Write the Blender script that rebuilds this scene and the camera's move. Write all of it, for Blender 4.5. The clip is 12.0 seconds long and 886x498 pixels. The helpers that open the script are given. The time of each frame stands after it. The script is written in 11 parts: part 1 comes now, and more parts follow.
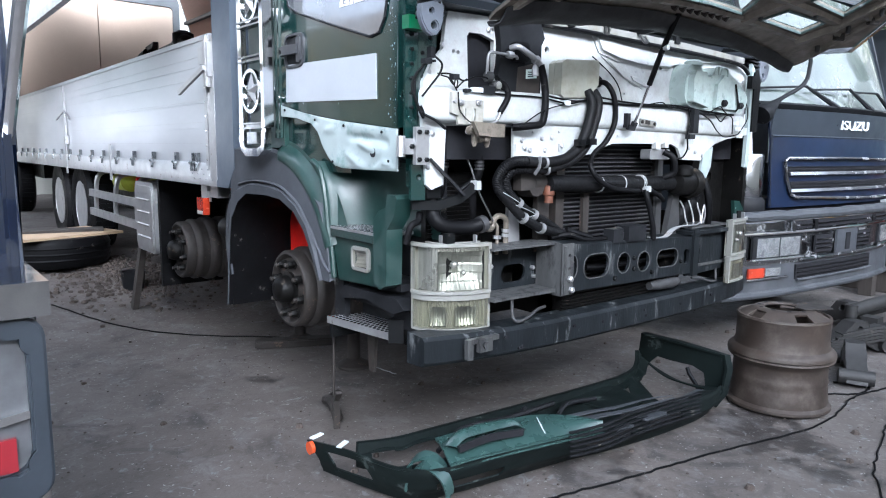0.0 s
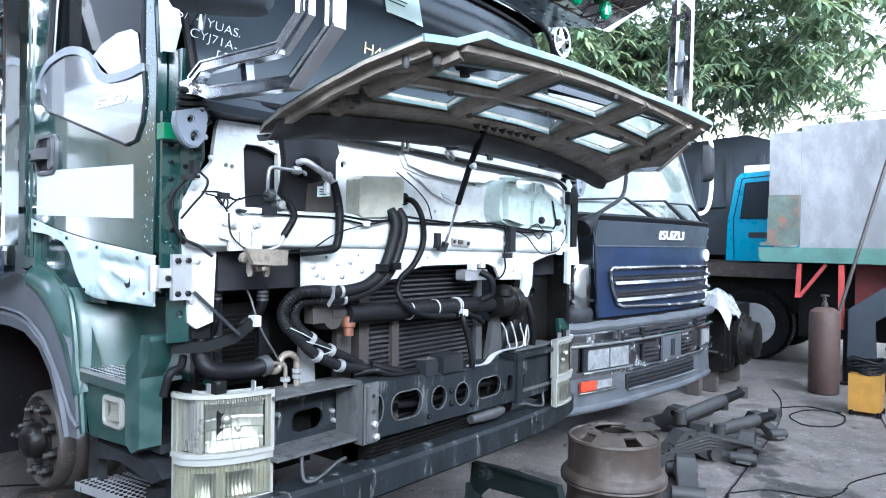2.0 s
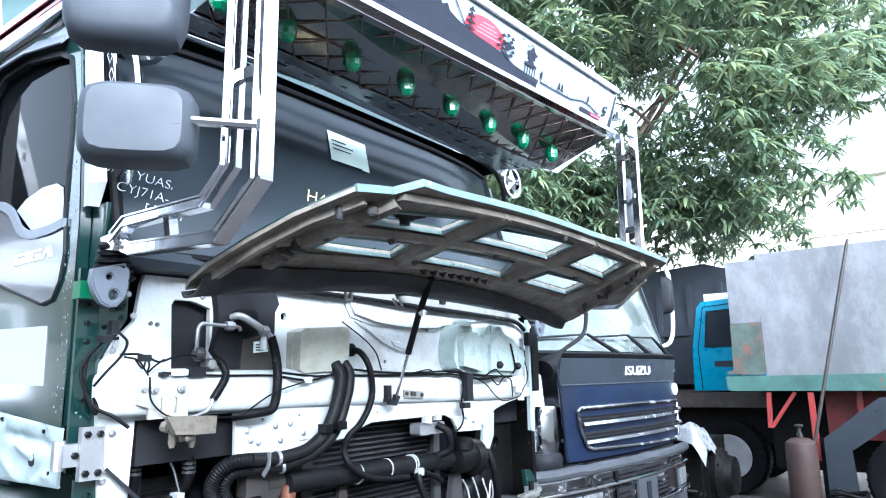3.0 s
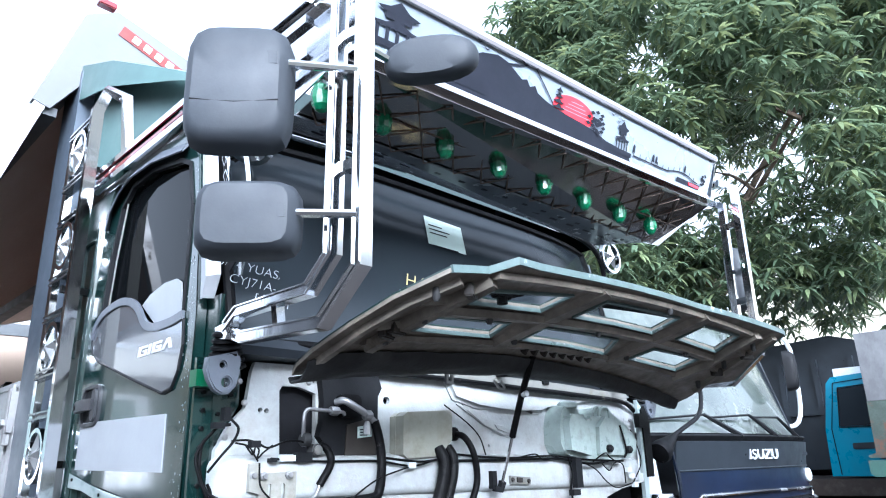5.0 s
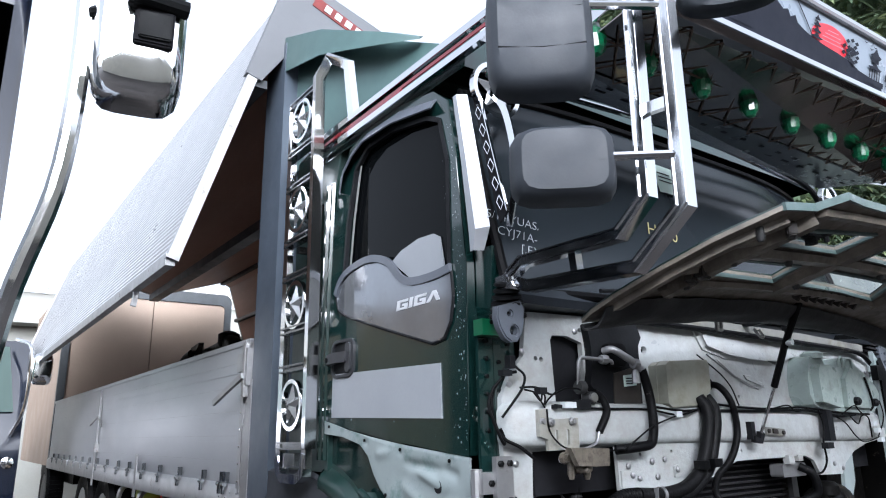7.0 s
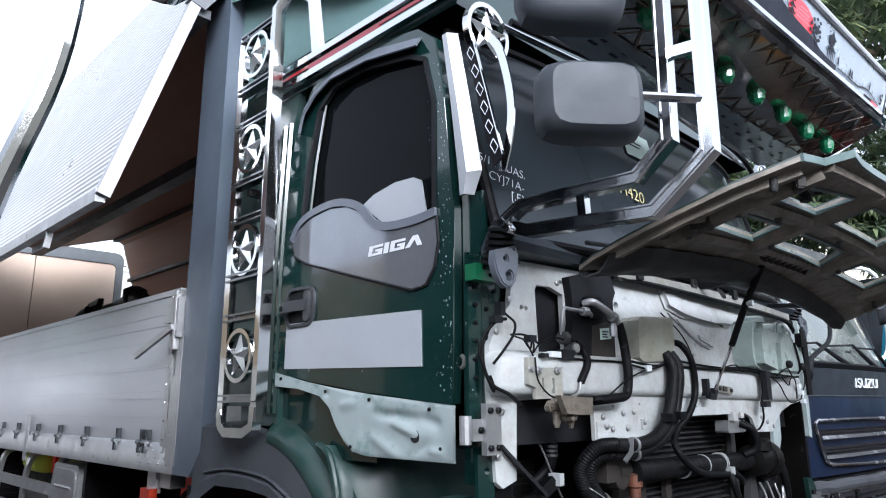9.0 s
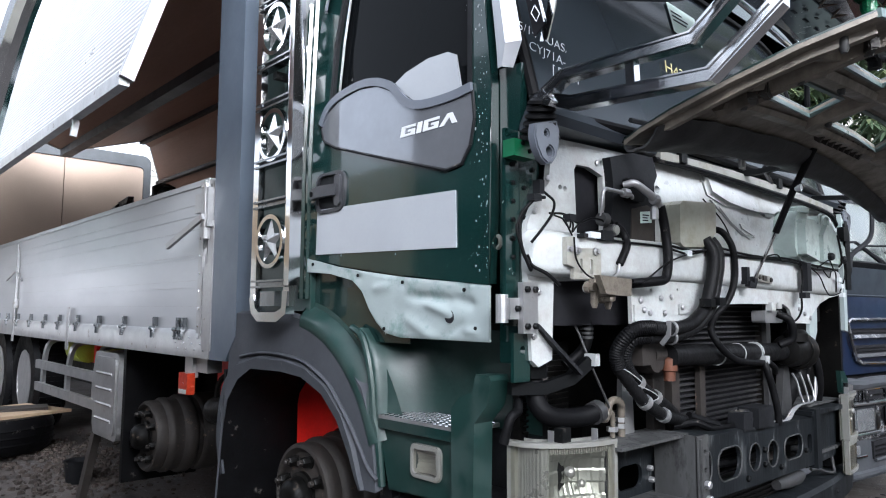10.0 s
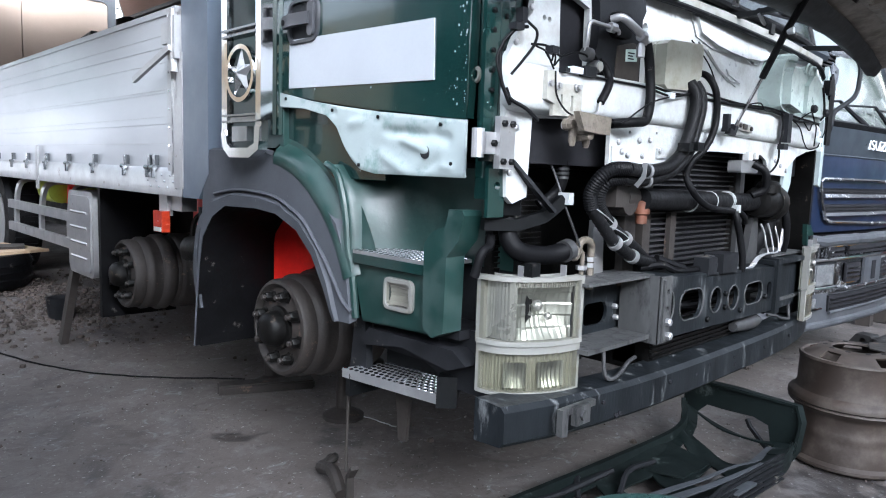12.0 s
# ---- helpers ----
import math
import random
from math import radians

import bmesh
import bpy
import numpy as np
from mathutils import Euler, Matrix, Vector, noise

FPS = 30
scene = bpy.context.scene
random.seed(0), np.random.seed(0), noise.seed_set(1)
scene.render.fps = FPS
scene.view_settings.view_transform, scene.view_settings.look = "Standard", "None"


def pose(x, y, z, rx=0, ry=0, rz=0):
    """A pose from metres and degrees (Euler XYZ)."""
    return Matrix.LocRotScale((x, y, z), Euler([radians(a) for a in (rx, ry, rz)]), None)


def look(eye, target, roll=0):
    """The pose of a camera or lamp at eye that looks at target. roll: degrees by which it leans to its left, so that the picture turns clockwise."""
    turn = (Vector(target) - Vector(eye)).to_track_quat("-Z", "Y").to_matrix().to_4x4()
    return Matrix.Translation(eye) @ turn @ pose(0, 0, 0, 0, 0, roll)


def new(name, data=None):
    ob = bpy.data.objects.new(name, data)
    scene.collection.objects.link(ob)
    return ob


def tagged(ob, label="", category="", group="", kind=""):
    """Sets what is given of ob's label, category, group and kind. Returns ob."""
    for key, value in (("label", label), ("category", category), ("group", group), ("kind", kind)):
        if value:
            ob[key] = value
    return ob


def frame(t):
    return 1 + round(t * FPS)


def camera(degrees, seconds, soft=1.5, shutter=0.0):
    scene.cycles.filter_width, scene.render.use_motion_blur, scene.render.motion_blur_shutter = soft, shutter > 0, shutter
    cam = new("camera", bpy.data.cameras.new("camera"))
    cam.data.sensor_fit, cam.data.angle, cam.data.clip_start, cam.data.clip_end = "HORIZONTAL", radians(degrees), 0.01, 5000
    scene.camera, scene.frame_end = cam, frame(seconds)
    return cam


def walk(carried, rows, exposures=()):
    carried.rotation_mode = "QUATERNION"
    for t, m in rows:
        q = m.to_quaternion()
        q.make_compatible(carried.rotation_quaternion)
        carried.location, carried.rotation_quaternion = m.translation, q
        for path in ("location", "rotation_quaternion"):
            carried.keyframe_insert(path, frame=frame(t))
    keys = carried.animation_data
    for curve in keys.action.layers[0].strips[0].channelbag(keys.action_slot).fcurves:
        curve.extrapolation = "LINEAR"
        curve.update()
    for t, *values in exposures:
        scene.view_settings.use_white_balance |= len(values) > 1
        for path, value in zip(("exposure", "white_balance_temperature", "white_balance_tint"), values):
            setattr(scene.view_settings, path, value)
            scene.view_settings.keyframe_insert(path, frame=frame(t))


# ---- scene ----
cam = camera(65.6, 12.0, soft=1.1)
PATH = [
    (0, (-1.614, -2.077, 1.499), (-0.366, -0.541, 1.213), 0.6),
    (0.5, (-1.481, -2.16, 1.524), (-0.116, -0.722, 1.261), 0.3),
    (1, (-1.356, -2.202, 1.534), (0.071, -0.825, 1.276), 0.7),
    (1.5, (-1.258, -2.112, 1.567), (0.193, -0.757, 1.326), 1.0),
    (2, (-1.15, -1.964, 1.631), (0.396, -0.696, 1.615), 0.8),
    (2.5, (-1.068, -1.91, 1.664), (0.542, -0.736, 1.838), -0.4),
    (3, (-0.996, -1.929, 1.697), (0.583, -0.759, 2.067), -1.3),
    (3.2, (-0.979, -1.952, 1.69), (0.564, -0.768, 2.155), -1.8),
    (4.8, (-0.923, -1.939, 1.692), (0.437, -0.603, 2.298), -1.9),
    (5, (-0.993, -1.935, 1.689), (0.357, -0.592, 2.297), -1.7),
    (5.5, (-1.238, -1.893, 1.669), (0.064, -0.497, 2.267), -1.9),
    (6, (-1.335, -1.83, 1.671), (-0.115, -0.337, 2.202), -2.0),
    (6.5, (-1.307, -1.738, 1.675), (-0.179, -0.165, 2.177), -1.6),
    (6.7, (-1.328, -1.674, 1.67), (-0.218, -0.087, 2.171), -1.2),
    (8.3, (-1.536, -1.34, 1.619), (-0.193, 0.015, 2.218), -0.8),
    (8.5, (-1.541, -1.328, 1.608), (-0.183, 0.029, 2.168), -0.7),
    (9, (-1.537, -1.301, 1.583), (-0.163, 0.084, 2.024), -0.3),
    (9.5, (-1.524, -1.265, 1.548), (-0.163, 0.166, 1.861), -0.2),
    (10, (-1.506, -1.218, 1.5), (-0.154, 0.245, 1.682), 0.3),
    (10.5, (-1.487, -1.186, 1.469), (-0.147, 0.299, 1.488), 0.6),
    (11, (-1.489, -1.172, 1.448), (-0.147, 0.307, 1.334), 1.0),
    (11.5, (-1.484, -1.181, 1.427), (-0.131, 0.279, 1.233), 1.7),
    (12, (-1.477, -1.212, 1.428), (-0.081, 0.203, 1.203), 1.9),
]
walk(cam, [(t, look(eye, target, roll)) for t, eye, target, roll in PATH],
     exposures=[(0.0, 2.87, 5500, 10), (0.5, 3.17, 5500, 10), (1.0, 3.45, 5400, 9), (2.5, 3.33, 5200, 7), (3.2, 3.22, 5200, 7), (5.0, 2.67, 5300, 9), (5.5, 2.55, 5500, 10), (6.5, 1.93, 5700, 11), (8.5, 1.73, 5700, 11), (9.0, 2.02, 5700, 11), (10.0, 2.25, 5800, 11), (11.0, 2.6, 5700, 10), (12.0, 2.87, 5600, 10)])

# ---- world and sun ----
world = bpy.data.worlds.new("world")
scene.world = world
world.use_nodes = True
wn = world.node_tree.nodes
wl = world.node_tree.links
sky = wn.new("ShaderNodeTexSky")
sky.sky_type = 'NISHITA'
sky.sun_disc = False
sky.sun_elevation = radians(23)
sky.sun_rotation = radians(207)
sky.air_density, sky.dust_density, sky.ozone_density = 1.0, 6.0, 1.0
soft_sky = wn.new("ShaderNodeHueSaturation")
soft_sky.inputs["Saturation"].default_value = 0.18
wl.new(sky.outputs[0], soft_sky.inputs["Color"])
wl.new(soft_sky.outputs[0], wn["Background"].inputs["Color"])
wn["Background"].inputs["Strength"].default_value = 0.15

sun_lamp = bpy.data.lights.new("sun", 'SUN')
sun_lamp.energy = 0.38
sun_lamp.angle = radians(50)
sun_lamp.color = (1.0, 0.965, 0.92)
sun_ob = new("sun", sun_lamp)
sun_ob.matrix_basis = look((-4.0, -8.0, 3.8), (0, 0, 0))

# ---- mesh helpers ----


def world_of(ob):
    m = ob.matrix_basis.copy()
    if ob.parent:
        return world_of(ob.parent) @ ob.matrix_parent_inverse @ m
    return m


def finish(name, bm, material, parent=None, label="", angle=35, bevel=0.0):
    """Links a bmesh as one mesh object; under parent its place in the world is kept."""
    if bevel > 0:
        sharp = [e for e in bm.edges if len(e.link_faces) == 2 and e.calc_face_angle(0) > 0.6]
        if sharp:
            bmesh.ops.bevel(bm, geom=sharp, offset=bevel, segments=2, affect='EDGES', clamp_overlap=True)
    bmesh.ops.recalc_face_normals(bm, faces=bm.faces)
    me = bpy.data.meshes.new(name)
    bm.to_mesh(me)
    bm.free()
    for p in me.polygons:
        p.use_smooth = True
    me.set_sharp_from_angle(angle=radians(angle))
    for one in (material if isinstance(material, (list, tuple)) else [material]):
        me.materials.append(one)
    pieces = islands(me) if parent and name in EACH else [me]
    first = None
    for one in pieces:
        ob = new(name, one)
        first = first or ob
        if parent:
            ob.parent = parent
            ob.matrix_parent_inverse = world_of(parent).inverted()
        if label:
            ob["label"] = label
    return first


# Kinds of part of which each separate piece is an object of its own.
EACH = set("""step_bracket lip chalk_writing catch cooler_fin lamp_tab cable_coil chipped_edge bolt fin clip rung heater_hose mud_flap wheel_stud cable_tie fitting connector rib wiper rivet hose_clip hose_end
hole_rim plug doubler gutter taped_hose hose_stub pump_bracket motor_bracket edge_bracket lamp_shelf switch_cap pressure_switch intake_hose green_lamp fin glass_run frame_bracket air_tank guard_post landing_leg pump flute side_flute bezel wire_loom
stud tab_fold end_scoop foot support_stand strap corner_post chassis_rail axle grommet ladder_bracket cross_piece roof_strip print_bar lamp_rail
stringer panel_hinge shutter block seats hose_bracket visor_end profile_line label_bar block bolt_hole arm_part grille_bar
writing wiper_part dent side_plate inner_wing edge_frame slat housing_back ribbed_hose catch_wire seat loom_cable radiator_frame intercooler valve cab_body boss flutes seal eye bracket louvre backing_plate valance end_flange bumper_grey""".split())


def islands(me):
    """The separate pieces of a mesh, each as a mesh."""
    n = len(me.vertices)
    root = list(range(n))

    def find(i):
        while root[i] != i:
            root[i] = root[root[i]]
            i = root[i]
        return i

    for e in me.edges:
        a, b = (find(i) for i in e.vertices)
        if a != b:
            root[a] = b
    groups = {}
    for p in me.polygons:
        groups.setdefault(find(p.vertices[0]), []).append(tuple(p.vertices))
    if len(groups) < 2:
        return [me]
    out = []
    for faces in groups.values():
        used = sorted({i for f in faces for i in f})
        at = {i: k for k, i in enumerate(used)}
        piece = bpy.data.meshes.new(me.name)
        piece.from_pydata([me.vertices[i].co[:] for i in used], [], [[at[i] for i in f] for f in faces])
        for p in piece.polygons:
            p.use_smooth = True
        piece.set_sharp_from_angle(angle=radians(35))
        for m in me.materials:
            piece.materials.append(m)
        out.append(piece)
    bpy.data.meshes.remove(me)
    return out


def part(name, bm, material, parent, label="", angle=35, bevel=0.0):
    return finish(name, bm, material, parent, label, angle, bevel)


def thing(name, at, label, category, group="", kind=""):
    """An Empty at the base of a thing."""
    ob = new(name)
    ob.empty_display_size = 0.2
    ob.location = at
    return tagged(ob, label, category, group, kind)


def solid(name, bm, material, label, category, group="", kind="", angle=35, bevel=0.0):
    return tagged(finish(name, bm, material, None, "", angle, bevel), label, category, group, kind)


def B():
    return bmesh.new()


def box(bm, lo, hi, m=None):
    lo, hi = Vector(lo), Vector(hi)
    v = [bm.verts.new((x, y, z)) for x in (lo.x, hi.x) for y in (lo.y, hi.y) for z in (lo.z, hi.z)]
    for f in ((0, 1, 3, 2), (4, 6, 7, 5), (0, 4, 5, 1), (2, 3, 7, 6), (0, 2, 6, 4), (1, 5, 7, 3)):
        bm.faces.new([v[i] for i in f])
    if m is not None:
        bmesh.ops.transform(bm, matrix=m, verts=v)
    return bm


def lift(p, axis, d):
    """A point of the plane across an axis, at d along it."""
    if axis == 'x':
        return Vector((d, p[0], p[1]))
    if axis == 'y':
        return Vector((p[0], d, p[1]))
    return Vector((p[0], p[1], d))


def plate(bm, outer, axis, a, b, holes=()):
    """A polygon with holes, from a to b along an axis. Outlines are (y, z), (x, z) or (x, y)."""
    loops = [outer, *holes]
    ends = []
    for d in (a, b):
        edges, rings = [], []
        for loop in loops:
            vs = [bm.verts.new(lift(p, axis, d)) for p in loop]
            rings.append(vs)
            edges += [bm.edges.new((vs[i], vs[(i + 1) % len(vs)])) for i in range(len(vs))]
        if holes:
            bmesh.ops.triangle_fill(bm, use_beauty=True, use_dissolve=False, edges=edges)
        else:
            bm.faces.new(rings[0])
        ends.append(rings)
    for r0, r1 in zip(*ends):
        n = len(r0)
        for i in range(n):
            bm.faces.new((r0[i], r0[(i + 1) % n], r1[(i + 1) % n], r1[i]))
    return bm


def rounded(x0, z0, x1, z1, r, n=4):
    """The outline of a rectangle with round corners."""
    pts = []
    for cx, cz, a0 in ((x1 - r, z1 - r, 0), (x0 + r, z1 - r, 90), (x0 + r, z0 + r, 180), (x1 - r, z0 + r, 270)):
        for i in range(n + 1):
            a = radians(a0 + 90 * i / n)
            pts.append((cx + r * math.cos(a), cz + r * math.sin(a)))
    return pts


def ring(cx, cz, rx, rz=None, n=16):
    rz = rz or rx
    return [(cx + rx * math.cos(2 * math.pi * i / n), cz + rz * math.sin(2 * math.pi * i / n)) for i in range(n)]


def spline(pts, k=6):
    """A smooth line through points."""
    p = [Vector(q) for q in pts]
    p = [2 * p[0] - p[1]] + p + [2 * p[-1] - p[-2]]
    out = []
    for i in range(1, len(p) - 2):
        a, b, c, d = p[i - 1:i + 3]
        for j in range(k):
            t = j / k
            out.append(0.5 * ((2 * b) + (c - a) * t + (2 * a - 5 * b + 4 * c - d) * t * t + (3 * b - a - 3 * c + d) * t ** 3))
    out.append(p[-2])
    return out


def sweep(bm, pts, shape, caps=True, scale=None):
    """Sweeps a closed outline (u, v) along a line, with mitred corners."""
    pts = [Vector(p) for p in pts]
    rings, side = [], None
    for i, p in enumerate(pts):
        d0 = (pts[i] - pts[i - 1]).normalized() if i else None
        d1 = (pts[i + 1] - pts[i]).normalized() if i < len(pts) - 1 else None
        d = ((d0 or d1) + (d1 or d0)).normalized()
        if side is None:
            up = Vector((0, 0, 1)) if abs(d.z) < 0.9 else Vector((1, 0, 0))
            side = d.cross(up).normalized()
        side = (side - d * side.dot(d)).normalized()
        top = side.cross(d)
        s = scale(i / (len(pts) - 1)) if scale else 1.0
        rings.append([bm.verts.new(p + side * u * s + top * v * s) for u, v in shape])
    n = len(shape)
    for r0, r1 in zip(rings, rings[1:]):
        for i in range(n):
            bm.faces.new((r0[i], r0[(i + 1) % n], r1[(i + 1) % n], r1[i]))
    if caps:
        bm.faces.new(rings[0])
        bm.faces.new(rings[-1])
    return bm


def tube(bm, pts, r, n=12, smooth=0, scale=None):
    if smooth:
        pts = spline(pts, smooth)
    return sweep(bm, pts, ring(0, 0, r, n=n), scale=scale)


def bar(bm, pts, w, h):
    return sweep(bm, pts, [(-w / 2, -h / 2), (w / 2, -h / 2), (w / 2, h / 2), (-w / 2, h / 2)])


def lathe(bm, profile, origin, axis='z', n=24, closed=True, m=None):
    """Turns a profile of (radius, height) about an axis through origin."""
    o = Vector(origin)
    rings = []
    for r, h in profile:
        vs = []
        for i in range(n):
            a = 2 * math.pi * i / n
            u, w = r * math.cos(a), r * math.sin(a)
            p = {'x': (h, u, w), 'y': (u, h, w), 'z': (u, w, h)}[axis]
            p = Vector(p)
            if m is not None:
                p = m @ p
            vs.append(bm.verts.new(o + p))
        rings.append(vs)
    for r0, r1 in zip(rings, rings[1:]):
        for i in range(n):
            bm.faces.new((r0[i], r0[(i + 1) % n], r1[(i + 1) % n], r1[i]))
    if closed:
        for r in (rings[0], rings[-1]):
            bm.faces.new(r)
    return bm


def corrugated(r, length, pitch, depth):
    """The profile of a bellows or a corrugated pipe."""
    n = max(2, int(length / pitch))
    pro = []
    for i in range(n):
        h = length * i / n
        pro += [(r - depth, h), (r, h + 0.3 * length / n), (r, h + 0.7 * length / n), (r - depth, h + length / n)]
    return pro


def hose(bm, pts, r, ribs=0.0, n=14, k=8):
    """A rubber hose along a smooth line; ribs: the pitch of its rings."""
    line = spline(pts, k)
    if not ribs:
        return sweep(bm, line, ring(0, 0, r, n=n))
    long = [0.0]
    for a, b in zip(line, line[1:]):
        long.append(long[-1] + (b - a).length)
    count = int(long[-1] / ribs * 2)
    fine, j = [], 0
    for i in range(count + 1):
        s = long[-1] * i / count
        while j < len(line) - 2 and long[j + 1] < s:
            j += 1
        fine.append(line[j].lerp(line[j + 1], (s - long[j]) / max(1e-6, long[j + 1] - long[j])))
    even = [i % 2 for i in range(count + 1)]
    return sweep(bm, fine, ring(0, 0, r, n=n), scale=lambda f: 1.0 if even[min(count, int(round(f * count)))] else 0.9)


def grid_sheet(bm, fn, nu, nv):
    """A sheet from a function of u and v in 0..1."""
    vs = [[bm.verts.new(fn(i / nu, j / nv)) for j in range(nv + 1)] for i in range(nu + 1)]
    for i in range(nu):
        for j in range(nv):
            bm.faces.new((vs[i][j], vs[i + 1][j], vs[i + 1][j + 1], vs[i][j + 1]))
    return bm


def thicken(bm, t):
    bmesh.ops.recalc_face_normals(bm, faces=bm.faces)
    bmesh.ops.solidify(bm, geom=bm.faces[:] , thickness=t)
    return bm


def bolts(bm, places, axis, r=0.009, h=0.008):
    for p in places:
        lathe(bm, [(r, 0), (r, -h), (r * 0.7, -h * 1.3)], p, axis, 6)
    return bm


def text_bm(words, size, m, depth=0.002, italic=0.0, thin=0.0):
    """Letters as a mesh, from the built-in font."""
    cu = bpy.data.curves.new("letters", 'FONT')
    cu.body, cu.size, cu.extrude, cu.shear = words, size, depth, italic
    cu.offset = -thin
    cu.align_x, cu.align_y = 'CENTER', 'CENTER'
    ob = bpy.data.objects.new("letters", cu)
    me = ob.to_mesh()
    bm = B()
    bm.from_mesh(me)
    ob.to_mesh_clear()
    bpy.data.objects.remove(ob)
    bpy.data.curves.remove(cu)
    bmesh.ops.transform(bm, matrix=m, verts=bm.verts)
    return bm


# Text standing upright: on a face that looks to -y, and on one that looks to -x.
FACE_FRONT = Matrix.Rotation(radians(90), 4, 'X')
FACE_SIDE = Matrix.Rotation(radians(-90), 4, 'Z') @ FACE_FRONT

# ---- materials ----


def material(name, colour, rough=0.5, metal=0.0, vary=0.15, size=6.0, bump=0.05, grain=60.0, coat=0.0,
             wear=None, amount=0.0, wear_size=9.0, wear_rough=0.8, wear_metal=0.0, stretch=(1, 1, 1), ior=1.5, soft=0.04):
    """Paint, metal, stone or plastic: colour that varies at two scales, relief, and worn or dirty patches."""
    m = bpy.data.materials.new(name)
    m.use_nodes = True
    n, l = m.node_tree.nodes, m.node_tree.links
    p = n["Principled BSDF"]
    co = n.new("ShaderNodeTexCoord")
    mp = n.new("ShaderNodeMapping")
    mp.inputs["Scale"].default_value = stretch
    l.new(co.outputs["Object"], mp.inputs["Vector"])

    def noise_at(scale, detail=5, rough_=0.6):
        t = n.new("ShaderNodeTexNoise")
        t.inputs["Scale"].default_value, t.inputs["Detail"].default_value = scale, detail
        t.inputs["Roughness"].default_value = rough_
        l.new(mp.outputs[0], t.inputs["Vector"])
        return t.outputs["Fac"]

    def ranged(src, a, b, lo, hi):
        r = n.new("ShaderNodeMapRange")
        for k, v in zip(("From Min", "From Max", "To Min", "To Max"), (a, b, lo, hi)):
            r.inputs[k].default_value = v
        l.new(src, r.inputs["Value"])
        return r.outputs[0]

    def mixed(fac, a, b):
        x = n.new("ShaderNodeMix")
        x.data_type = 'RGBA'
        if isinstance(fac, float):
            x.inputs[0].default_value = fac
        else:
            l.new(fac, x.inputs[0])
        for s, v in ((x.inputs[6], a), (x.inputs[7], b)):
            if isinstance(v, tuple):
                s.default_value = (*v, 1)
            else:
                l.new(v, s)
        return x.outputs[2]

    coarse, fine = noise_at(size), noise_at(grain, 3)
    dark = tuple(c * (1 - vary) for c in colour)
    light = tuple(min(1, c * (1 + vary)) for c in colour)
    col = mixed(ranged(coarse, 0.3, 0.7, 0, 1), dark, light)
    col = mixed(ranged(fine, 0.35, 0.65, 0.0, 0.35), col, dark)
    rg = ranged(noise_at(size * 1.7, 4), 0.3, 0.7, max(0.02, rough - 0.08), min(1, rough + 0.1))
    mt = None
    if wear:
        mask = ranged(noise_at(wear_size, 8, 0.7), 0.64 - soft / 2 - amount * 0.4, 0.64 + soft / 2 - amount * 0.4, 0, 1)
        col = mixed(mask, col, wear)
        x = n.new("ShaderNodeMix")
        l.new(mask, x.inputs[0])
        l.new(rg, x.inputs[2])
        x.inputs[3].default_value = wear_rough
        rg = x.outputs[0]
        mt = ranged(mask, 0, 1, metal, wear_metal)
    l.new(col, p.inputs["Base Color"])
    l.new(rg, p.inputs["Roughness"])
    if mt:
        l.new(mt, p.inputs["Metallic"])
    else:
        p.inputs["Metallic"].default_value = metal
    p.inputs["IOR"].default_value = ior
    if coat:
        p.inputs["Coat Weight"].default_value = coat
        p.inputs["Coat Roughness"].default_value = 0.06
    if bump:
        bp = n.new("ShaderNodeBump")
        bp.inputs["Strength"].default_value = bump
        bp.inputs["Distance"].default_value = 0.01
        l.new(fine, bp.inputs["Height"])
        b2 = n.new("ShaderNodeBump")
        b2.inputs["Strength"].default_value = bump * 0.8
        b2.inputs["Distance"].default_value = 0.03
        l.new(coarse, b2.inputs["Height"])
        l.new(bp.outputs[0], b2.inputs["Normal"])
        l.new(b2.outputs[0], p.inputs["Normal"])
    return m


def glass(name, colour, rough=0.02, alpha_mix=0.0, ior=1.3):
    """A pane: partly clear, partly mirror."""
    m = bpy.data.materials.new(name)
    m.use_nodes = True
    n, l = m.node_tree.nodes, m.node_tree.links
    p = n["Principled BSDF"]
    p.inputs["Base Color"].default_value = (*colour, 1)
    p.inputs["Roughness"].default_value = rough
    p.inputs["Transmission Weight"].default_value = alpha_mix
    p.inputs["IOR"].default_value = ior
    return m


green_paint = material("green_paint", (0.0045, 0.0185, 0.0168), 0.16, 0.0, 0.2, 3.0, 0.012, 45, coat=0.65,
                       wear=(0.42, 0.46, 0.45), amount=-0.14, wear_size=30, wear_rough=0.6)
green_worn = material("green_worn", (0.0045, 0.02, 0.017), 0.3, 0.0, 0.3, 4.0, 0.03, 45, coat=0.3,
                      wear=(0.33, 0.42, 0.4), amount=0.02, wear_size=14, wear_rough=0.6)
green_dusty = material("green_dusty", (0.005, 0.0215, 0.0185), 0.42, 0.0, 0.25, 4.0, 0.04, 45, wear=(0.03, 0.05, 0.046), amount=0.05, wear_size=5, soft=0.3)
green_faded = material("green_faded", (0.055, 0.098, 0.095), 0.4, 0.0, 0.2, 2.5, 0.02, 40)
shield_grey = material("shield_grey", (0.09, 0.1, 0.12), 0.35, 0.0, 0.12, 6.0, 0.02, 80, coat=0.2)
patch_grey = material("patch_grey", (0.27, 0.285, 0.305), 0.45, 0.0, 0.06, 3.0, 0.02, 90)
letter_white = material("letter_white", (0.5, 0.51, 0.53), 0.4, 0.0, 0.05, 6.0, 0.0, 60)
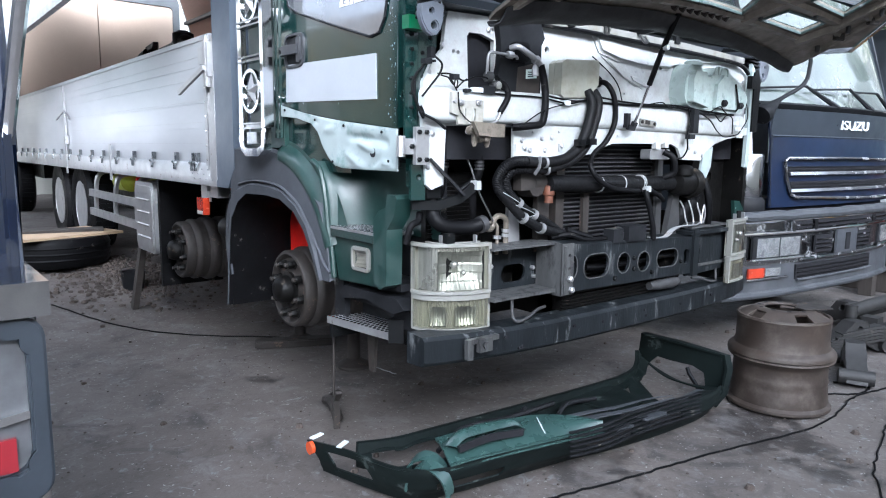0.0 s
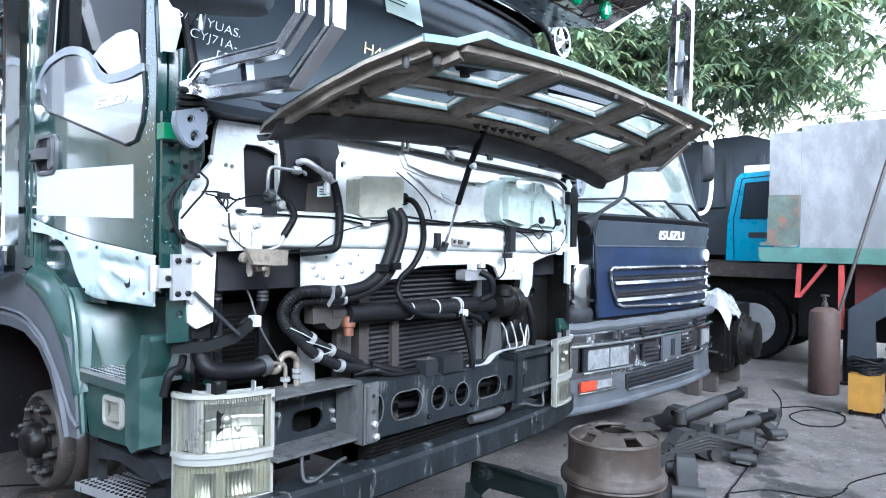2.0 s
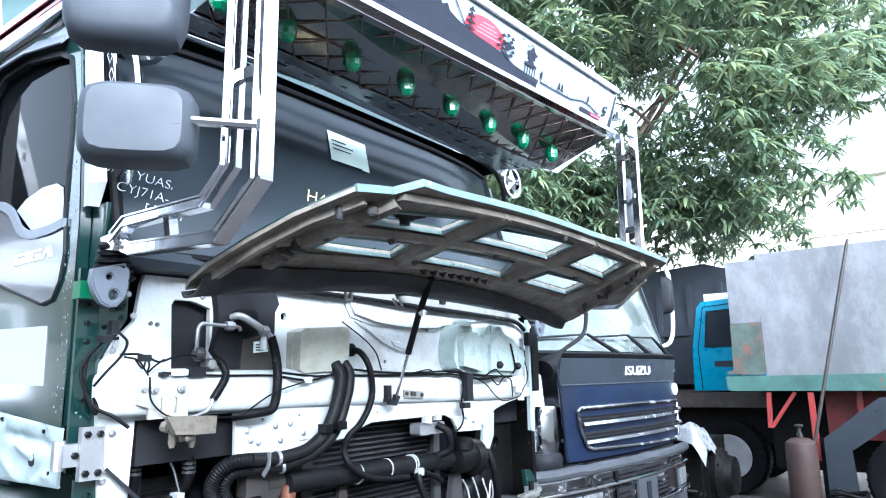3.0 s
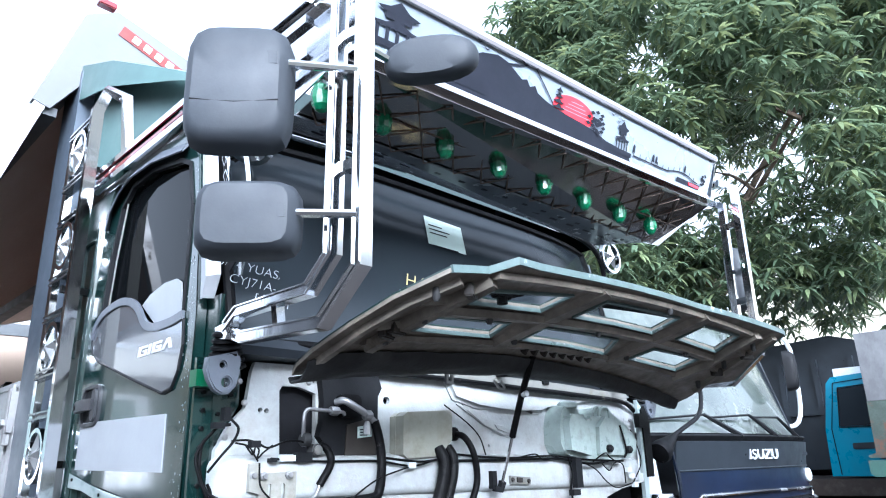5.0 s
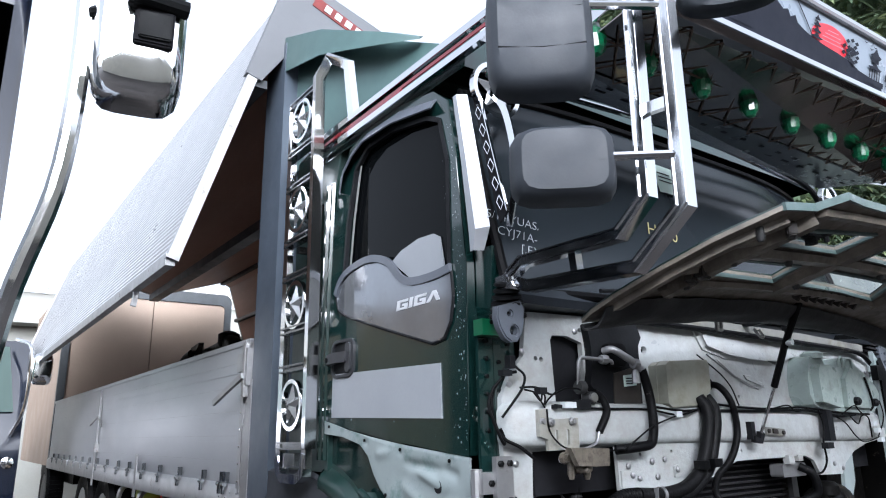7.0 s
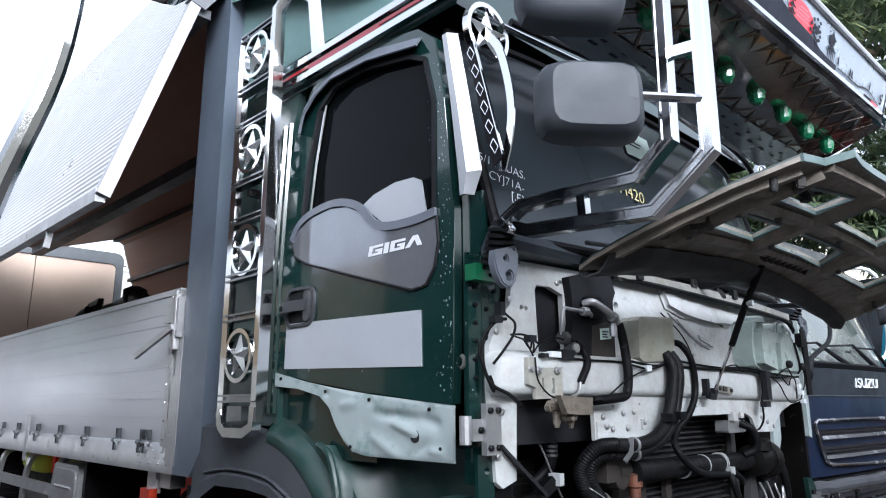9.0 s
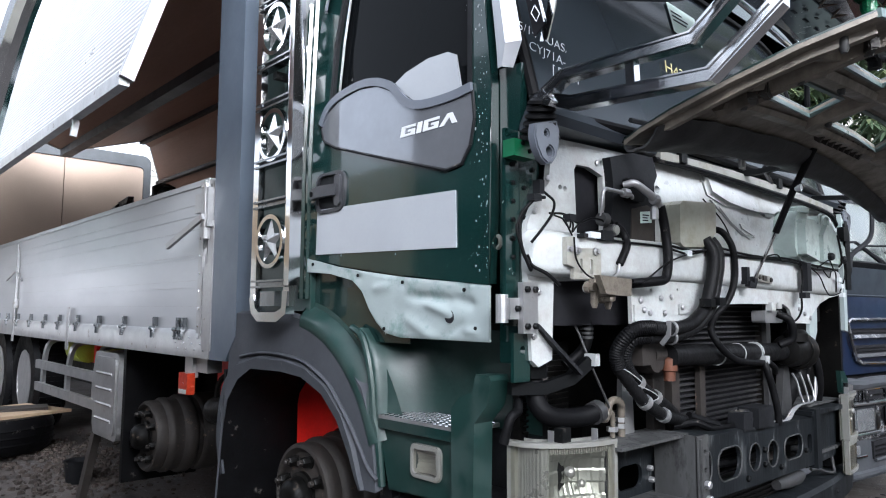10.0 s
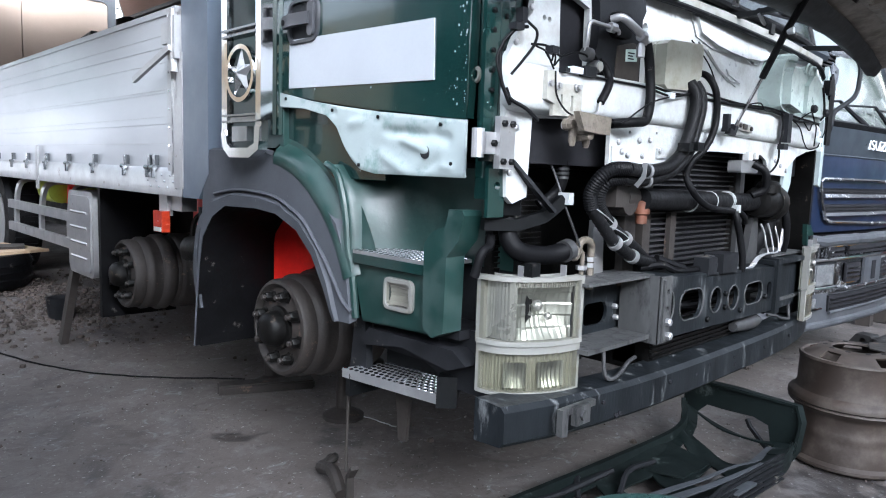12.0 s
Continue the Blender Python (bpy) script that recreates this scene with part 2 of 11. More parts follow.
window_film = material("window_film", (0.2, 0.21, 0.23), 0.06, 0.6, 0.15, 3.0, 0.006, 40, coat=0.4)
white_panel = material("white_panel", (0.37, 0.388, 0.39), 0.33, 0.0, 0.12, 7.0, 0.16, 50,
                       wear=(0.25, 0.24, 0.215), amount=0.1, wear_size=6, wear_rough=0.75, soft=0.3)
white_worn = material("white_worn", (0.25, 0.29, 0.29), 0.42, 0.0, 0.1, 5.0, 0.05, 40,
                      wear=(0.05, 0.12, 0.105), amount=0.06, wear_size=6, wear_rough=0.5, soft=0.18)
grey_plastic = material("grey_plastic", (0.044, 0.047, 0.054), 0.62, 0.0, 0.2, 5.0, 0.05, 120,
                        wear=(0.16, 0.16, 0.16), amount=-0.04, wear_size=6, ior=1.22)
black_plastic = material("black_plastic", (0.01, 0.0105, 0.012), 0.55, 0.0, 0.3, 7.0, 0.05, 110,
                         wear=(0.09, 0.085, 0.075), amount=-0.02, wear_size=8, ior=1.22)
mirror_shell = material("mirror_shell", (0.026, 0.031, 0.039), 0.6, 0.0, 0.15, 6.0, 0.03, 160)
handle_grey = material("handle_grey", (0.03, 0.031, 0.035), 0.38, 0.0, 0.15, 8.0, 0.03, 90)
rubber = material("rubber", (0.0035, 0.0035, 0.004), 0.5, 0.0, 0.3, 9.0, 0.08, 80, wear=(0.06, 0.055, 0.05), amount=-0.02, ior=1.18)
dark_steel = material("dark_steel", (0.004, 0.0044, 0.0048), 0.5, 0.15, 0.35, 6.0, 0.08, 70,
                      wear=(0.04, 0.036, 0.033), amount=0.0, wear_size=9, wear_rough=0.8, ior=1.22)
beam_steel = material("beam_steel", (0.008, 0.0095, 0.011), 0.45, 0.0, 0.4, 5.0, 0.1, 60,
                      wear=(0.085, 0.09, 0.092), amount=0.03, wear_size=15, stretch=(1.6, 1, 0.3), ior=1.22, soft=0.12)
greasy = material("greasy", (0.004, 0.0038, 0.0036), 0.45, 0.1, 0.4, 8.0, 0.12, 60,
                  wear=(0.045, 0.036, 0.028), amount=0.0, wear_size=10, ior=1.22)
rust_dark = material("rust_dark", (0.017, 0.0135, 0.0115), 0.65, 0.1, 0.4, 8.0, 0.12, 60,
                     wear=(0.08, 0.052, 0.038), amount=0.02, wear_size=12)
rim_rust = material("rim_rust", (0.024, 0.016, 0.0115), 0.6, 0.1, 0.35, 5.0, 0.06, 60,
                    wear=(0.055, 0.044, 0.036), amount=0.1, wear_size=6, wear_rough=0.7, soft=0.2)
chrome = material("chrome", (0.78, 0.79, 0.8), 0.08, 1.0, 0.04, 5.0, 0.01, 30)
stainless = material("stainless", (0.74, 0.75, 0.77), 0.08, 1.0, 0.06, 5.0, 0.015, 40, stretch=(1, 1, 0.2))
aluminium = material("aluminium", (0.36, 0.37, 0.39), 0.4, 0.5, 0.06, 1.2, 0.005, 40, stretch=(1, 0.3, 1))
alu_dull = material("alu_dull", (0.36, 0.36, 0.365), 0.42, 0.8, 0.15, 6.0, 0.04, 60, wear=(0.22, 0.2, 0.18), amount=-0.02)
post_grey = material("post_grey", (0.06, 0.075, 0.097), 0.4, 0.1, 0.12, 3.0, 0.02, 60)
wing_white = material("wing_white", (0.38, 0.39, 0.41), 0.35, 0.1, 0.04, 2.0, 0.01, 60)
plywood = material("plywood", (0.42, 0.26, 0.2), 0.5, 0.0, 0.18, 1.5, 0.02, 60, stretch=(1, 0.15, 1))
tan_door = material("tan_door", (0.3, 0.23, 0.18), 0.6, 0.0, 0.08, 1.5, 0.02, 40)
frame_dark = material("frame_dark", (0.05, 0.055, 0.06), 0.5, 0.2, 0.2, 5.0, 0.03, 60)
red_paint = material("red_paint", (0.7, 0.018, 0.012), 0.4, 0.0, 0.2, 4.0, 0.03, 60)
red_dark = material("red_dark", (0.14, 0.016, 0.013), 0.55, 0.0, 0.35, 5.0, 0.06, 60, wear=(0.06, 0.045, 0.04), amount=0.05)
orange_lens = material("orange_lens", (0.42, 0.06, 0.015), 0.15, 0.0, 0.1, 8.0, 0.02, 90, coat=0.5)
red_lens = material("red_lens", (0.16, 0.01, 0.015), 0.15, 0.0, 0.1, 8.0, 0.02, 90, coat=0.5)
green_lens = material("green_lens", (0.006, 0.14, 0.055), 0.22, 0.0, 0.35, 30.0, 0.15, 60, coat=0.7)
blue_paint = material("blue_paint", (0.0045, 0.0095, 0.026), 0.35, 0.0, 0.3, 3.0, 0.03, 50, coat=0.25)
navy_paint = material("navy_paint", (0.003, 0.0055, 0.014), 0.12, 0.1, 0.2, 3.0, 0.01, 40, coat=0.8)
cowl_dark = material("cowl_dark", (0.022, 0.027, 0.034), 0.35, 0.1, 0.2, 4.0, 0.02, 60)
cyan_paint = material("cyan_paint", (0.015, 0.2, 0.31), 0.3, 0.0, 0.12, 3.0, 0.02, 50, coat=0.3)
steel_plate = material("steel_plate", (0.105, 0.105, 0.11), 0.55, 0.0, 0.25, 1.5, 0.04, 40,
                       wear=(0.17, 0.17, 0.175), amount=0.05, wear_size=3, stretch=(1, 1, 0.6), soft=0.3)
rail_green = material("rail_green", (0.035, 0.085, 0.07), 0.6, 0.0, 0.3, 4.0, 0.05, 60,
                      wear=(0.16, 0.06, 0.035), amount=0.04, wear_size=5)
cylinder_rust = material("cylinder_rust", (0.035, 0.018, 0.014), 0.65, 0.1, 0.3, 6.0, 0.06, 60, wear=(0.05, 0.034, 0.028), amount=0.02)
yellow_paint = material("yellow_paint", (0.24, 0.12, 0.012), 0.5, 0.0, 0.2, 8.0, 0.03, 60, wear=(0.1, 0.07, 0.04), amount=0.0)
lens_clear = material("lens_clear", (0.32, 0.32, 0.29), 0.1, 0.0, 0.06, 10.0, 0.02, 60, coat=0.6)
reflector = material("reflector", (0.36, 0.37, 0.355), 0.42, 1.0, 0.03, 10.0, 0.004, 60)
lamp_cream = material("lamp_cream", (0.15, 0.15, 0.138), 0.4, 0.0, 0.1, 10.0, 0.03, 80, wear=(0.13, 0.12, 0.09), amount=0.02, soft=0.2)
tank_plastic = material("tank_plastic", (0.25, 0.25, 0.21), 0.4, 0.0, 0.1, 12.0, 0.03, 60, wear=(0.15, 0.13, 0.095), amount=0.04, soft=0.3)
bottle_plastic = material("bottle_plastic", (0.3, 0.36, 0.34), 0.3, 0.0, 0.15, 9.0, 0.06, 50, wear=(0.16, 0.18, 0.165), amount=0.03, soft=0.3)
paper = material("paper", (0.6, 0.72, 0.66), 0.7, 0.0, 0.04, 9.0, 0.02, 60)
ink = material("ink", (0.018, 0.02, 0.028), 0.6, 0.0, 0.1, 9.0, 0.0, 60, ior=1.15)
chalk = material("chalk", (0.5, 0.53, 0.55), 0.8, 0.0, 0.1, 30.0, 0.0, 60)
chalk_yellow = material("chalk_yellow", (0.5, 0.44, 0.2), 0.8, 0.0, 0.1, 30.0, 0.0, 60)
sign_face = material("sign_face", (0.19, 0.225, 0.27), 0.3, 0.0, 0.06, 3.0, 0.01, 60, coat=0.3)
sun_red = material("sun_red", (0.65, 0.015, 0.03), 0.35, 0.0, 0.05, 6.0, 0.0, 60)
cream_wall = material("cream_wall", (0.66, 0.62, 0.52), 0.8, 0.0, 0.1, 1.0, 0.05, 30)
tan_wall = material("tan_wall", (0.55, 0.42, 0.28), 0.8, 0.0, 0.1, 1.0, 0.05, 30)
roof_sheet = material("roof_sheet", (0.5, 0.48, 0.44), 0.5, 0.3, 0.15, 2.0, 0.03, 40)
fence_rust = material("fence_rust", (0.2, 0.195, 0.17), 0.7, 0.1, 0.2, 2.0, 0.05, 40, wear=(0.25, 0.12, 0.06), amount=0.06, wear_size=3)
# Near-black: in hollows and openings their shade is put into this colour.
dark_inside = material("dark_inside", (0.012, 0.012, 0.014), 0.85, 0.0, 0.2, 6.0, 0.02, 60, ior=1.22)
seat_cloth = material("seat_cloth", (0.05, 0.055, 0.065), 0.9, 0.0, 0.2, 8.0, 0.05, 120)
wood_old = material("wood_old", (0.024, 0.019, 0.016), 0.8, 0.0, 0.25, 5.0, 0.08, 60, stretch=(1, 6, 1))
cardboard = material("cardboard", (0.36, 0.26, 0.17), 0.85, 0.0, 0.12, 5.0, 0.04, 60)
rust_patch = material("rust_patch", (0.04, 0.055, 0.045), 0.75, 0.0, 0.4, 6.0, 0.1, 50, wear=(0.1, 0.042, 0.024), amount=0.16, wear_size=4.5, soft=0.12)
fin_black = material("fin_black", (0.017, 0.017, 0.018), 0.5, 0.2, 0.4, 6.0, 0.05, 60, wear=(0.035, 0.034, 0.033), amount=0.05, wear_size=7, soft=0.3)
tie_white = material("tie_white", (0.26, 0.27, 0.27), 0.5, 0.0, 0.1, 20.0, 0.0, 60)
rod_grey = material("rod_grey", (0.032, 0.032, 0.033), 0.5, 0.2, 0.3, 9.0, 0.05, 60)
stainless_dark = material("stainless_dark", (0.36, 0.32, 0.3), 0.12, 1.0, 0.1, 3.0, 0.012, 30)
tarp_silver = material("tarp_silver", (0.2, 0.205, 0.215), 0.3, 0.2, 0.2, 9.0, 0.15, 20)


def clear_pane(name, tint, rough=0.03):
    """A thin clear lens: what lies behind it shows, with a mirror gloss over it."""
    m = bpy.data.materials.new(name)
    m.use_nodes = True
    n, l = m.node_tree.nodes, m.node_tree.links
    n.remove(n["Principled BSDF"])
    see = n.new("ShaderNodeBsdfTransparent")
    see.inputs[0].default_value = (*tint, 1)
    gloss = n.new("ShaderNodeBsdfGlossy")
    gloss.inputs["Roughness"].default_value = rough
    rim = n.new("ShaderNodeLayerWeight")
    rim.inputs["Blend"].default_value = 0.3
    much = n.new("ShaderNodeMapRange")
    much.inputs["To Min"].default_value, much.inputs["To Max"].default_value = 0.05, 0.7
    l.new(rim.outputs["Facing"], much.inputs["Value"])
    mix = n.new("ShaderNodeMixShader")
    l.new(much.outputs[0], mix.inputs[0])
    l.new(see.outputs[0], mix.inputs[1])
    l.new(gloss.outputs[0], mix.inputs[2])
    l.new(mix.outputs[0], n["Material Output"].inputs[0])
    return m


clear_lens = clear_pane("clear_lens", (0.88, 0.87, 0.8))
frosted_lens = clear_pane("frosted_lens", (0.76, 0.75, 0.64), 0.25)
windscreen_glass = glass("windscreen_glass", (0.02, 0.025, 0.03), 0.16)
side_glass = glass("side_glass", (0.003, 0.0035, 0.004), 0.03, 0.0, 1.13)
green_glass = glass("green_glass", (0.05, 0.075, 0.068), 0.06)

# ---- setting ----


def concrete_material():
    """Old yard concrete: grey brown, with oil stains, pale dust, grit and hair cracks."""
    m = material("yard_concrete", (0.078, 0.067, 0.061), 0.72, 0.0, 0.3, 1.3, 0.22, 70,
                 wear=(0.022, 0.019, 0.018), amount=0.12, wear_size=0.7, wear_rough=0.5)
    n, l = m.node_tree.nodes, m.node_tree.links
    p = n["Principled BSDF"]
    co = n["Texture Coordinate"].outputs["Object"]
    below = p.inputs["Base Color"].links[0].from_socket

    def layer(scale, detail, rough, lo, hi, colour, below, much, warp=0.0):
        t = n.new("ShaderNodeTexNoise")
        t.inputs["Scale"].default_value, t.inputs["Detail"].default_value, t.inputs["Roughness"].default_value = scale, detail, rough
        t.inputs["Distortion"].default_value = warp
        l.new(co, t.inputs["Vector"])
        r = n.new("ShaderNodeMapRange")
        for k, v in zip(("From Min", "From Max", "To Min", "To Max"), (lo, hi, 0.0, much)):
            r.inputs[k].default_value = v
        l.new(t.outputs["Fac"], r.inputs["Value"])
        x = n.new("ShaderNodeMix")
        x.data_type = 'RGBA'
        l.new(r.outputs[0], x.inputs[0])
        l.new(below, x.inputs[6])
        x.inputs[7].default_value = (*colour, 1)
        return x.outputs[2]

    col = layer(3.2, 9, 0.72, 0.52, 0.7, (0.125, 0.118, 0.118), below, 0.75, 0.6)
    col = layer(9.0, 6, 0.6, 0.6, 0.68, (0.14, 0.142, 0.15), col, 0.75, 1.2)
    col = layer(1.9, 8, 0.65, 0.54, 0.66, (0.02, 0.018, 0.018), col, 0.8, 0.9)
    col = layer(5.5, 9, 0.75, 0.5, 0.62, (0.042, 0.034, 0.03), col, 0.6, 1.5)
    col = layer(17.0, 7, 0.7, 0.58, 0.66, (0.16, 0.15, 0.145), col, 0.5, 0.8)
    col = layer(46.0, 3, 0.5, 0.68, 0.72, (0.24, 0.24, 0.24), col, 0.8)
    col = layer(30.0, 3, 0.5, 0.67, 0.72, (0.02, 0.018, 0.017), col, 0.8)
    l.new(col, p.inputs["Base Color"])
    return m


yard_concrete = concrete_material()


def smooth(f):
    f = max(0.0, min(1.0, f))
    return f * f * (3 - 2 * f)


def ground_height(x, y):
    """The yard: nearly flat, and rising to the rear beside the long truck."""
    d = math.hypot(x - 1, y - 1)
    k = smooth((24 - d) / 10)
    rise = 0.33 * smooth((y - 3.4) / 2.6) * smooth((4.2 - x) / 1.2) * smooth((16 - abs(x)) / 6)
    rough = 0.03 * smooth((y - 3.6) / 1.0) * smooth((8 - y) / 2) * abs(noise.noise((x * 3.1, y * 3.1, 0.4))) * smooth((3 - abs(x)) / 1)
    return k * 0.012 * (noise.noise((x * 0.7, y * 0.7, 1.3)) - 0.3) - 0.004 + rise + rough


def build_ground():
    bm = B()
    steps = [-600, -200, -80, -40] + [-20 + 0.25 * i for i in range(161)] + [40, 80, 200, 600]
    vs = [[bm.verts.new((x, y, ground_height(x, y))) for y in steps] for x in steps]
    for i in range(len(steps) - 1):
        for j in range(len(steps) - 1):
            bm.faces.new((vs[i][j], vs[i + 1][j], vs[i + 1][j + 1], vs[i][j + 1]))
    solid("ground", bm, yard_concrete, "worn grey-brown yard concrete with oil stains", "ground", kind="structure", angle=60)


build_ground()


shed_wall = material("shed_wall", (0.26, 0.26, 0.24), 0.8, 0.0, 0.12, 1.0, 0.05, 30)


def build_rear_building():
    """The long cream shed behind the trucks, with a ribbed sheet roof."""
    b = thing("rear_building", (0, 17, 0), "cream rendered shed with a ribbed metal roof behind the trucks", "building", kind="structure")
    bm = B()
    box(bm, (-16, 17, 0), (14, 24, 4.2))
    part("wall", bm, shed_wall, b)
    bm = B()
    box(bm, (-16.2, 16.4, 4.2), (14.2, 24, 4.9))
    part("fascia", bm, shed_wall, b, bevel=0.03)
    bm = B()
    pro, x, i = [], -16.4, 0
    while x < 14.4:
        pro += [(x, 0.0), (x + 0.34, 0.0), (x + 0.37, 0.05), (x + 0.41, 0.05)]
        x += 0.44
    for (x0, h0), (x1, h1) in zip(pro, pro[1:]):
        bm.faces.new([bm.verts.new(p) for p in ((x0, 16.2, 4.95 + h0), (x1, 16.2, 4.95 + h1), (x1, 24.5, 7.0 + h1), (x0, 24.5, 7.0 + h0))])
    bmesh.ops.remove_doubles(bm, verts=bm.verts, dist=0.001)
    part("roof", bm, roof_sheet, b, "grey ribbed sheet roof", angle=20)
    bm = B()
    for x0 in (-12, -7.5, -3, 1.5, 6):
        box(bm, (x0, 16.96, 1.6), (x0 + 1.6, 17.05, 3.0))
    part("shutter", bm, frame_dark, b)


build_rear_building()


def build_fence():
    """Rusty corrugated sheets between the parked trucks."""
    bm = B()
    n = 150
    line = [(-6.5 + 0.04 * i, 11.6 + 0.03 * math.sin(2 * math.pi * i / 6.0)) for i in range(n)]
    for (x0, y0), (x1, y1) in zip(line, line[1:]):
        bm.faces.new([bm.verts.new(p) for p in ((x0, y0, 0), (x1, y1, 0), (x1, y1, 2.5), (x0, y0, 2.5))])
    bmesh.ops.remove_doubles(bm, verts=bm.verts, dist=0.001)
    thicken(bm, 0.004)
    solid("sheet_fence", bm, fence_rust, "rusty cream corrugated sheet fence", "fence", kind="structure", angle=60)


build_fence()


def build_right_building():
    """The pale building beyond the tree."""
    b = thing("far_building", (26, 0, 0), "pale cream building wall with a flat roof edge and one window band", "building", kind="structure")
    bm = B()
    box(bm, (26, -30, 0), (34, 9, 8.2))
    part("wall", bm, cream_wall, b)
    bm = B()
    box(bm, (25.7, -30.2, 8.2), (34.2, 9.2, 8.5))
    part("roof_edge", bm, roof_sheet, b)
    bm = B()
    box(bm, (25.93, 1.0, 4.6), (26.05, 4.6, 5.3))
    part("window", bm, windscreen_glass, b)
    bm = B()
    box(bm, (25.9, -30, 6.3), (26.0, 9, 6.42))
    part("ledge", bm, cream_wall, b)


build_right_building()


def build_near_wall():
    """Unseen wall behind the viewer, added to close the yard and cut low skylight."""
    bm = B()
    box(bm, (-24, -9.3, 0), (30, -9, 5.4))
    solid("unseen_wall_south", bm, cream_wall, "plain cream wall added out of view to cut low sky light", "wall", kind="structure")


build_near_wall()


def build_west_wall():
    """Unseen tan wall along the aisle's far side, added for the door's reflections."""
    bm = B()
    box(bm, (-7.8, 1.0, 0), (-7.5, 26, 4.6))
    solid("unseen_wall_west", bm, tan_wall, "plain tan wall added out of view for reflections", "wall", kind="structure")


build_west_wall()

# ---- the green truck ----
truck = thing("cargo_truck", (1.2, 4.0, 0), "half-dismantled dark green wing-body truck with its front panel raised", "truck")
MID = 1.235           # the truck's middle line


def mirrored(pts):
    return [(2 * MID - x, y, z) for x, y, z in pts]


def build_cab_shell():
    bm = B()
    # The shell's inner faces are near-black; the cab's inside shade is their colour.
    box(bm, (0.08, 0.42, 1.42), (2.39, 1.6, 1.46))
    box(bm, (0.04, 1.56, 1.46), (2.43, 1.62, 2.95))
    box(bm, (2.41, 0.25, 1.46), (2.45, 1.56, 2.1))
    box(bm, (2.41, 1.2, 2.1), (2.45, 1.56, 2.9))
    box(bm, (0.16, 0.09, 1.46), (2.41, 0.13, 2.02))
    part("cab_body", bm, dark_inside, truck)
    # Rear quarter of the side, behind the door.
    bm = B()
    plate(bm, [(1.205, 1.5), (1.62, 1.5), (1.62, 3.0), (1.5, 3.06), (1.13, 2.96), (1.2, 2.7), (1.21, 2.2)], 'x', 0.0, 0.035,
          holes=[rounded(1.3, 2.2, 1.46, 2.74, 0.03)])
    part("side_panel", bm, green_dusty, truck, bevel=0.006)
    bm = B()
    plate(bm, rounded(1.29, 2.19, 1.47, 2.75, 0.03), 'x', 0.012, 0.02)
    part("quarter_panel", bm, green_paint, truck)
    # Ribs pressed into the corner post, seen beside the ladder.
    bm = B()
    for y0 in (1.225, 1.27):
        tube(bm, [(-0.004, y0, 1.55), (-0.004, y0, 2.15), (-0.002, y0 - 0.03, 2.8)], 0.014, 6)
    part("rib", bm, green_paint, truck)
    # Roof with rounded sides, and the header over the windscreen.
    bm = B()
    prof = [(-0.005, 2.93), (0.0, 3.02), (0.05, 3.09), (0.2, 3.14), (MID, 3.18), (2.27, 3.14), (2.42, 3.09), (2.47, 3.02), (2.475, 2.93)]
    rows = [(0.17, 0.0), (0.4, 0.05), (1.0, 0.09), (1.62, 0.1)]
    vs = [[bm.verts.new((x, y, z + up * max(0.0, (z - 3.0)) * 8)) for x, z in prof] for y, up in rows]
    for a, b in zip(vs, vs[1:]):
        for i in range(len(prof) - 1):
            bm.faces.new((a[i], a[i + 1], b[i + 1], b[i]))
    bm.faces.new(vs[0])
    bm.faces.new(vs[-1])
    part("roof", bm, green_paint, truck)


build_cab_shell()


DOOR = [(0.2, 1.585), (0.19, 1.8), (0.19, 2.2), (0.225, 2.6), (0.27, 2.84), (0.36, 2.905), (0.6, 2.955), (0.86, 2.96),
        (1.02, 2.915), (1.12, 2.8), (1.165, 2.6), (1.19, 2.3), (1.2, 1.9), (1.2, 1.715), (1.0, 1.675), (0.6, 1.62)]
WINDOW = [(0.275, 2.2), (0.275, 2.6), (0.32, 2.775), (0.4, 2.815), (0.66, 2.865), (0.86, 2.86), (0.965, 2.79), (1.03, 2.56),
          (1.065, 2.3), (0.8, 2.3), (0.66, 2.26), (0.56, 2.2), (0.45, 2.185)]


LETTER_Y, LETTER_Z, LETTER_W, LETTER_H = 0.612, 2.102, 0.0745, 0.037


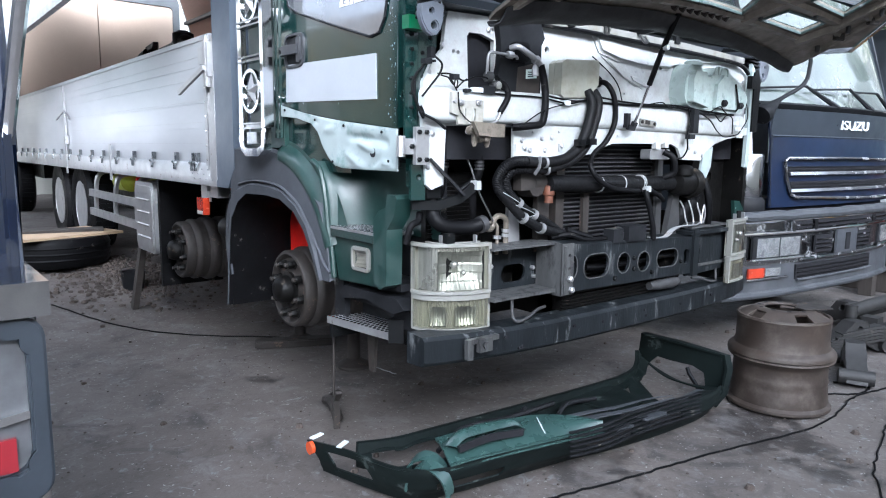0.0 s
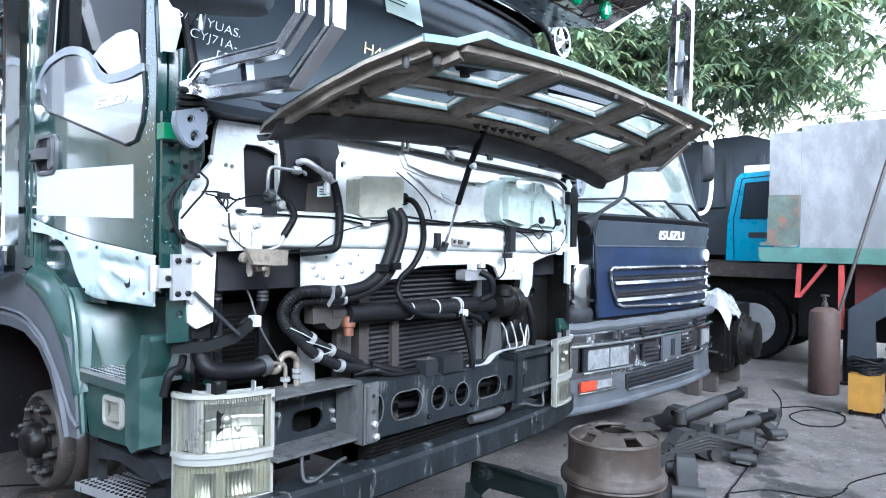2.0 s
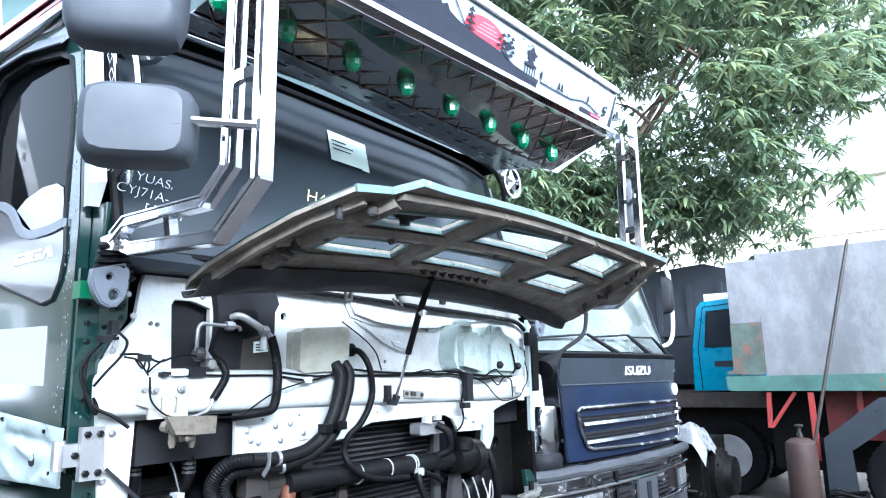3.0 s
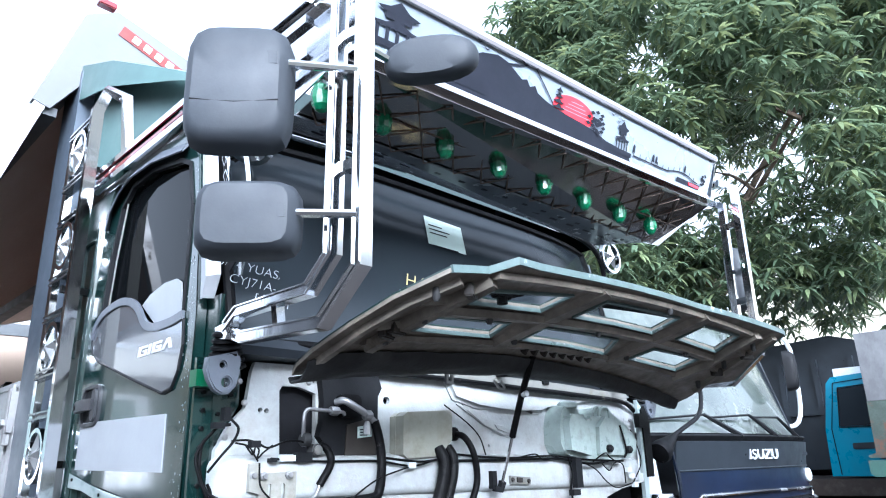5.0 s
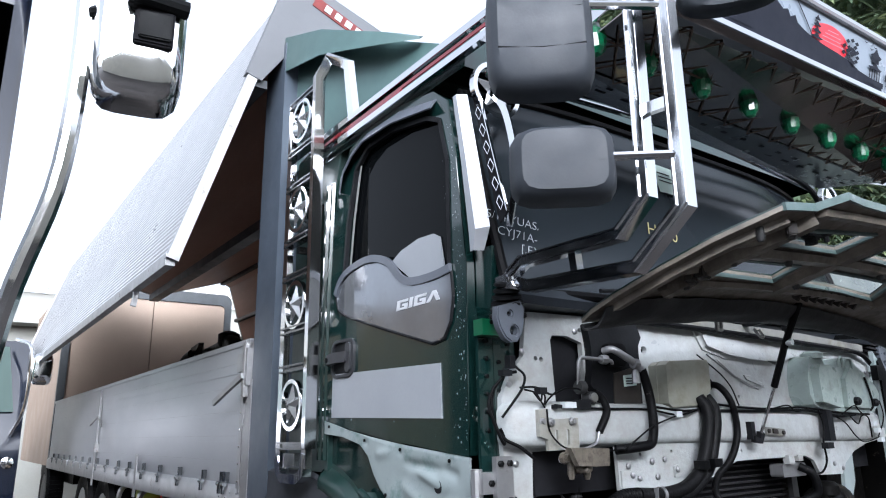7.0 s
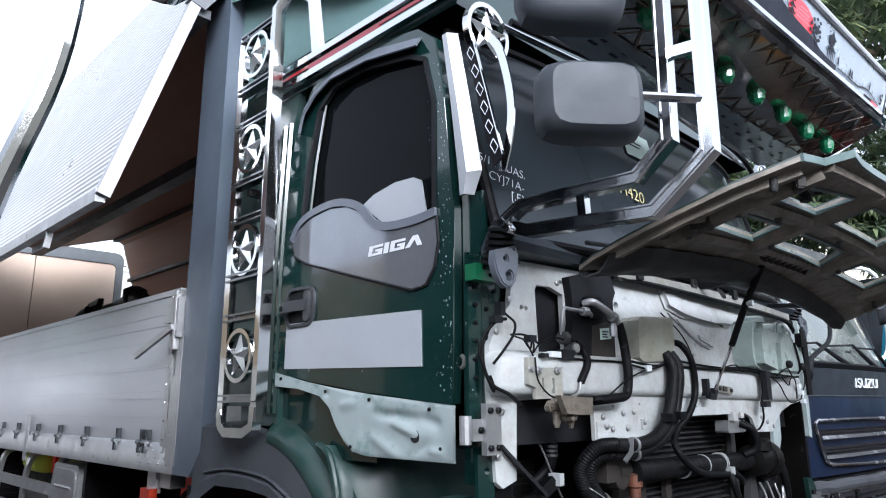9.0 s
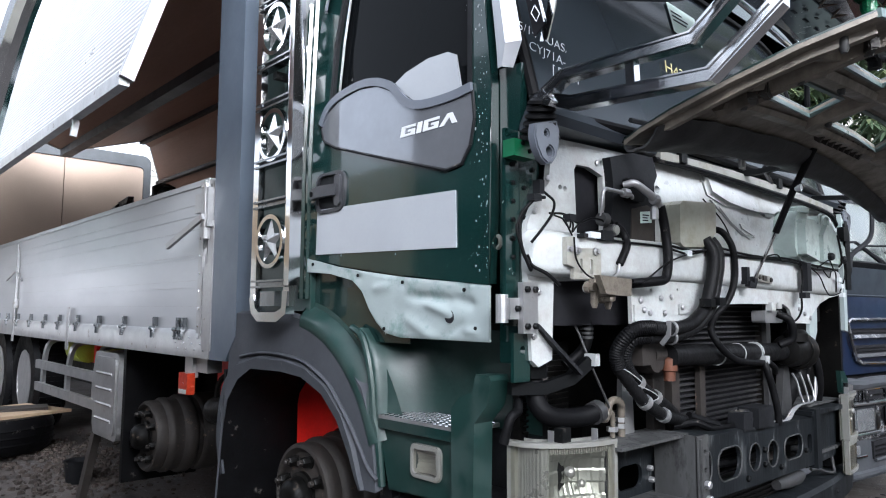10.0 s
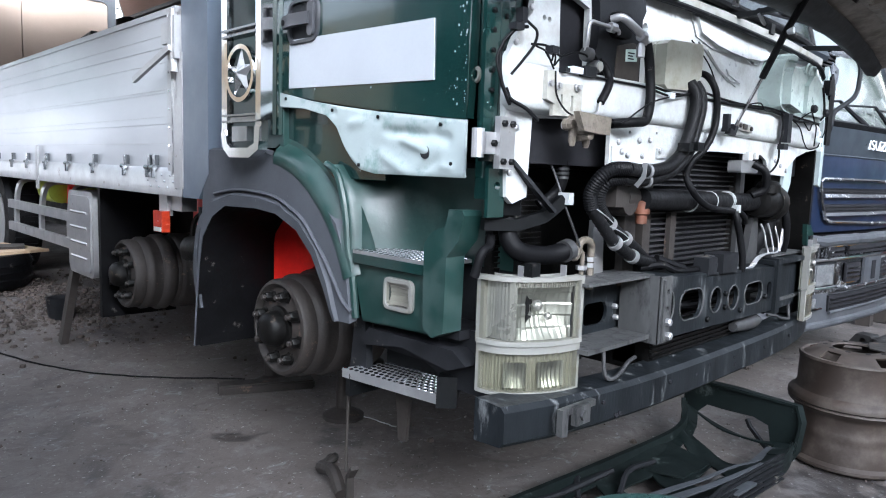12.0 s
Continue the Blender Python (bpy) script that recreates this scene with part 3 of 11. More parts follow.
def build_door():
    door = None
    bm = B()
    plate(bm, DOOR, 'x', -0.012, 0.03, holes=[WINDOW])
    door = part("door", bm, green_paint, truck, "dark green cab door with a grey unpainted strip", bevel=0.004)
    # Window seal and the frame line at the rear of the glass.
    bm = B()
    for a, b in zip(WINDOW, WINDOW[1:] + WINDOW[:1]):
        bar(bm, [(-0.008, *a), (-0.008, *b)], 0.018, 0.018)
    part("seal", bm, black_plastic, door)
    bm = B()
    plate(bm, WINDOW, 'x', 0.015, 0.019)
    part("window_pane", bm, side_glass, door, "dark door glass")
    bm = B()
    tube(bm, [(-0.004, 1.02, 2.32), (-0.004, 0.985, 2.56), (-0.004, 0.93, 2.8)], 0.006, 6)
    part("glass_run", bm, stainless, door)
    # The reflective panel under the window, with its raised front corner.
    film = [(1.12, 2.235), (1.08, 2.29), (1.0, 2.325), (0.86, 2.34), (0.75, 2.325), (0.66, 2.285), (0.585, 2.215), (0.5, 2.185),
            (0.36, 2.18), (0.262, 2.19), (0.252, 2.1), (0.27, 2.02), (0.31, 1.965), (0.38, 1.955), (0.7, 2.045), (1.02, 2.14), (1.1, 2.18)]
    bm = B()
    plate(bm, film, 'x', -0.019, -0.010)
    part("lower_panel", bm, window_film, door, "glossy grey panel below the window", bevel=0.003)
    bm = B()
    for a, b in zip(film, film[1:] + film[:1]):
        tube(bm, [(-0.016, *a), (-0.016, *b)], 0.006, 6)
    part("panel_seam", bm, black_plastic, door)
    bm = B()
    bar(bm, spline([(-0.02, y, z + 0.012) for y, z in film[0:10]], 3), 0.012, 0.03)
    part("weather_strip", bm, shield_grey, door, "grey rubber weather strip")
    shade = [(0.69, 2.315), (0.62, 2.345), (0.5, 2.365), (0.4, 2.36), (0.36, 2.34), (0.33, 2.2), (0.45, 2.2), (0.56, 2.225)]
    bm = B()
    plate(bm, shade, 'x', 0.006, 0.0115)
    part("inner_corner_piece", bm, patch_grey, door, "pale flat piece inside the window's corner")
    # GIGA: this model word stands on the panel.
    bm = B()
    letter_g = [(0, 0), (1, 0), (1, .58), (.5, .58), (.5, .38), (.72, .38), (.72, .24), (.28, .24), (.28, .76), (1, .76), (1, 1), (0, 1)]
    letter_i = [(0, 0), (.3, 0), (.3, 1), (0, 1)]
    letter_a = [(0, 0), (.42, 1), (.72, 1), (1.12, 0), (.82, 0), (.57, .66), (.3, 0)]
    for shape, at in ((letter_g, 0), (letter_i, 1.15), (letter_g, 1.6), (letter_a, 2.7)):
        plate(bm, [(LETTER_Y - (at + u + 0.12 * v) * LETTER_W, LETTER_Z + v * LETTER_H + 0.0) for u, v in shape], 'x', -0.0215, -0.0185)
    part("lettering", bm, letter_white, door, "pale model lettering")
    # Grey unpainted strip.
    bm = B()
    plate(bm, [(1.145, 1.725), (1.14, 1.905), (0.338, 1.885), (0.333, 1.702)], 'x', -0.0165, -0.010)
    part("unpainted_strip", bm, patch_grey, door, "flat pale grey unpainted strip")
    # Handle: a grey surround, a dark bowl and a grip that bridges it.
    bm = B()
    plate(bm, rounded(0.945, 1.885, 1.148, 2.047, 0.045), 'x', -0.024, -0.010, holes=[rounded(0.958, 1.898, 1.135, 2.034, 0.038)])
    handle = part("handle", bm, handle_grey, door, "grey plastic pull handle in a hollow", bevel=0.004)
    bm = B()
    plate(bm, rounded(0.958, 1.898, 1.135, 2.034, 0.038), 'x', -0.013, -0.008)
    part("bowl", bm, black_plastic, handle)
    bm = B()
    plate(bm, rounded(0.962, 1.905, 1.0, 2.028, 0.017), 'x', -0.034, -0.012)
    bar(bm, spline([(-0.03, 0.985, 1.968), (-0.04, 1.05, 1.968), (-0.042, 1.1, 1.967), (-0.036, 1.148, 1.964)], 4), 0.022, 0.044)
    part("grip", bm, handle_grey, handle, bevel=0.004)
    bm = B()
    lathe(bm, [(0.011, -0.053), (0.011, -0.045)], (0, 1.135, 1.964), 'x', 12)
    part("lock", bm, dark_steel, handle)
    # Chipped paint along the front edge of the door and over the handle.
    rnd = random.Random(21)
    bm = B()
    for i in range(150):
        z = rnd.uniform(1.6, 2.75)
        y = 0.2 + 0.075 * rnd.random() ** 2.2 + max(0.0, z - 2.2) * 0.1
        if rnd.random() < 0.06:
            y = rnd.uniform(0.25, 1.15)
            z = rnd.uniform(1.6, 2.0)
        r = 0.001 + 0.0028 * rnd.random() ** 2
        bm.faces.new([bm.verts.new((-0.0135, y + r * rnd.uniform(0.5, 1.3) * math.cos(a), z + 1.5 * r * rnd.uniform(0.5, 1.3) * math.sin(a))) for a in (0, 1.2, 2.4, 3.6, 4.9)])
    part("chipped_edge", bm, patch_grey, door, "pale chips in the paint")
    # Rain shield over the window.
    bm = B()
    a = [(1.125, 2.73), (1.09, 2.83), (1.0, 2.895), (0.86, 2.93), (0.6, 2.925), (0.34, 2.87)]
    b = [(1.055, 2.7), (1.03, 2.78), (0.95, 2.84), (0.85, 2.875), (0.62, 2.87), (0.33, 2.82)]
    rows = [[bm.verts.new((x, *p)) for p, x in zip(q, xs)] for q, xs in ((a, [-0.014] * 6), (b, [-0.05] * 6))]
    for i in range(5):
        bm.faces.new((rows[0][i], rows[0][i + 1], rows[1][i + 1], rows[1][i]))
    thicken(bm, 0.006)
    part("rain_shield", bm, shield_grey, door, "grey plastic rain shield")
    # White lower panel, dented and pressed, with bolt holes.
    top = [(0.195, 1.58), (0.6, 1.618), (0.82, 1.645), (1.0, 1.672), (1.215, 1.715)]
    foot = [(0.195, 1.41), (0.62, 1.412), (0.7, 1.425), (0.75, 1.46), (0.79, 1.5), (0.835, 1.57), (0.9, 1.615), (1.05, 1.645), (1.215, 1.657)]

    def along(line, y):
        for (y0, z0), (y1, z1) in zip(line, line[1:]):
            if y <= y1:
                return z0 + (z1 - z0) * (y - y0) / (y1 - y0)
        return line[-1][1]

    # Pressings: y, z, half-lengths, depth (in is positive), turn.
    press = ((0.72, 1.585, 0.05, 0.016, -0.007, -0.12), (0.46, 1.545, 0.11, 0.016, 0.014, 0.06), (0.42, 1.51, 0.07, 0.016, -0.012, 0.3), (0.3, 1.53, 0.045, 0.02, 0.012, 0.2), (0.27, 1.44, 0.03, 0.012, -0.008, 0.0),
             (0.52, 1.45, 0.08, 0.02, -0.008, 0.4), (0.36, 1.44, 0.06, 0.014, 0.008, -0.5), (0.6, 1.5, 0.05, 0.05, 0.005, 0.0), (0.86, 1.625, 0.02, 0.014, 0.006, 0.0), (0.6, 1.6, 0.012, 0.02, 0.007, 0.0), (0.3, 1.572, 0.012, 0.014, 0.007, 0.0))

    def sheet(u, v):
        y = 0.195 + 1.02 * u
        lo, hi = along(foot, y), along(top, y)
        z = lo + (hi - lo) * v
        x = -0.012 + 0.004 * (1 if v in (0, 1) else 0)
        for py, pz, ly, lz, deep, turn in press:
            dy, dz = y - py, z - pz
            a, b = dy * math.cos(turn) + dz * math.sin(turn), dz * math.cos(turn) - dy * math.sin(turn)
            x += deep * math.exp(-((a / ly) ** 4) - ((b / lz) ** 2))
        return (x, y, z)

    bm = B()
    grid_sheet(bm, sheet, 90, 24)
    thicken(bm, 0.008)
    low_panel = part("sill_panel", bm, white_worn, door, "dented white panel with green paint wearing through", angle=60)
    # A dark disc on the sheet stands in for the hole's shade.
    bm = B()
    lathe(bm, [(0.021, -0.0155), (0.021, -0.012)], (0, 0.365, 1.485), 'x', 16)
    part("drain_hole", bm, dark_inside, low_panel)
    bm = B()
    bolts(bm, [(-0.012, y, z) for y, z in ((1.17, 1.688), (0.86, 1.632), (0.6, 1.6), (0.3, 1.568), (0.25, 1.45), (0.7, 1.44))], 'x', 0.007, 0.004)
    part("clip", bm, dark_steel, low_panel)
    return door


build_door()


def build_far_door():
    bm = B()
    plate(bm, [(y, z) for y, z in DOOR], 'x', 2.44, 2.48, holes=[WINDOW])
    door = part("door", bm, green_paint, truck)
    bm = B()
    plate(bm, WINDOW, 'x', 2.455, 2.461)
    part("window", bm, side_glass, door)


build_far_door()


def build_front_pillar():
    # Polished cover on the corner post, and its pierced trim.
    bm = B()
    rows = [((0.232, 2.83), (0.185, 2.83)), ((0.19, 2.55), (0.13, 2.55)), ((0.16, 2.3), (0.085, 2.31)), ((0.155, 2.235), (0.12, 2.235))]
    vs = [[bm.verts.new((-0.016, *a)), bm.verts.new((-0.018, *[(p + q) / 2 for p, q in zip(a, b)])), bm.verts.new((0.015, *b))] for a, b in rows]
    for r0, r1 in zip(vs, vs[1:]):
        for i in range(2):
            bm.faces.new((r0[i], r0[i + 1], r1[i + 1], r1[i]))
    thicken(bm, 0.003)
    part("pillar_cover", bm, aluminium, truck, "polished metal cover on the corner post", angle=8)
    bm = B()
    outer = [(0.165, 2.81), (0.125, 2.81), (0.0, 2.34), (0.045, 2.31)]
    plate(bm, outer, 'x', 0.022, 0.026)
    trim = part("pierced_trim", bm, dark_inside, truck, "dark strip with a row of chrome diamonds")
    for i in range(6):
        f = 0.12 + 0.155 * i
        cy, cz = 0.145 - 0.122 * f, 2.79 - 0.46 * f
        bm = B()
        bar(bm, [(0.02, cy + a, cz + b) for a, b in ((0.003, 0.026), (0.016, 0.006), (-0.003, -0.026), (-0.016, -0.006), (0.003, 0.026))], 0.003, 0.004)
        part("diamond", bm, chrome, trim)
    bm = B()
    bar(bm, [(0.02, 0.125, 2.81), (0.02, 0.0, 2.34)], 0.004, 0.01)
    part("trim_edge", bm, chrome, trim)
    bm = B()
    bar(bm, spline([(0.05, 0.1, 2.82), (0.05, 0.03, 2.72), (0.05, -0.01, 2.55), (0.05, -0.005, 2.42), (0.05, 0.03, 2.3)], 5), 0.006, 0.028)
    part("trim_bow", bm, chrome, truck)
    # Green post below the screen, beside the white bulkhead.
    bm = B()
    plate(bm, [(0.11, 1.35), (0.19, 1.35), (0.19, 2.25), (0.1, 2.25), (0.11, 2.05)], 'x', 0.03, 0.06)
    plate(bm, [(-0.03, 1.46), (0.075, 1.46), (0.075, 1.82), (0.12, 1.9), (0.12, 2.04), (-0.03, 2.04)], 'y', 0.112, 0.125)
    plate(bm, [(-0.01, 1.3), (0.06, 1.3), (0.06, 1.44), (-0.01, 1.44)], 'y', 0.1, 0.112, holes=[ring(0.028, 1.39, 0.013, n=10)])
    part("corner_post", bm, green_paint, truck, "green corner post with bolt holes")
    bm = B()
    places = [(0.0, 0.112, 1.66 + 0.055 * i) for i in range(7)] + [(0.05, 0.112, 1.69 + 0.09 * i) for i in range(4)] + [(0.09, 0.112, 1.93), (0.1, 0.112, 1.99), (-0.015, 0.112, 1.52), (0.03, 0.112, 1.57)]
    bolts(bm, places, 'y', 0.008, 0.006)
    part("bolt", bm, dark_steel, truck)
    # Bright green block, and the hinge irons of the door.
    bm = B()
    box(bm, (-0.055, 0.055, 1.945), (0.035, 0.1, 1.995))
    block = part("block", bm, material("bright_green", (0.005, 0.085, 0.035), 0.35, 0, 0.2, 6, 0.03, 60, coat=0.3), truck, "bright green bracket", bevel=0.006)
    bm = B()
    bolts(bm, [(-0.02, 0.055, 1.985), (0.01, 0.055, 1.965)], 'y', 0.007, 0.004)
    part("bolt", bm, dark_steel, block)
    bm = B()
    box(bm, (-0.06, 0.07, 1.48), (0.03, 0.11, 1.54))
    box(bm, (-0.02, 0.055, 1.44), (0.045, 0.075, 1.585))
    lathe(bm, [(0.018, 1.47), (0.018, 1.55)], (-0.06, 0.1, 0), 'z', 10)
    hinge = part("hinge", bm, alu_dull, truck, "bare metal door hinge", bevel=0.004)
    bm = B()
    bolts(bm, [(-0.005, 0.055, 1.565), (0.03, 0.055, 1.565), (-0.005, 0.055, 1.46), (0.03, 0.055, 1.46), (-0.03, 0.07, 1.51)], 'y', 0.01, 0.008)
    part("bolt", bm, dark_steel, hinge)
    bm = B()
    lathe(bm, [(0.022, 0), (0.026, -0.004), (0.022, -0.012), (0.016, -0.012), (0.016, 0)], (0.03, 0.2, 1.712), 'x', 16)
    part("ring_grommet", bm, lamp_cream, truck)


build_front_pillar()


def build_lower_side():
    # The bulge of the skirt over the wheel arch: two rolled steps that follow the arch.
    bm = B()

    def sheet(u, v):
        a = radians(22 + 80 * u)
        r = 0.6 + 0.2 * v
        y, z = 1.33 - r * math.cos(a) * 0.95, 0.78 + r * math.sin(a) * 1.03
        x = 0.02 - 0.05 * math.sin(math.pi * min(1.0, v * 1.6)) ** 0.7 * (v < 0.63) + 0.03 * max(0.0, v - 0.6)
        return (x, min(y, 1.235), min(z, 1.7))

    grid_sheet(bm, sheet, 24, 14)
    part("lower_skirt", bm, green_dusty, truck, "dark green lower skirt of the cab")
    bm = B()
    plate(bm, [(0.6, 1.39), (1.22, 1.39), (1.22, 1.7), (1.0, 1.665), (0.6, 1.61)], 'x', 0.024, 0.03)
    part("inner_skirt", bm, green_paint, truck)
    # The well of the steps: a hollow with a curved rear side.
    bm = B()
    prof = spline([(-0.012, 0.80), (-0.004, 0.765), (0.05, 0.74), (0.12, 0.69), (0.17, 0.6), (0.19, 0.46), (0.19, 0.16)], 4)
    levels = [(1.12, -0.035), (1.22, -0.025), (1.3, -0.01), (1.36, 0.01), (1.4, 0.05), (1.44, 0.09)]
    rows = []
    for z, dy in levels:
        rows.append([bm.verts.new((p[0] * (1 - 1.6 * max(0.0, z - 1.36)), p[1] + dy * (1 if p[1] > 0.6 else max(0.0, (p[1] - 0.3) / 0.3)), z)) for p in [Vector((q[0], q[1], 0)) for q in prof]])
    for r0, r1 in zip(rows, rows[1:]):
        for i in range(len(prof) - 1):
            bm.faces.new((r0[i], r0[i + 1], r1[i + 1], r1[i]))
    part("step_well", bm, green_dusty, truck, "dark green hollow behind the steps")
    bm = B()
    tube(bm, [(-0.006, 0.9, 1.44), (-0.012, 0.83, 1.41), (-0.014, 0.79, 1.34), (-0.014, 0.765, 1.25), (-0.012, 0.75, 1.13), (-0.008, 0.735, 1.08), (-0.006, 0.71, 0.9)], 0.014, 8, smooth=5)
    part("well_rim", bm, green_dusty, truck)
    # Panel under the upper step, with a side lamp.
    bm = B()
    plate(bm, [(0.3, 0.91), (0.69, 0.89), (0.735, 1.05), (0.735, 1.115), (0.3, 1.115)], 'x', 0.005, 0.05, holes=[rounded(0.42, 0.965, 0.555, 1.065, 0.02)])
    housing = part("step_housing", bm, green_dusty, truck, "dark green step housing", bevel=0.006)
    bm = B()
    box(bm, (0.05, 0.25, 0.9), (0.2, 0.72, 0.93))
    box(bm, (0.2, 0.17, 0.9), (0.23, 0.74, 1.42))
    part("housing_back", bm, black_plastic, truck)
    # Upright bolster at the front of the steps.
    bm = B()
    plate(bm, [(0.335, 0.935), (0.295, 0.912), (0.245, 0.935), (0.24, 1.17), (0.19, 1.225), (0.172, 1.3), (0.18, 1.315), (0.235, 1.315), (0.248, 1.262), (0.3, 1.245), (0.34, 1.205)], 'x', -0.03, 0.05)
    part("step_end", bm, green_dusty, housing, bevel=0.016)
    # Side lamp.
    bm = B()
    plate(bm, rounded(0.415, 0.96, 0.56, 1.07, 0.022), 'x', -0.008, 0.01, holes=[rounded(0.43, 0.975, 0.545, 1.055, 0.016)])
    fog = part("side_lamp", bm, lamp_cream, housing, "yellowed rectangular side lamp", bevel=0.004)
    bm = B()
    bm.faces.new([bm.verts.new((-0.004, y, z)) for y, z in rounded(0.43, 0.975, 0.545, 1.055, 0.016)])
    lens = part("lens", bm, clear_lens, fog)
    lens.visible_shadow = False
    bm = B()
    grid_sheet(bm, lambda u, v: (0.035 - 0.03 * (2 * u - 1) ** 2 * 0.6 - 0.03 * (2 * v - 1) ** 2 * 0.5 + 0.0015 * math.sin(v * 40), 0.43 + 0.115 * u, 0.975 + 0.08 * v), 12, 16)
    part("reflector", bm, lamp_cream, fog)
    # Steps with punched tread: corners x, y, rear to front along the outer edge.
    for name, quad, z, lip in (("upper_step", ((-0.02, 0.715), (0.16, 0.7), (0.16, 0.31), (-0.02, 0.3)), 1.145, green_paint),
                               ("lower_step", ((-0.005, 0.785), (0.18, 0.735), (0.21, 0.44), (0.055, 0.35)), 0.7, alu_dull)):
        bm = B()
        plate(bm, [quad[0], quad[1], quad[2], quad[3]], 'z', z - 0.012, z)
        step = part(name, bm, alu_dull, truck, "punched metal step tread", bevel=0.003)
        bm = B()
        (ax, ay), (bx, by) = quad[0], quad[3]
        deep = 0.034 if lip is alu_dull else 0.045
        plate(bm, [(ax, ay), (ax + 0.014, ay), (bx + 0.014, by), (bx, by)], 'z', z - deep, z - 0.0125)
        part("lip", bm, lip, step, bevel=0.003)
        bm = B()
        rows, cols = 7, int(abs(ay - by) / 0.026)
        for i in range(rows):
            for j in range(cols):
                u, v = 0.05 + 0.9 * i / (rows - 1), (j + 0.25 + 0.5 * (i % 2)) / cols
                o = [quad[0][k] * (1 - u) * (1 - v) + quad[1][k] * u * (1 - v) + quad[2][k] * u * v + quad[3][k] * (1 - u) * v for k in (0, 1)]
                lathe(bm, [(0.0095, z), (0.008, z + 0.0025), (0.005, z + 0.003)], (o[0], o[1], 0), 'z', 6)
        part("tread_studs", bm, stainless, step)
    bm = B()
    plate(bm, [(0.05, 0.345), (0.07, 0.36), (0.22, 0.45), (0.24, 0.42), (0.1, 0.3)], 'z', 0.655, 0.76)
    plate(bm, [(0.17, 0.74), (0.2, 0.75), (0.24, 0.43), (0.21, 0.42)], 'z', 0.6, 0.78)
    box(bm, (0.0, 0.745, 0.6), (0.2, 0.77, 0.685))
    part("step_frame", bm, dark_steel, truck, bevel=0.004)
    bm = B()
    plate(bm, [(0.17, 0.72), (0.3, 0.72), (0.46, 0.78), (0.72, 0.78), (0.745, 0.88), (0.71, 0.905), (0.17, 0.93)], 'x', 0.1, 0.14)
    plate(bm, [(0.2, 0.83), (0.26, 0.87), (0.68, 0.865), (0.72, 0.82), (0.7, 0.8), (0.5, 0.83), (0.28, 0.8)], 'x', 0.03, 0.1)
    plate(bm, [(0.72, 0.64), (0.83, 0.64), (0.8, 0.88), (0.74, 0.9)], 'x', 0.06, 0.09)
    part("splash_guard", bm, black_plastic, truck, "blue-black plastic splash guard", bevel=0.008)
    # Brackets that hang under the lower step.
    bm = B()
    plate(bm, [(0.55, 0.66), (0.63, 0.66), (0.61, 0.45), (0.57, 0.45)], 'x', 0.12, 0.135)
    tube(bm, [(0.045, 0.81, 0.6), (0.05, 0.825, 0.4), (0.05, 0.825, 0.27)], 0.006, 6)
    bar(bm, [(0.04, 0.76, 0.31), (0.05, 0.8, 0.26), (0.05, 0.8, 0.11)], 0.03, 0.016)
    part("step_bracket", bm, rust_dark, truck)


build_lower_side()


def arch_points(scale, cy=1.37, cz=0.62, top=0.64, r=0.52):
    """Half of a wheel arch outline, front to back."""
    pts = []
    for i in range(17):
        a = math.pi * i / 16
        pts.append((cy - r * scale * math.cos(a), cz + top * scale * math.sin(a) ** 0.85))
    return pts


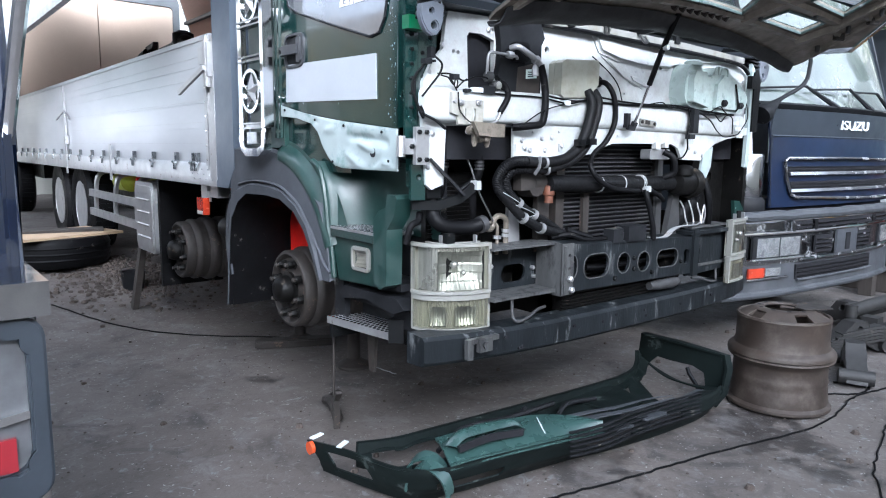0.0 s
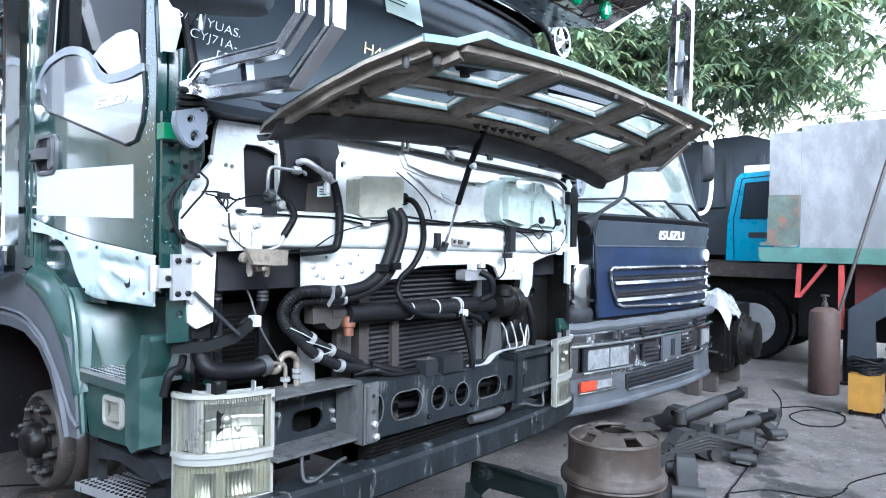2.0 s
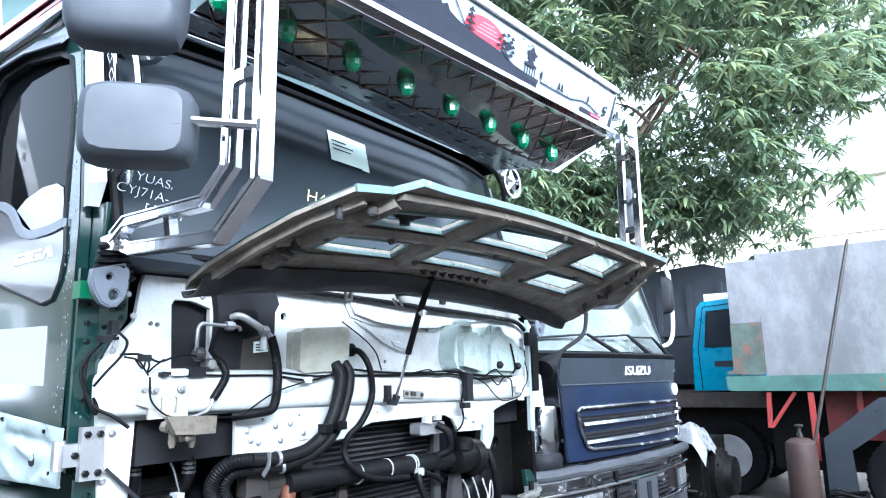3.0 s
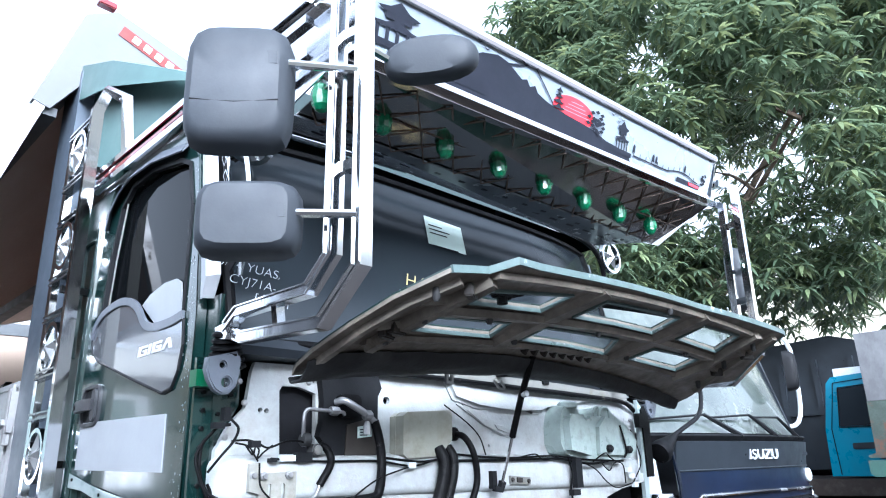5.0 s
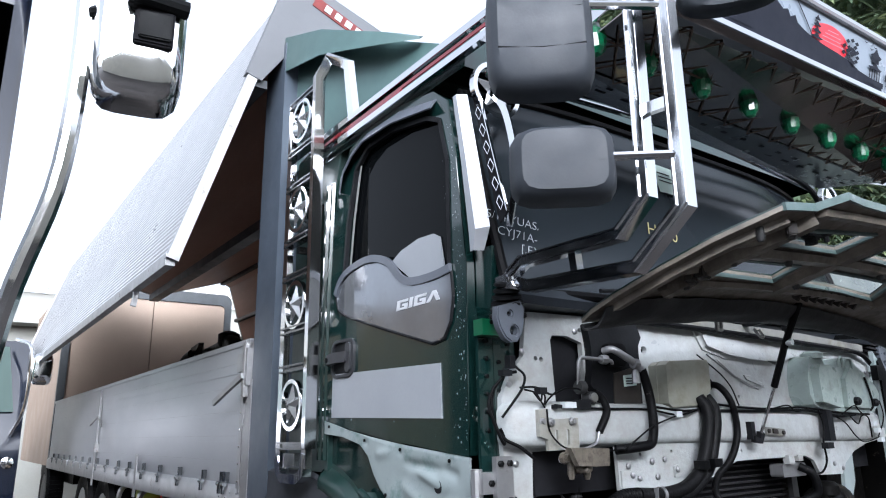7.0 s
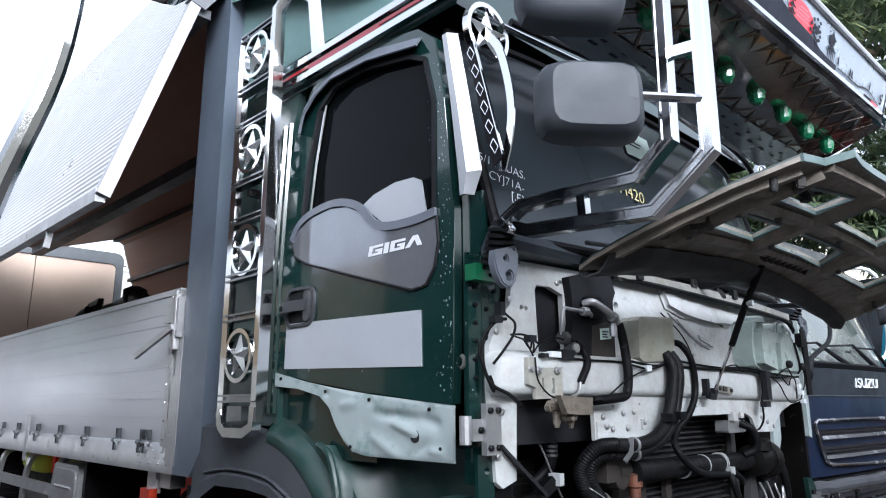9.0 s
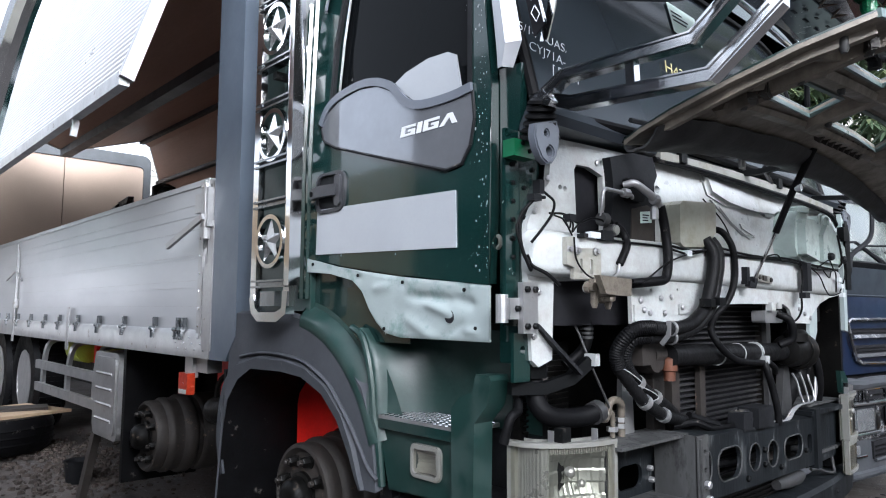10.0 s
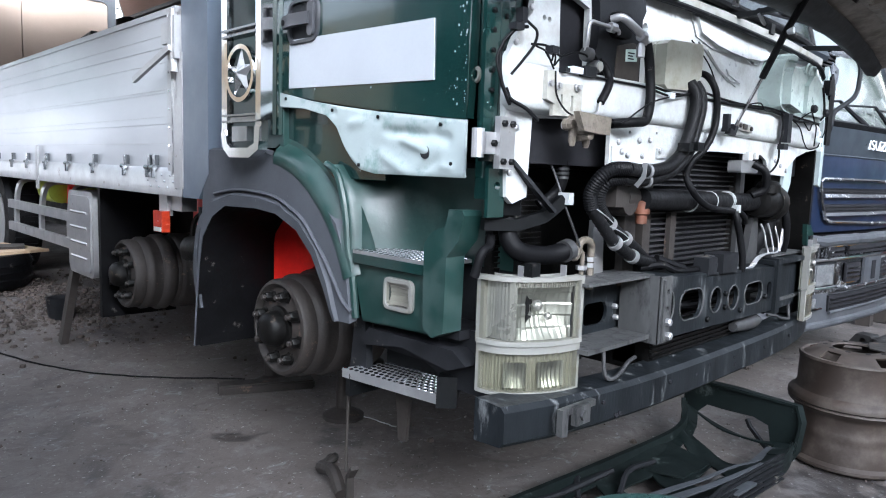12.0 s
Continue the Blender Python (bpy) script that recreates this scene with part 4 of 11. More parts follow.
def build_fender():
    inner = [(0.8, 0.875), (0.825, 0.91), (0.865, 0.985), (0.945, 1.1), (1.05, 1.185), (1.2, 1.238), (1.36, 1.25), (1.62, 1.245), (1.74, 1.19), (1.84, 1.09), (1.88, 0.95), (1.93, 0.55)]
    outer = [(0.71, 0.89), (0.72, 0.98), (0.745, 1.12), (0.8, 1.24), (0.92, 1.335), (1.06, 1.425), (1.2, 1.475), (1.36, 1.5), (1.8, 1.5), (1.84, 1.49), (1.86, 1.25), (1.945, 0.55)]
    bm = B()
    front = [[bm.verts.new((x, y + dy, z + dz)) for y, z in src] for src, x, dy, dz in ((outer, 0.0, 0, 0), (outer, -0.025, 0.012, -0.012))]
    mid = [bm.verts.new((-0.03, a[0] * 0.25 + b[0] * 0.75, a[1] * 0.25 + b[1] * 0.75)) for a, b in zip(outer, inner)]
    mid2 = [bm.verts.new((-0.045, a[0] * 0.2 + b[0] * 0.8, a[1] * 0.2 + b[1] * 0.8)) for a, b in zip(outer, inner)]
    edge = [bm.verts.new((-0.04, *p)) for p in inner]
    chain = [front[0], front[1], mid, mid2, edge]
    for r0, r1 in zip(chain, chain[1:]):
        for i in range(len(inner) - 1):
            bm.faces.new((r0[i], r0[i + 1], r1[i + 1], r1[i]))
    part("fender", bm, grey_plastic, truck, "scuffed grey plastic wheel arch", angle=25)
    bm = B()
    rows = [[bm.verts.new((x, *p)) for p in inner] for x in (-0.036, 0.2, 0.55)]
    for r0, r1 in zip(rows, rows[1:]):
        for i in range(len(inner) - 1):
            bm.faces.new((r0[i], r0[i + 1], r1[i + 1], r1[i]))
    part("arch_liner", bm, rubber, truck, "black inside of the wheel arch", angle=50)
    bm = B()
    tube(bm, [(-0.032, 1.735, 1.292), (-0.034, 1.6, 1.312), (-0.036, 1.472, 1.32), (-0.038, 1.32, 1.316), (-0.038, 1.2, 1.303), (-0.04, 1.1, 1.272), (-0.04, 1.0, 1.226), (-0.04, 0.92, 1.155), (-0.04, 0.852, 1.09), (-0.038, 0.79, 1.01), (-0.034, 0.748, 0.955), (-0.028, 0.71, 0.925)], 0.008, 6, smooth=4)
    part("arch_ridge", bm, grey_plastic, truck, angle=60)
    bm = B()
    bar(bm, spline([(-0.034, 1.735, 1.25), (-0.034, 1.83, 1.19), (-0.032, 1.895, 1.11), (-0.03, 1.93, 0.97), (-0.028, 1.93, 0.87), (-0.024, 1.9, 0.74)], 5), 0.012, 0.036)
    part("rear_strip", bm, grey_plastic, truck, "grey rear edge of the wheel arch")
    # Mud flap behind the wheel and the inner wall of the arch.
    bm = B()
    box(bm, (-0.01, 1.925, 0.545), (0.4, 1.945, 1.22))
    part("mud_flap", bm, rubber, truck, "hanging black rubber mud flap")
    bm = B()
    plate(bm, [(1.855, 0.78), (1.855, 1.12), (1.82, 1.17), (1.7, 1.19), (1.4, 1.14), (1.25, 1.05), (1.2, 0.985), (1.45, 0.985), (1.62, 0.9), (1.7, 0.78)], 'x', 0.345, 0.37)
    part("inner_liner", bm, red_paint, truck, "bright red inner wheel arch panel", bevel=0.02)
    # Added near-black board: shade deep in the arches is put into its colour.
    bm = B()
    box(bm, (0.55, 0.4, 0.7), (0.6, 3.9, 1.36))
    part("arch_shade_board", bm, dark_inside, truck)


build_fender()


def build_hub(y):
    """A bare hub: stepped brake drum, flange ring, nuts and a domed cap."""
    z = 0.715
    bm = B()
    lathe(bm, [(0.05, 0.6), (0.21, 0.58), (0.245, 0.55), (0.245, 0.42), (0.238, 0.405), (0.226, 0.395), (0.224, 0.37), (0.236, 0.36), (0.246, 0.345), (0.246, 0.3), (0.238, 0.285), (0.228, 0.275),
               (0.226, 0.235), (0.232, 0.225), (0.232, 0.2), (0.222, 0.185), (0.214, 0.175), (0.2, 0.17)], (0, y, z), 'x', 44)
    hub = part("brake_drum", bm, rust_dark, truck, "bare rusty brake drum without its wheel")
    bm = B()
    lathe(bm, [(0.214, 0.18), (0.217, 0.165), (0.217, 0.12), (0.21, 0.108), (0.196, 0.104), (0.188, 0.112), (0.176, 0.128), (0.116, 0.13), (0.1, 0.12)], (0, y, z), 'x', 44)
    part("hub_flange", bm, rust_dark, hub)
    bm = B()
    lathe(bm, [(0.1, 0.14), (0.096, 0.105), (0.08, 0.1), (0.077, 0.072), (0.07, 0.05), (0.055, 0.036), (0.034, 0.03), (0.01, 0.028)], (0, y, z), 'x', 28)
    part("hub_cap", bm, greasy, hub, "greasy domed hub cap")
    for i in range(8):
        a = 2 * math.pi * (i + 0.35) / 8
        c = (0, y + 0.148 * math.cos(a), z + 0.148 * math.sin(a))
        bm = B()
        lathe(bm, [(0.03, 0.13), (0.03, 0.122), (0.023, 0.119), (0.023, 0.09), (0.019, 0.085)], c, 'x', 6)
        stud = part("wheel_nut", bm, greasy, hub)
        bm = B()
        lathe(bm, [(0.0125, 0.088), (0.0125, 0.07), (0.01, 0.067)], c, 'x', 8)
        part("thread", bm, rust_dark, stud)


build_hub(1.42)
build_hub(3.27)


def build_chassis():
    bm = B()
    for x in (0.78, 1.6):
        plate(bm, [(0.0, 0.72), (0.0, 0.98), (9.8, 0.98), (9.8, 0.72)], 'x', x, x + 0.09)
    for y in (2.2, 4.2, 6.2, 8.6):
        box(bm, (0.8, y, 0.76), (1.6, y + 0.1, 0.94))
    part("chassis_rail", bm, greasy, truck)
    bm = B()
    for y in (1.42, 3.27):
        bar(bm, [(0.4, y, 0.72), (0.7, y, 0.62), (1.8, y, 0.62), (2.1, y, 0.72)], 0.1, 0.12)
        lathe(bm, [(0.2, 1.85), (0.215, 2.0), (0.215, 2.2), (0.08, 2.3)], (0, y, 0.72), 'x', 20)
    part("axle", bm, greasy, truck)
    bm = B()
    # Jack stands carry the frame.
    for x in (0.83, 1.64):
        for y in (1.9, 2.7):
            lathe(bm, [(0.12, 0), (0.12, 0.02), (0.045, 0.06), (0.04, 0.42), (0.07, 0.44), (0.07, 0.74)], (x, y, 0), 'z', 12)
    part("support_stand", bm, rust_dark, truck)


build_chassis()


# ---- the open front of the cab ----
scraped_steel = material("scraped_steel", (0.055, 0.056, 0.056), 0.5, 0.3, 0.35, 9.0, 0.1, 60,
                         wear=(0.009, 0.009, 0.01), amount=0.16, wear_size=22, stretch=(1, 1, 0.35), soft=0.14)
wrap_tape = material("wrap_tape", (0.006, 0.006, 0.0065), 0.48, 0.0, 0.4, 14.0, 0.2, 90, wear=(0.16, 0.16, 0.16), amount=-0.16, wear_size=34, wear_rough=0.4, ior=1.2)
old_brass = material("old_brass", (0.15, 0.13, 0.105), 0.5, 0.45, 0.3, 16.0, 0.1, 60, wear=(0.035, 0.028, 0.022), amount=0.1, wear_size=24, soft=0.2)
plate_metal = material("plate_metal", (0.3, 0.295, 0.265), 0.42, 0.35, 0.15, 9.0, 0.05, 60, wear=(0.16, 0.14, 0.11), amount=0.06, wear_size=12, soft=0.3)


def sheet_y(x):
    """The bowed plane of the bulkhead."""
    return 0.095 - 0.14 * x + 0.04 * x * x


def on(x, out, z):
    """A point that stands out from the bulkhead."""
    return (x, sheet_y(x) - out, z)


def bowed(bm):
    """Bends a mesh that was built flat to the bulkhead's bow."""
    for v in bm.verts:
        v.co.y += sheet_y(v.co.x)
    return bm


def run(pts):
    return [on(*p) for p in pts]


def level(x0, x1, z0, z1, step=0.15):
    """Points along an edge, both ends included."""
    n = max(1, int(abs(x1 - x0) / step))
    return [(x0 + (x1 - x0) * i / n, z0 + (z1 - z0) * i / n) for i in range(n + 1)]


def build_bulkhead():
    # Main white sheet with its openings; a leg hangs down beside the corner post.
    bm = B()
    outer = [(0.055, 1.36), (0.08, 1.34), (0.135, 1.36), (0.139, 1.47), (0.144, 1.593)] + level(0.3, 2.1, 1.6, 1.6) + [(2.31, 1.6), (2.304, 1.936), (2.25, 1.995)] \
        + level(2.15, 0.15, 2.02, 2.035) + [(0.14, 2.005), (0.126, 1.89), (0.076, 1.834), (0.039, 1.76), (0.036, 1.636)]
    vent = [(0.237, 1.947), (0.247, 1.963), (0.306, 1.963), (0.369, 1.942), (0.372, 1.733), (0.246, 1.745)]
    small = [ring(x, z, r, n=10) for x, z, r in ((0.175, 1.884, 0.008), (0.196, 1.882, 0.008), (0.657, 1.93, 0.015), (0.706, 1.745, 0.007), (1.167, 1.771, 0.007), (1.03, 1.93, 0.005), (0.364, 1.985, 0.009))]
    plate(bm, outer, 'y', 0.0, 0.02, holes=[vent, *small])
    bowed(bm)
    wall = part("bulkhead", bm, white_panel, truck, "grimy white inner bulkhead")
    # Boards behind the openings; the shade of the ducts is their near-black colour.
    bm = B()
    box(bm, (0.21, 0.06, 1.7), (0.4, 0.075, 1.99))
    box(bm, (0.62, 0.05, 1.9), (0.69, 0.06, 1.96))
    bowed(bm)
    part("duct_shade_board", bm, dark_inside, wall)
    # Pressed steps and swages in the sheet: shallow raised fields with soft edges.
    for pts, h in (([(0.92, 2.025), (0.97, 1.945), (1.1, 1.915), (1.22, 1.92), (1.34, 1.93), (1.44, 1.905), (1.5, 1.905), (1.52, 1.95), (2.1, 1.985), (2.15, 2.015)], 0.022),
                   ([(0.99, 1.93), (1.05, 1.91), (1.2, 1.85), (1.32, 1.83), (1.34, 1.81), (1.24, 1.81), (1.14, 1.85)], 0.012),
                   ([(1.16, 1.87), (1.25, 1.86), (1.32, 1.815), (1.3, 1.8), (1.2, 1.825)], 0.018)):
        bm = B()
        plate(bm, pts, 'y', -h, 0.004)
        bmesh.ops.bevel(bm, geom=[e for e in bm.edges if abs(e.verts[0].co.y + h) < 1e-5 and abs(e.verts[1].co.y + h) < 1e-5], offset=h * 0.7, segments=3, affect='EDGES', clamp_overlap=True)
        bowed(bm)
        part("pressing", bm, white_panel, wall, angle=60)
    # Cross channel: flat face, soft shoulders, rounded end beside the post.
    bm = B()
    prof = [(0.0, 0.075), (0.012, 0.071), (0.045, 0.066), (0.06, 0.058), (0.066, 0.045), (0.066, -0.04), (0.06, -0.055), (0.046, -0.063), (0.02, -0.066), (0.0, -0.068)]
    stations = [(0.018, 0.15, 0.55), (0.024, 0.5, 0.75), (0.04, 0.8, 0.9), (0.07, 0.97, 0.98), (0.12, 1.0, 1.0)] + [(0.2 + 0.11 * i, 1.0, 1.0) for i in range(17)] + [(2.12, 0.95, 0.95), (2.2, 0.75, 0.9), (2.27, 0.3, 0.8)]
    vs = []
    for x, k, h in stations:
        mid = 1.672 - 0.016 * max(0.0, x - 0.7)
        vs.append([bm.verts.new(on(x, out * k, mid + dz * h)) for out, dz in prof])
    for r0, r1 in zip(vs, vs[1:]):
        for i in range(len(prof) - 1):
            bm.faces.new((r0[i], r0[i + 1], r1[i + 1], r1[i]))
    bm.faces.new(vs[0])
    bm.faces.new(vs[-1])
    part("cross_ridge", bm, white_panel, wall, angle=40)
    # Lower apron, cut out round the radiator.
    bm = B()
    apron = [(0.447, 1.63), (0.447, 1.586), (0.449, 1.465), (0.53, 1.462), (0.618, 1.462), (0.74, 1.466), (0.855, 1.48), (0.941, 1.49), (0.983, 1.516), (1.049, 1.535)] + level(1.15, 1.505, 1.537, 1.539) + \
        [(1.563, 1.519), (1.604, 1.46), (1.784, 1.456), (1.825, 1.499), (1.918, 1.545), (2.05, 1.575), (2.158, 1.586), (2.28, 1.6), (2.28, 1.64)] + level(2.1, 0.55, 1.64, 1.64)
    plate(bm, apron, 'y', -0.04, -0.026, holes=[ring(0.55, 1.575, 0.006, n=8), ring(0.7, 1.58, 0.005, n=8), ring(1.08, 1.57, 0.006, n=8)])
    bowed(bm)
    apr = part("apron", bm, white_panel, wall, "white lower apron with worn edges")
    bm = B()
    plate(bm, [(0.7, 1.495), (0.8, 1.5), (0.8, 1.53), (0.72, 1.535), (0.7, 1.53)], 'y', -0.048, -0.04)
    plate(bm, [(0.455, 1.47), (0.57, 1.468), (0.57, 1.52), (0.455, 1.525)], 'y', -0.046, -0.04)
    bowed(bm)
    part("doubler", bm, white_panel, apr, bevel=0.003)
    bm = B()
    for x, z, out in ((0.49, 1.54, 0.041), (0.5, 1.51, 0.047), (0.53, 1.5, 0.047), (0.6, 1.55, 0.041), (0.62, 1.5, 0.041), (0.66, 1.555, 0.041), (0.71, 1.52, 0.049), (0.86, 1.54, 0.041), (1.72, 1.5, 0.041), (1.79, 1.48, 0.041), (1.66, 1.52, 0.041),
                      (0.1, 1.97, 0.0), (0.12, 1.905, 0.0), (0.34, 1.98, 0.0), (0.065, 1.8, 0.0), (0.06, 1.43, 0.0), (0.08, 1.56, 0.0), (2.26, 1.9, 0.0), (2.27, 1.75, 0.0)):
        p = on(x, out, z)
        lathe(bm, [(0.01, 0.0), (0.01, -0.006), (0.006, -0.009)], p, 'y', 8)
    part("bolt", bm, alu_dull, wall)
    # Black heater cover: cut-away outline, raised rim, port and label.
    bm = B()
    shape = [(0.368, 2.0), (0.378, 1.945), (0.381, 1.912), (0.378, 1.846), (0.367, 1.802), (0.411, 1.749), (0.43, 1.717), (0.5, 1.714), (0.58, 1.713), (0.595, 1.73), (0.597, 1.938), (0.614, 1.969), (0.591, 2.03), (0.48, 2.03)]
    plate(bm, shape, 'y', -0.03, 0.0)
    bowed(bm)
    cover = part("heater_cover", bm, black_plastic, wall, "black plastic heater cover", bevel=0.007)
    bm = B()
    plate(bm, rounded(0.425, 1.862, 0.515, 1.94, 0.02), 'y', -0.05, -0.029)
    bowed(bm)
    part("port", bm, rubber, cover, bevel=0.006)
    bm = B()
    plate(bm, [(0.46, 1.72), (0.585, 1.72), (0.585, 1.85), (0.55, 1.86), (0.47, 1.84)], 'y', -0.034, -0.029)
    bowed(bm)
    part("flap", bm, material("cover_brown", (0.022, 0.017, 0.013), 0.6, 0.0, 0.3, 9.0, 0.06, 80), cover)
    bm = B()
    plate(bm, [(0.51, 1.796), (0.566, 1.802), (0.566, 1.841), (0.51, 1.834)], 'y', -0.038, -0.034)
    bowed(bm)
    lab = part("label", bm, paper, cover, "small pale label")
    bm = B()
    for i, w in enumerate((0.034, 0.026, 0.03)):
        plate(bm, level(0.517, 0.517 + w, 1.826 - 0.009 * i, 1.827 - 0.009 * i)[:1] + [(0.517 + w, 1.827 - 0.009 * i), (0.517 + w, 1.823 - 0.009 * i), (0.517, 1.822 - 0.009 * i)], 'y', -0.0388, -0.038)
    bowed(bm)
    part("print_bar", bm, ink, lab)
    # Coolant reservoir: a moulded tank with one cut corner and a seam.
    bm = B()
    tank = [(0.672, 1.872), (0.692, 1.886), (0.86, 1.896), (0.892, 1.897), (0.9, 1.88), (0.897, 1.79), (0.86, 1.755), (0.812, 1.732), (0.69, 1.726), (0.67, 1.74)]
    plate(bm, tank, 'y', -0.075, 0.0)
    bowed(bm)
    res = part("reservoir", bm, tank_plastic, wall, "yellowed white coolant reservoir", bevel=0.02)
    bm = B()
    seam = [(x + (0.785 - x) * -0.02, z + (1.81 - z) * -0.02) for x, z in tank]
    plate(bm, seam, 'y', -0.034, -0.028)
    bowed(bm)
    part("seam", bm, tank_plastic, res)
    # Washer bottle: lobed moulding round a dark gap, with cap, pumps and a level tube.
    bm = B()
    lobes = [(1.535, 1.9), (1.56, 1.935), (1.6, 1.945), (1.655, 1.935), (1.672, 1.9), (1.7, 1.87), (1.76, 1.895), (1.806, 1.936), (1.86, 1.945), (1.917, 1.94), (1.95, 1.91), (2.03, 1.88), (2.126, 1.823), (2.15, 1.79), (2.132, 1.745), (2.054, 1.71), (1.877, 1.7), (1.714, 1.711), (1.58, 1.725), (1.539, 1.741), (1.518, 1.78), (1.521, 1.85)]
    plate(bm, lobes, 'y', -0.09, 0.0, holes=[[(1.70, 1.835), (1.74, 1.845), (1.745, 1.785), (1.705, 1.78)]])
    bowed(bm)
    bottle = part("washer_bottle", bm, bottle_plastic, wall, "cloudy plastic washer bottle")
    bm = B()
    plate(bm, [(1.545, 1.75), (1.69, 1.725), (1.69, 1.84), (1.65, 1.9), (1.56, 1.9), (1.54, 1.86)], 'y', -0.125, -0.08)
    bowed(bm)
    part("lobe", bm, bottle_plastic, bottle, bevel=0.025)
    bm = B()
    plate(bm, [(1.78, 1.73), (2.02, 1.725), (2.09, 1.76), (2.08, 1.81), (1.95, 1.87), (1.85, 1.9), (1.79, 1.85)], 'y', -0.11, -0.08)
    bowed(bm)
    part("lobe", bm, bottle_plastic, bottle, bevel=0.02)
    bm = B()
    p = on(1.61, 0.07, 1.93)
    lathe(bm, [(0.045, 0.0), (0.045, 0.02), (0.03, 0.03)], p, 'z', 16)
    part("cap", bm, bottle_plastic, bottle)
    bm = B()
    for x, z in ((1.85, 1.755), (2.02, 1.75)):
        lathe(bm, [(0.018, 0.0), (0.018, -0.02), (0.01, -0.028)], on(x, 0.105, z), 'y', 10)
    plate(bm, level(1.69, 1.77, 1.88, 1.876)[:1] + [(1.77, 1.876), (1.77, 1.868), (1.69, 1.872)], 'y', -0.1, -0.088)
    part("pump", bm, black_plastic, bottle)
    cable("level_tube", run([(1.96, 0.115, 1.86), (1.975, 0.12, 1.8), (1.99, 0.12, 1.74), (1.98, 0.11, 1.715)]), 0.005, rubber, bottle)
    for pts in ([(1.78, 0.09, 1.9), (1.79, 0.095, 1.935), (1.815, 0.095, 1.94), (1.82, 0.09, 1.9)], [(1.84, 0.09, 1.9), (1.85, 0.095, 1.935), (1.9, 0.095, 1.935), (1.91, 0.09, 1.895)]):
        cable("handle_loop", run(pts), 0.006, bottle_plastic, bottle)
    # Cowl above the bulkhead: dark shelf, black seal, bright gutter and small catches.
    bm = B()
    plate(bm, [(0.06, 2.04), (-0.0, 2.045), (-0.015, 2.07), (0.0, 2.1), (0.08, 2.11), (0.12, 2.04)], 'x', 0.03, 2.44)
    part("cowl", bm, cowl_dark, truck, "dark cowl under the windscreen", bevel=0.006)
    bm = B()
    tube(bm, run([(0.6, 0.03, 2.025), (0.9, 0.035, 2.02), (1.35, 0.04, 2.005), (1.8, 0.04, 1.995), (2.15, 0.03, 1.985), (2.3, 0.02, 1.94)]), 0.011, 8, smooth=5)
    part("hood_seal", bm, rubber, truck, "black rubber hood seal")
    bm = B()
    bar(bm, run([(0.62, 0.02, 2.042), (1.1, 0.02, 2.036), (1.6, 0.02, 2.026), (2.2, 0.01, 2.01)]), 0.045, 0.03)
    part("gutter", bm, lamp_cream, truck, "cream-coloured drain gutter", bevel=0.004)
    bm = B()
    for x in (0.75, 1.5):
        p = on(x, 0.04, 2.05)
        box(bm, (p[0] - 0.02, p[1] - 0.01, p[2] - 0.02), (p[0] + 0.02, p[1] + 0.01, p[2] + 0.02))
    part("catch", bm, dark_steel, truck, bevel=0.004)
    # Brake valve on its bolted plate, a cluster of ports below.
    bm = B()
    plate(bm, [(0.14, 1.69), (0.264, 1.694), (0.263, 1.6), (0.144, 1.597)], 'y', -0.074, -0.062, holes=[rounded(0.172, 1.615, 0.182, 1.66, 0.004), rounded(0.215, 1.612, 0.227, 1.66, 0.005)])
    plate(bm, [(0.108, 1.72), (0.141, 1.722), (0.141, 1.63), (0.108, 1.64)], 'y', -0.082, -0.066)
    bowed(bm)
    valve = part("valve_plate", bm, plate_metal, wall, "bolted bare metal valve plate", bevel=0.003)
    bm = B()
    for x, z in ((0.236, 1.684), (0.121, 1.685), (0.155, 1.682), (0.187, 1.572), (0.291, 1.574)):
        lathe(bm, [(0.013, 0.0), (0.013, -0.005), (0.008, -0.006), (0.008, -0.014)], on(x, 0.076, z), 'y', 8)
    part("bolt", bm, alu_dull, valve)
    bm = B()
    plate(bm, [(0.15, 1.607), (0.317, 1.601), (0.313, 1.55), (0.25, 1.55), (0.18, 1.555)], 'y', -0.085, -0.065)
    for x, z, r, d in ((0.19, 1.575, 0.018, 0.03), (0.225, 1.56, 0.02, 0.045), (0.245, 1.545, 0.016, 0.05), (0.21, 1.59, 0.014, 0.04), (0.262, 1.575, 0.016, 0.04), (0.285, 1.565, 0.013, 0.03), (0.23, 1.54, 0.012, 0.055)):
        lathe(bm, [(r, 0.0), (r, -d * 0.5), (r * 0.75, -d * 0.55), (r * 0.75, -d), (r * 0.4, -d * 1.05)], on(x, 0.08, z), 'y', 8)
    for x, z in ((0.205, 1.548), (0.265, 1.545)):
        lathe(bm, [(0.012, 0.02), (0.012, -0.02), (0.007, -0.035)], on(x, 0.095, z), 'z', 8)
    part("valve", bm, old_brass, valve, "grimy brass brake valve", bevel=0.0)


def cable(name, pts, r, mat, parent, k=6, n=6, label=""):
    bm = B()
    tube(bm, pts, r, n, smooth=k)
    return part(name, bm, mat, parent, label, angle=75)


build_bulkhead()


def clamp(bm, p, d, r, w=0.01):
    """A band round a hose at p, whose line runs along d."""
    d = Vector(d).normalized()
    tube(bm, [Vector(p) - d * w / 2, Vector(p) + d * w / 2], r, 14)


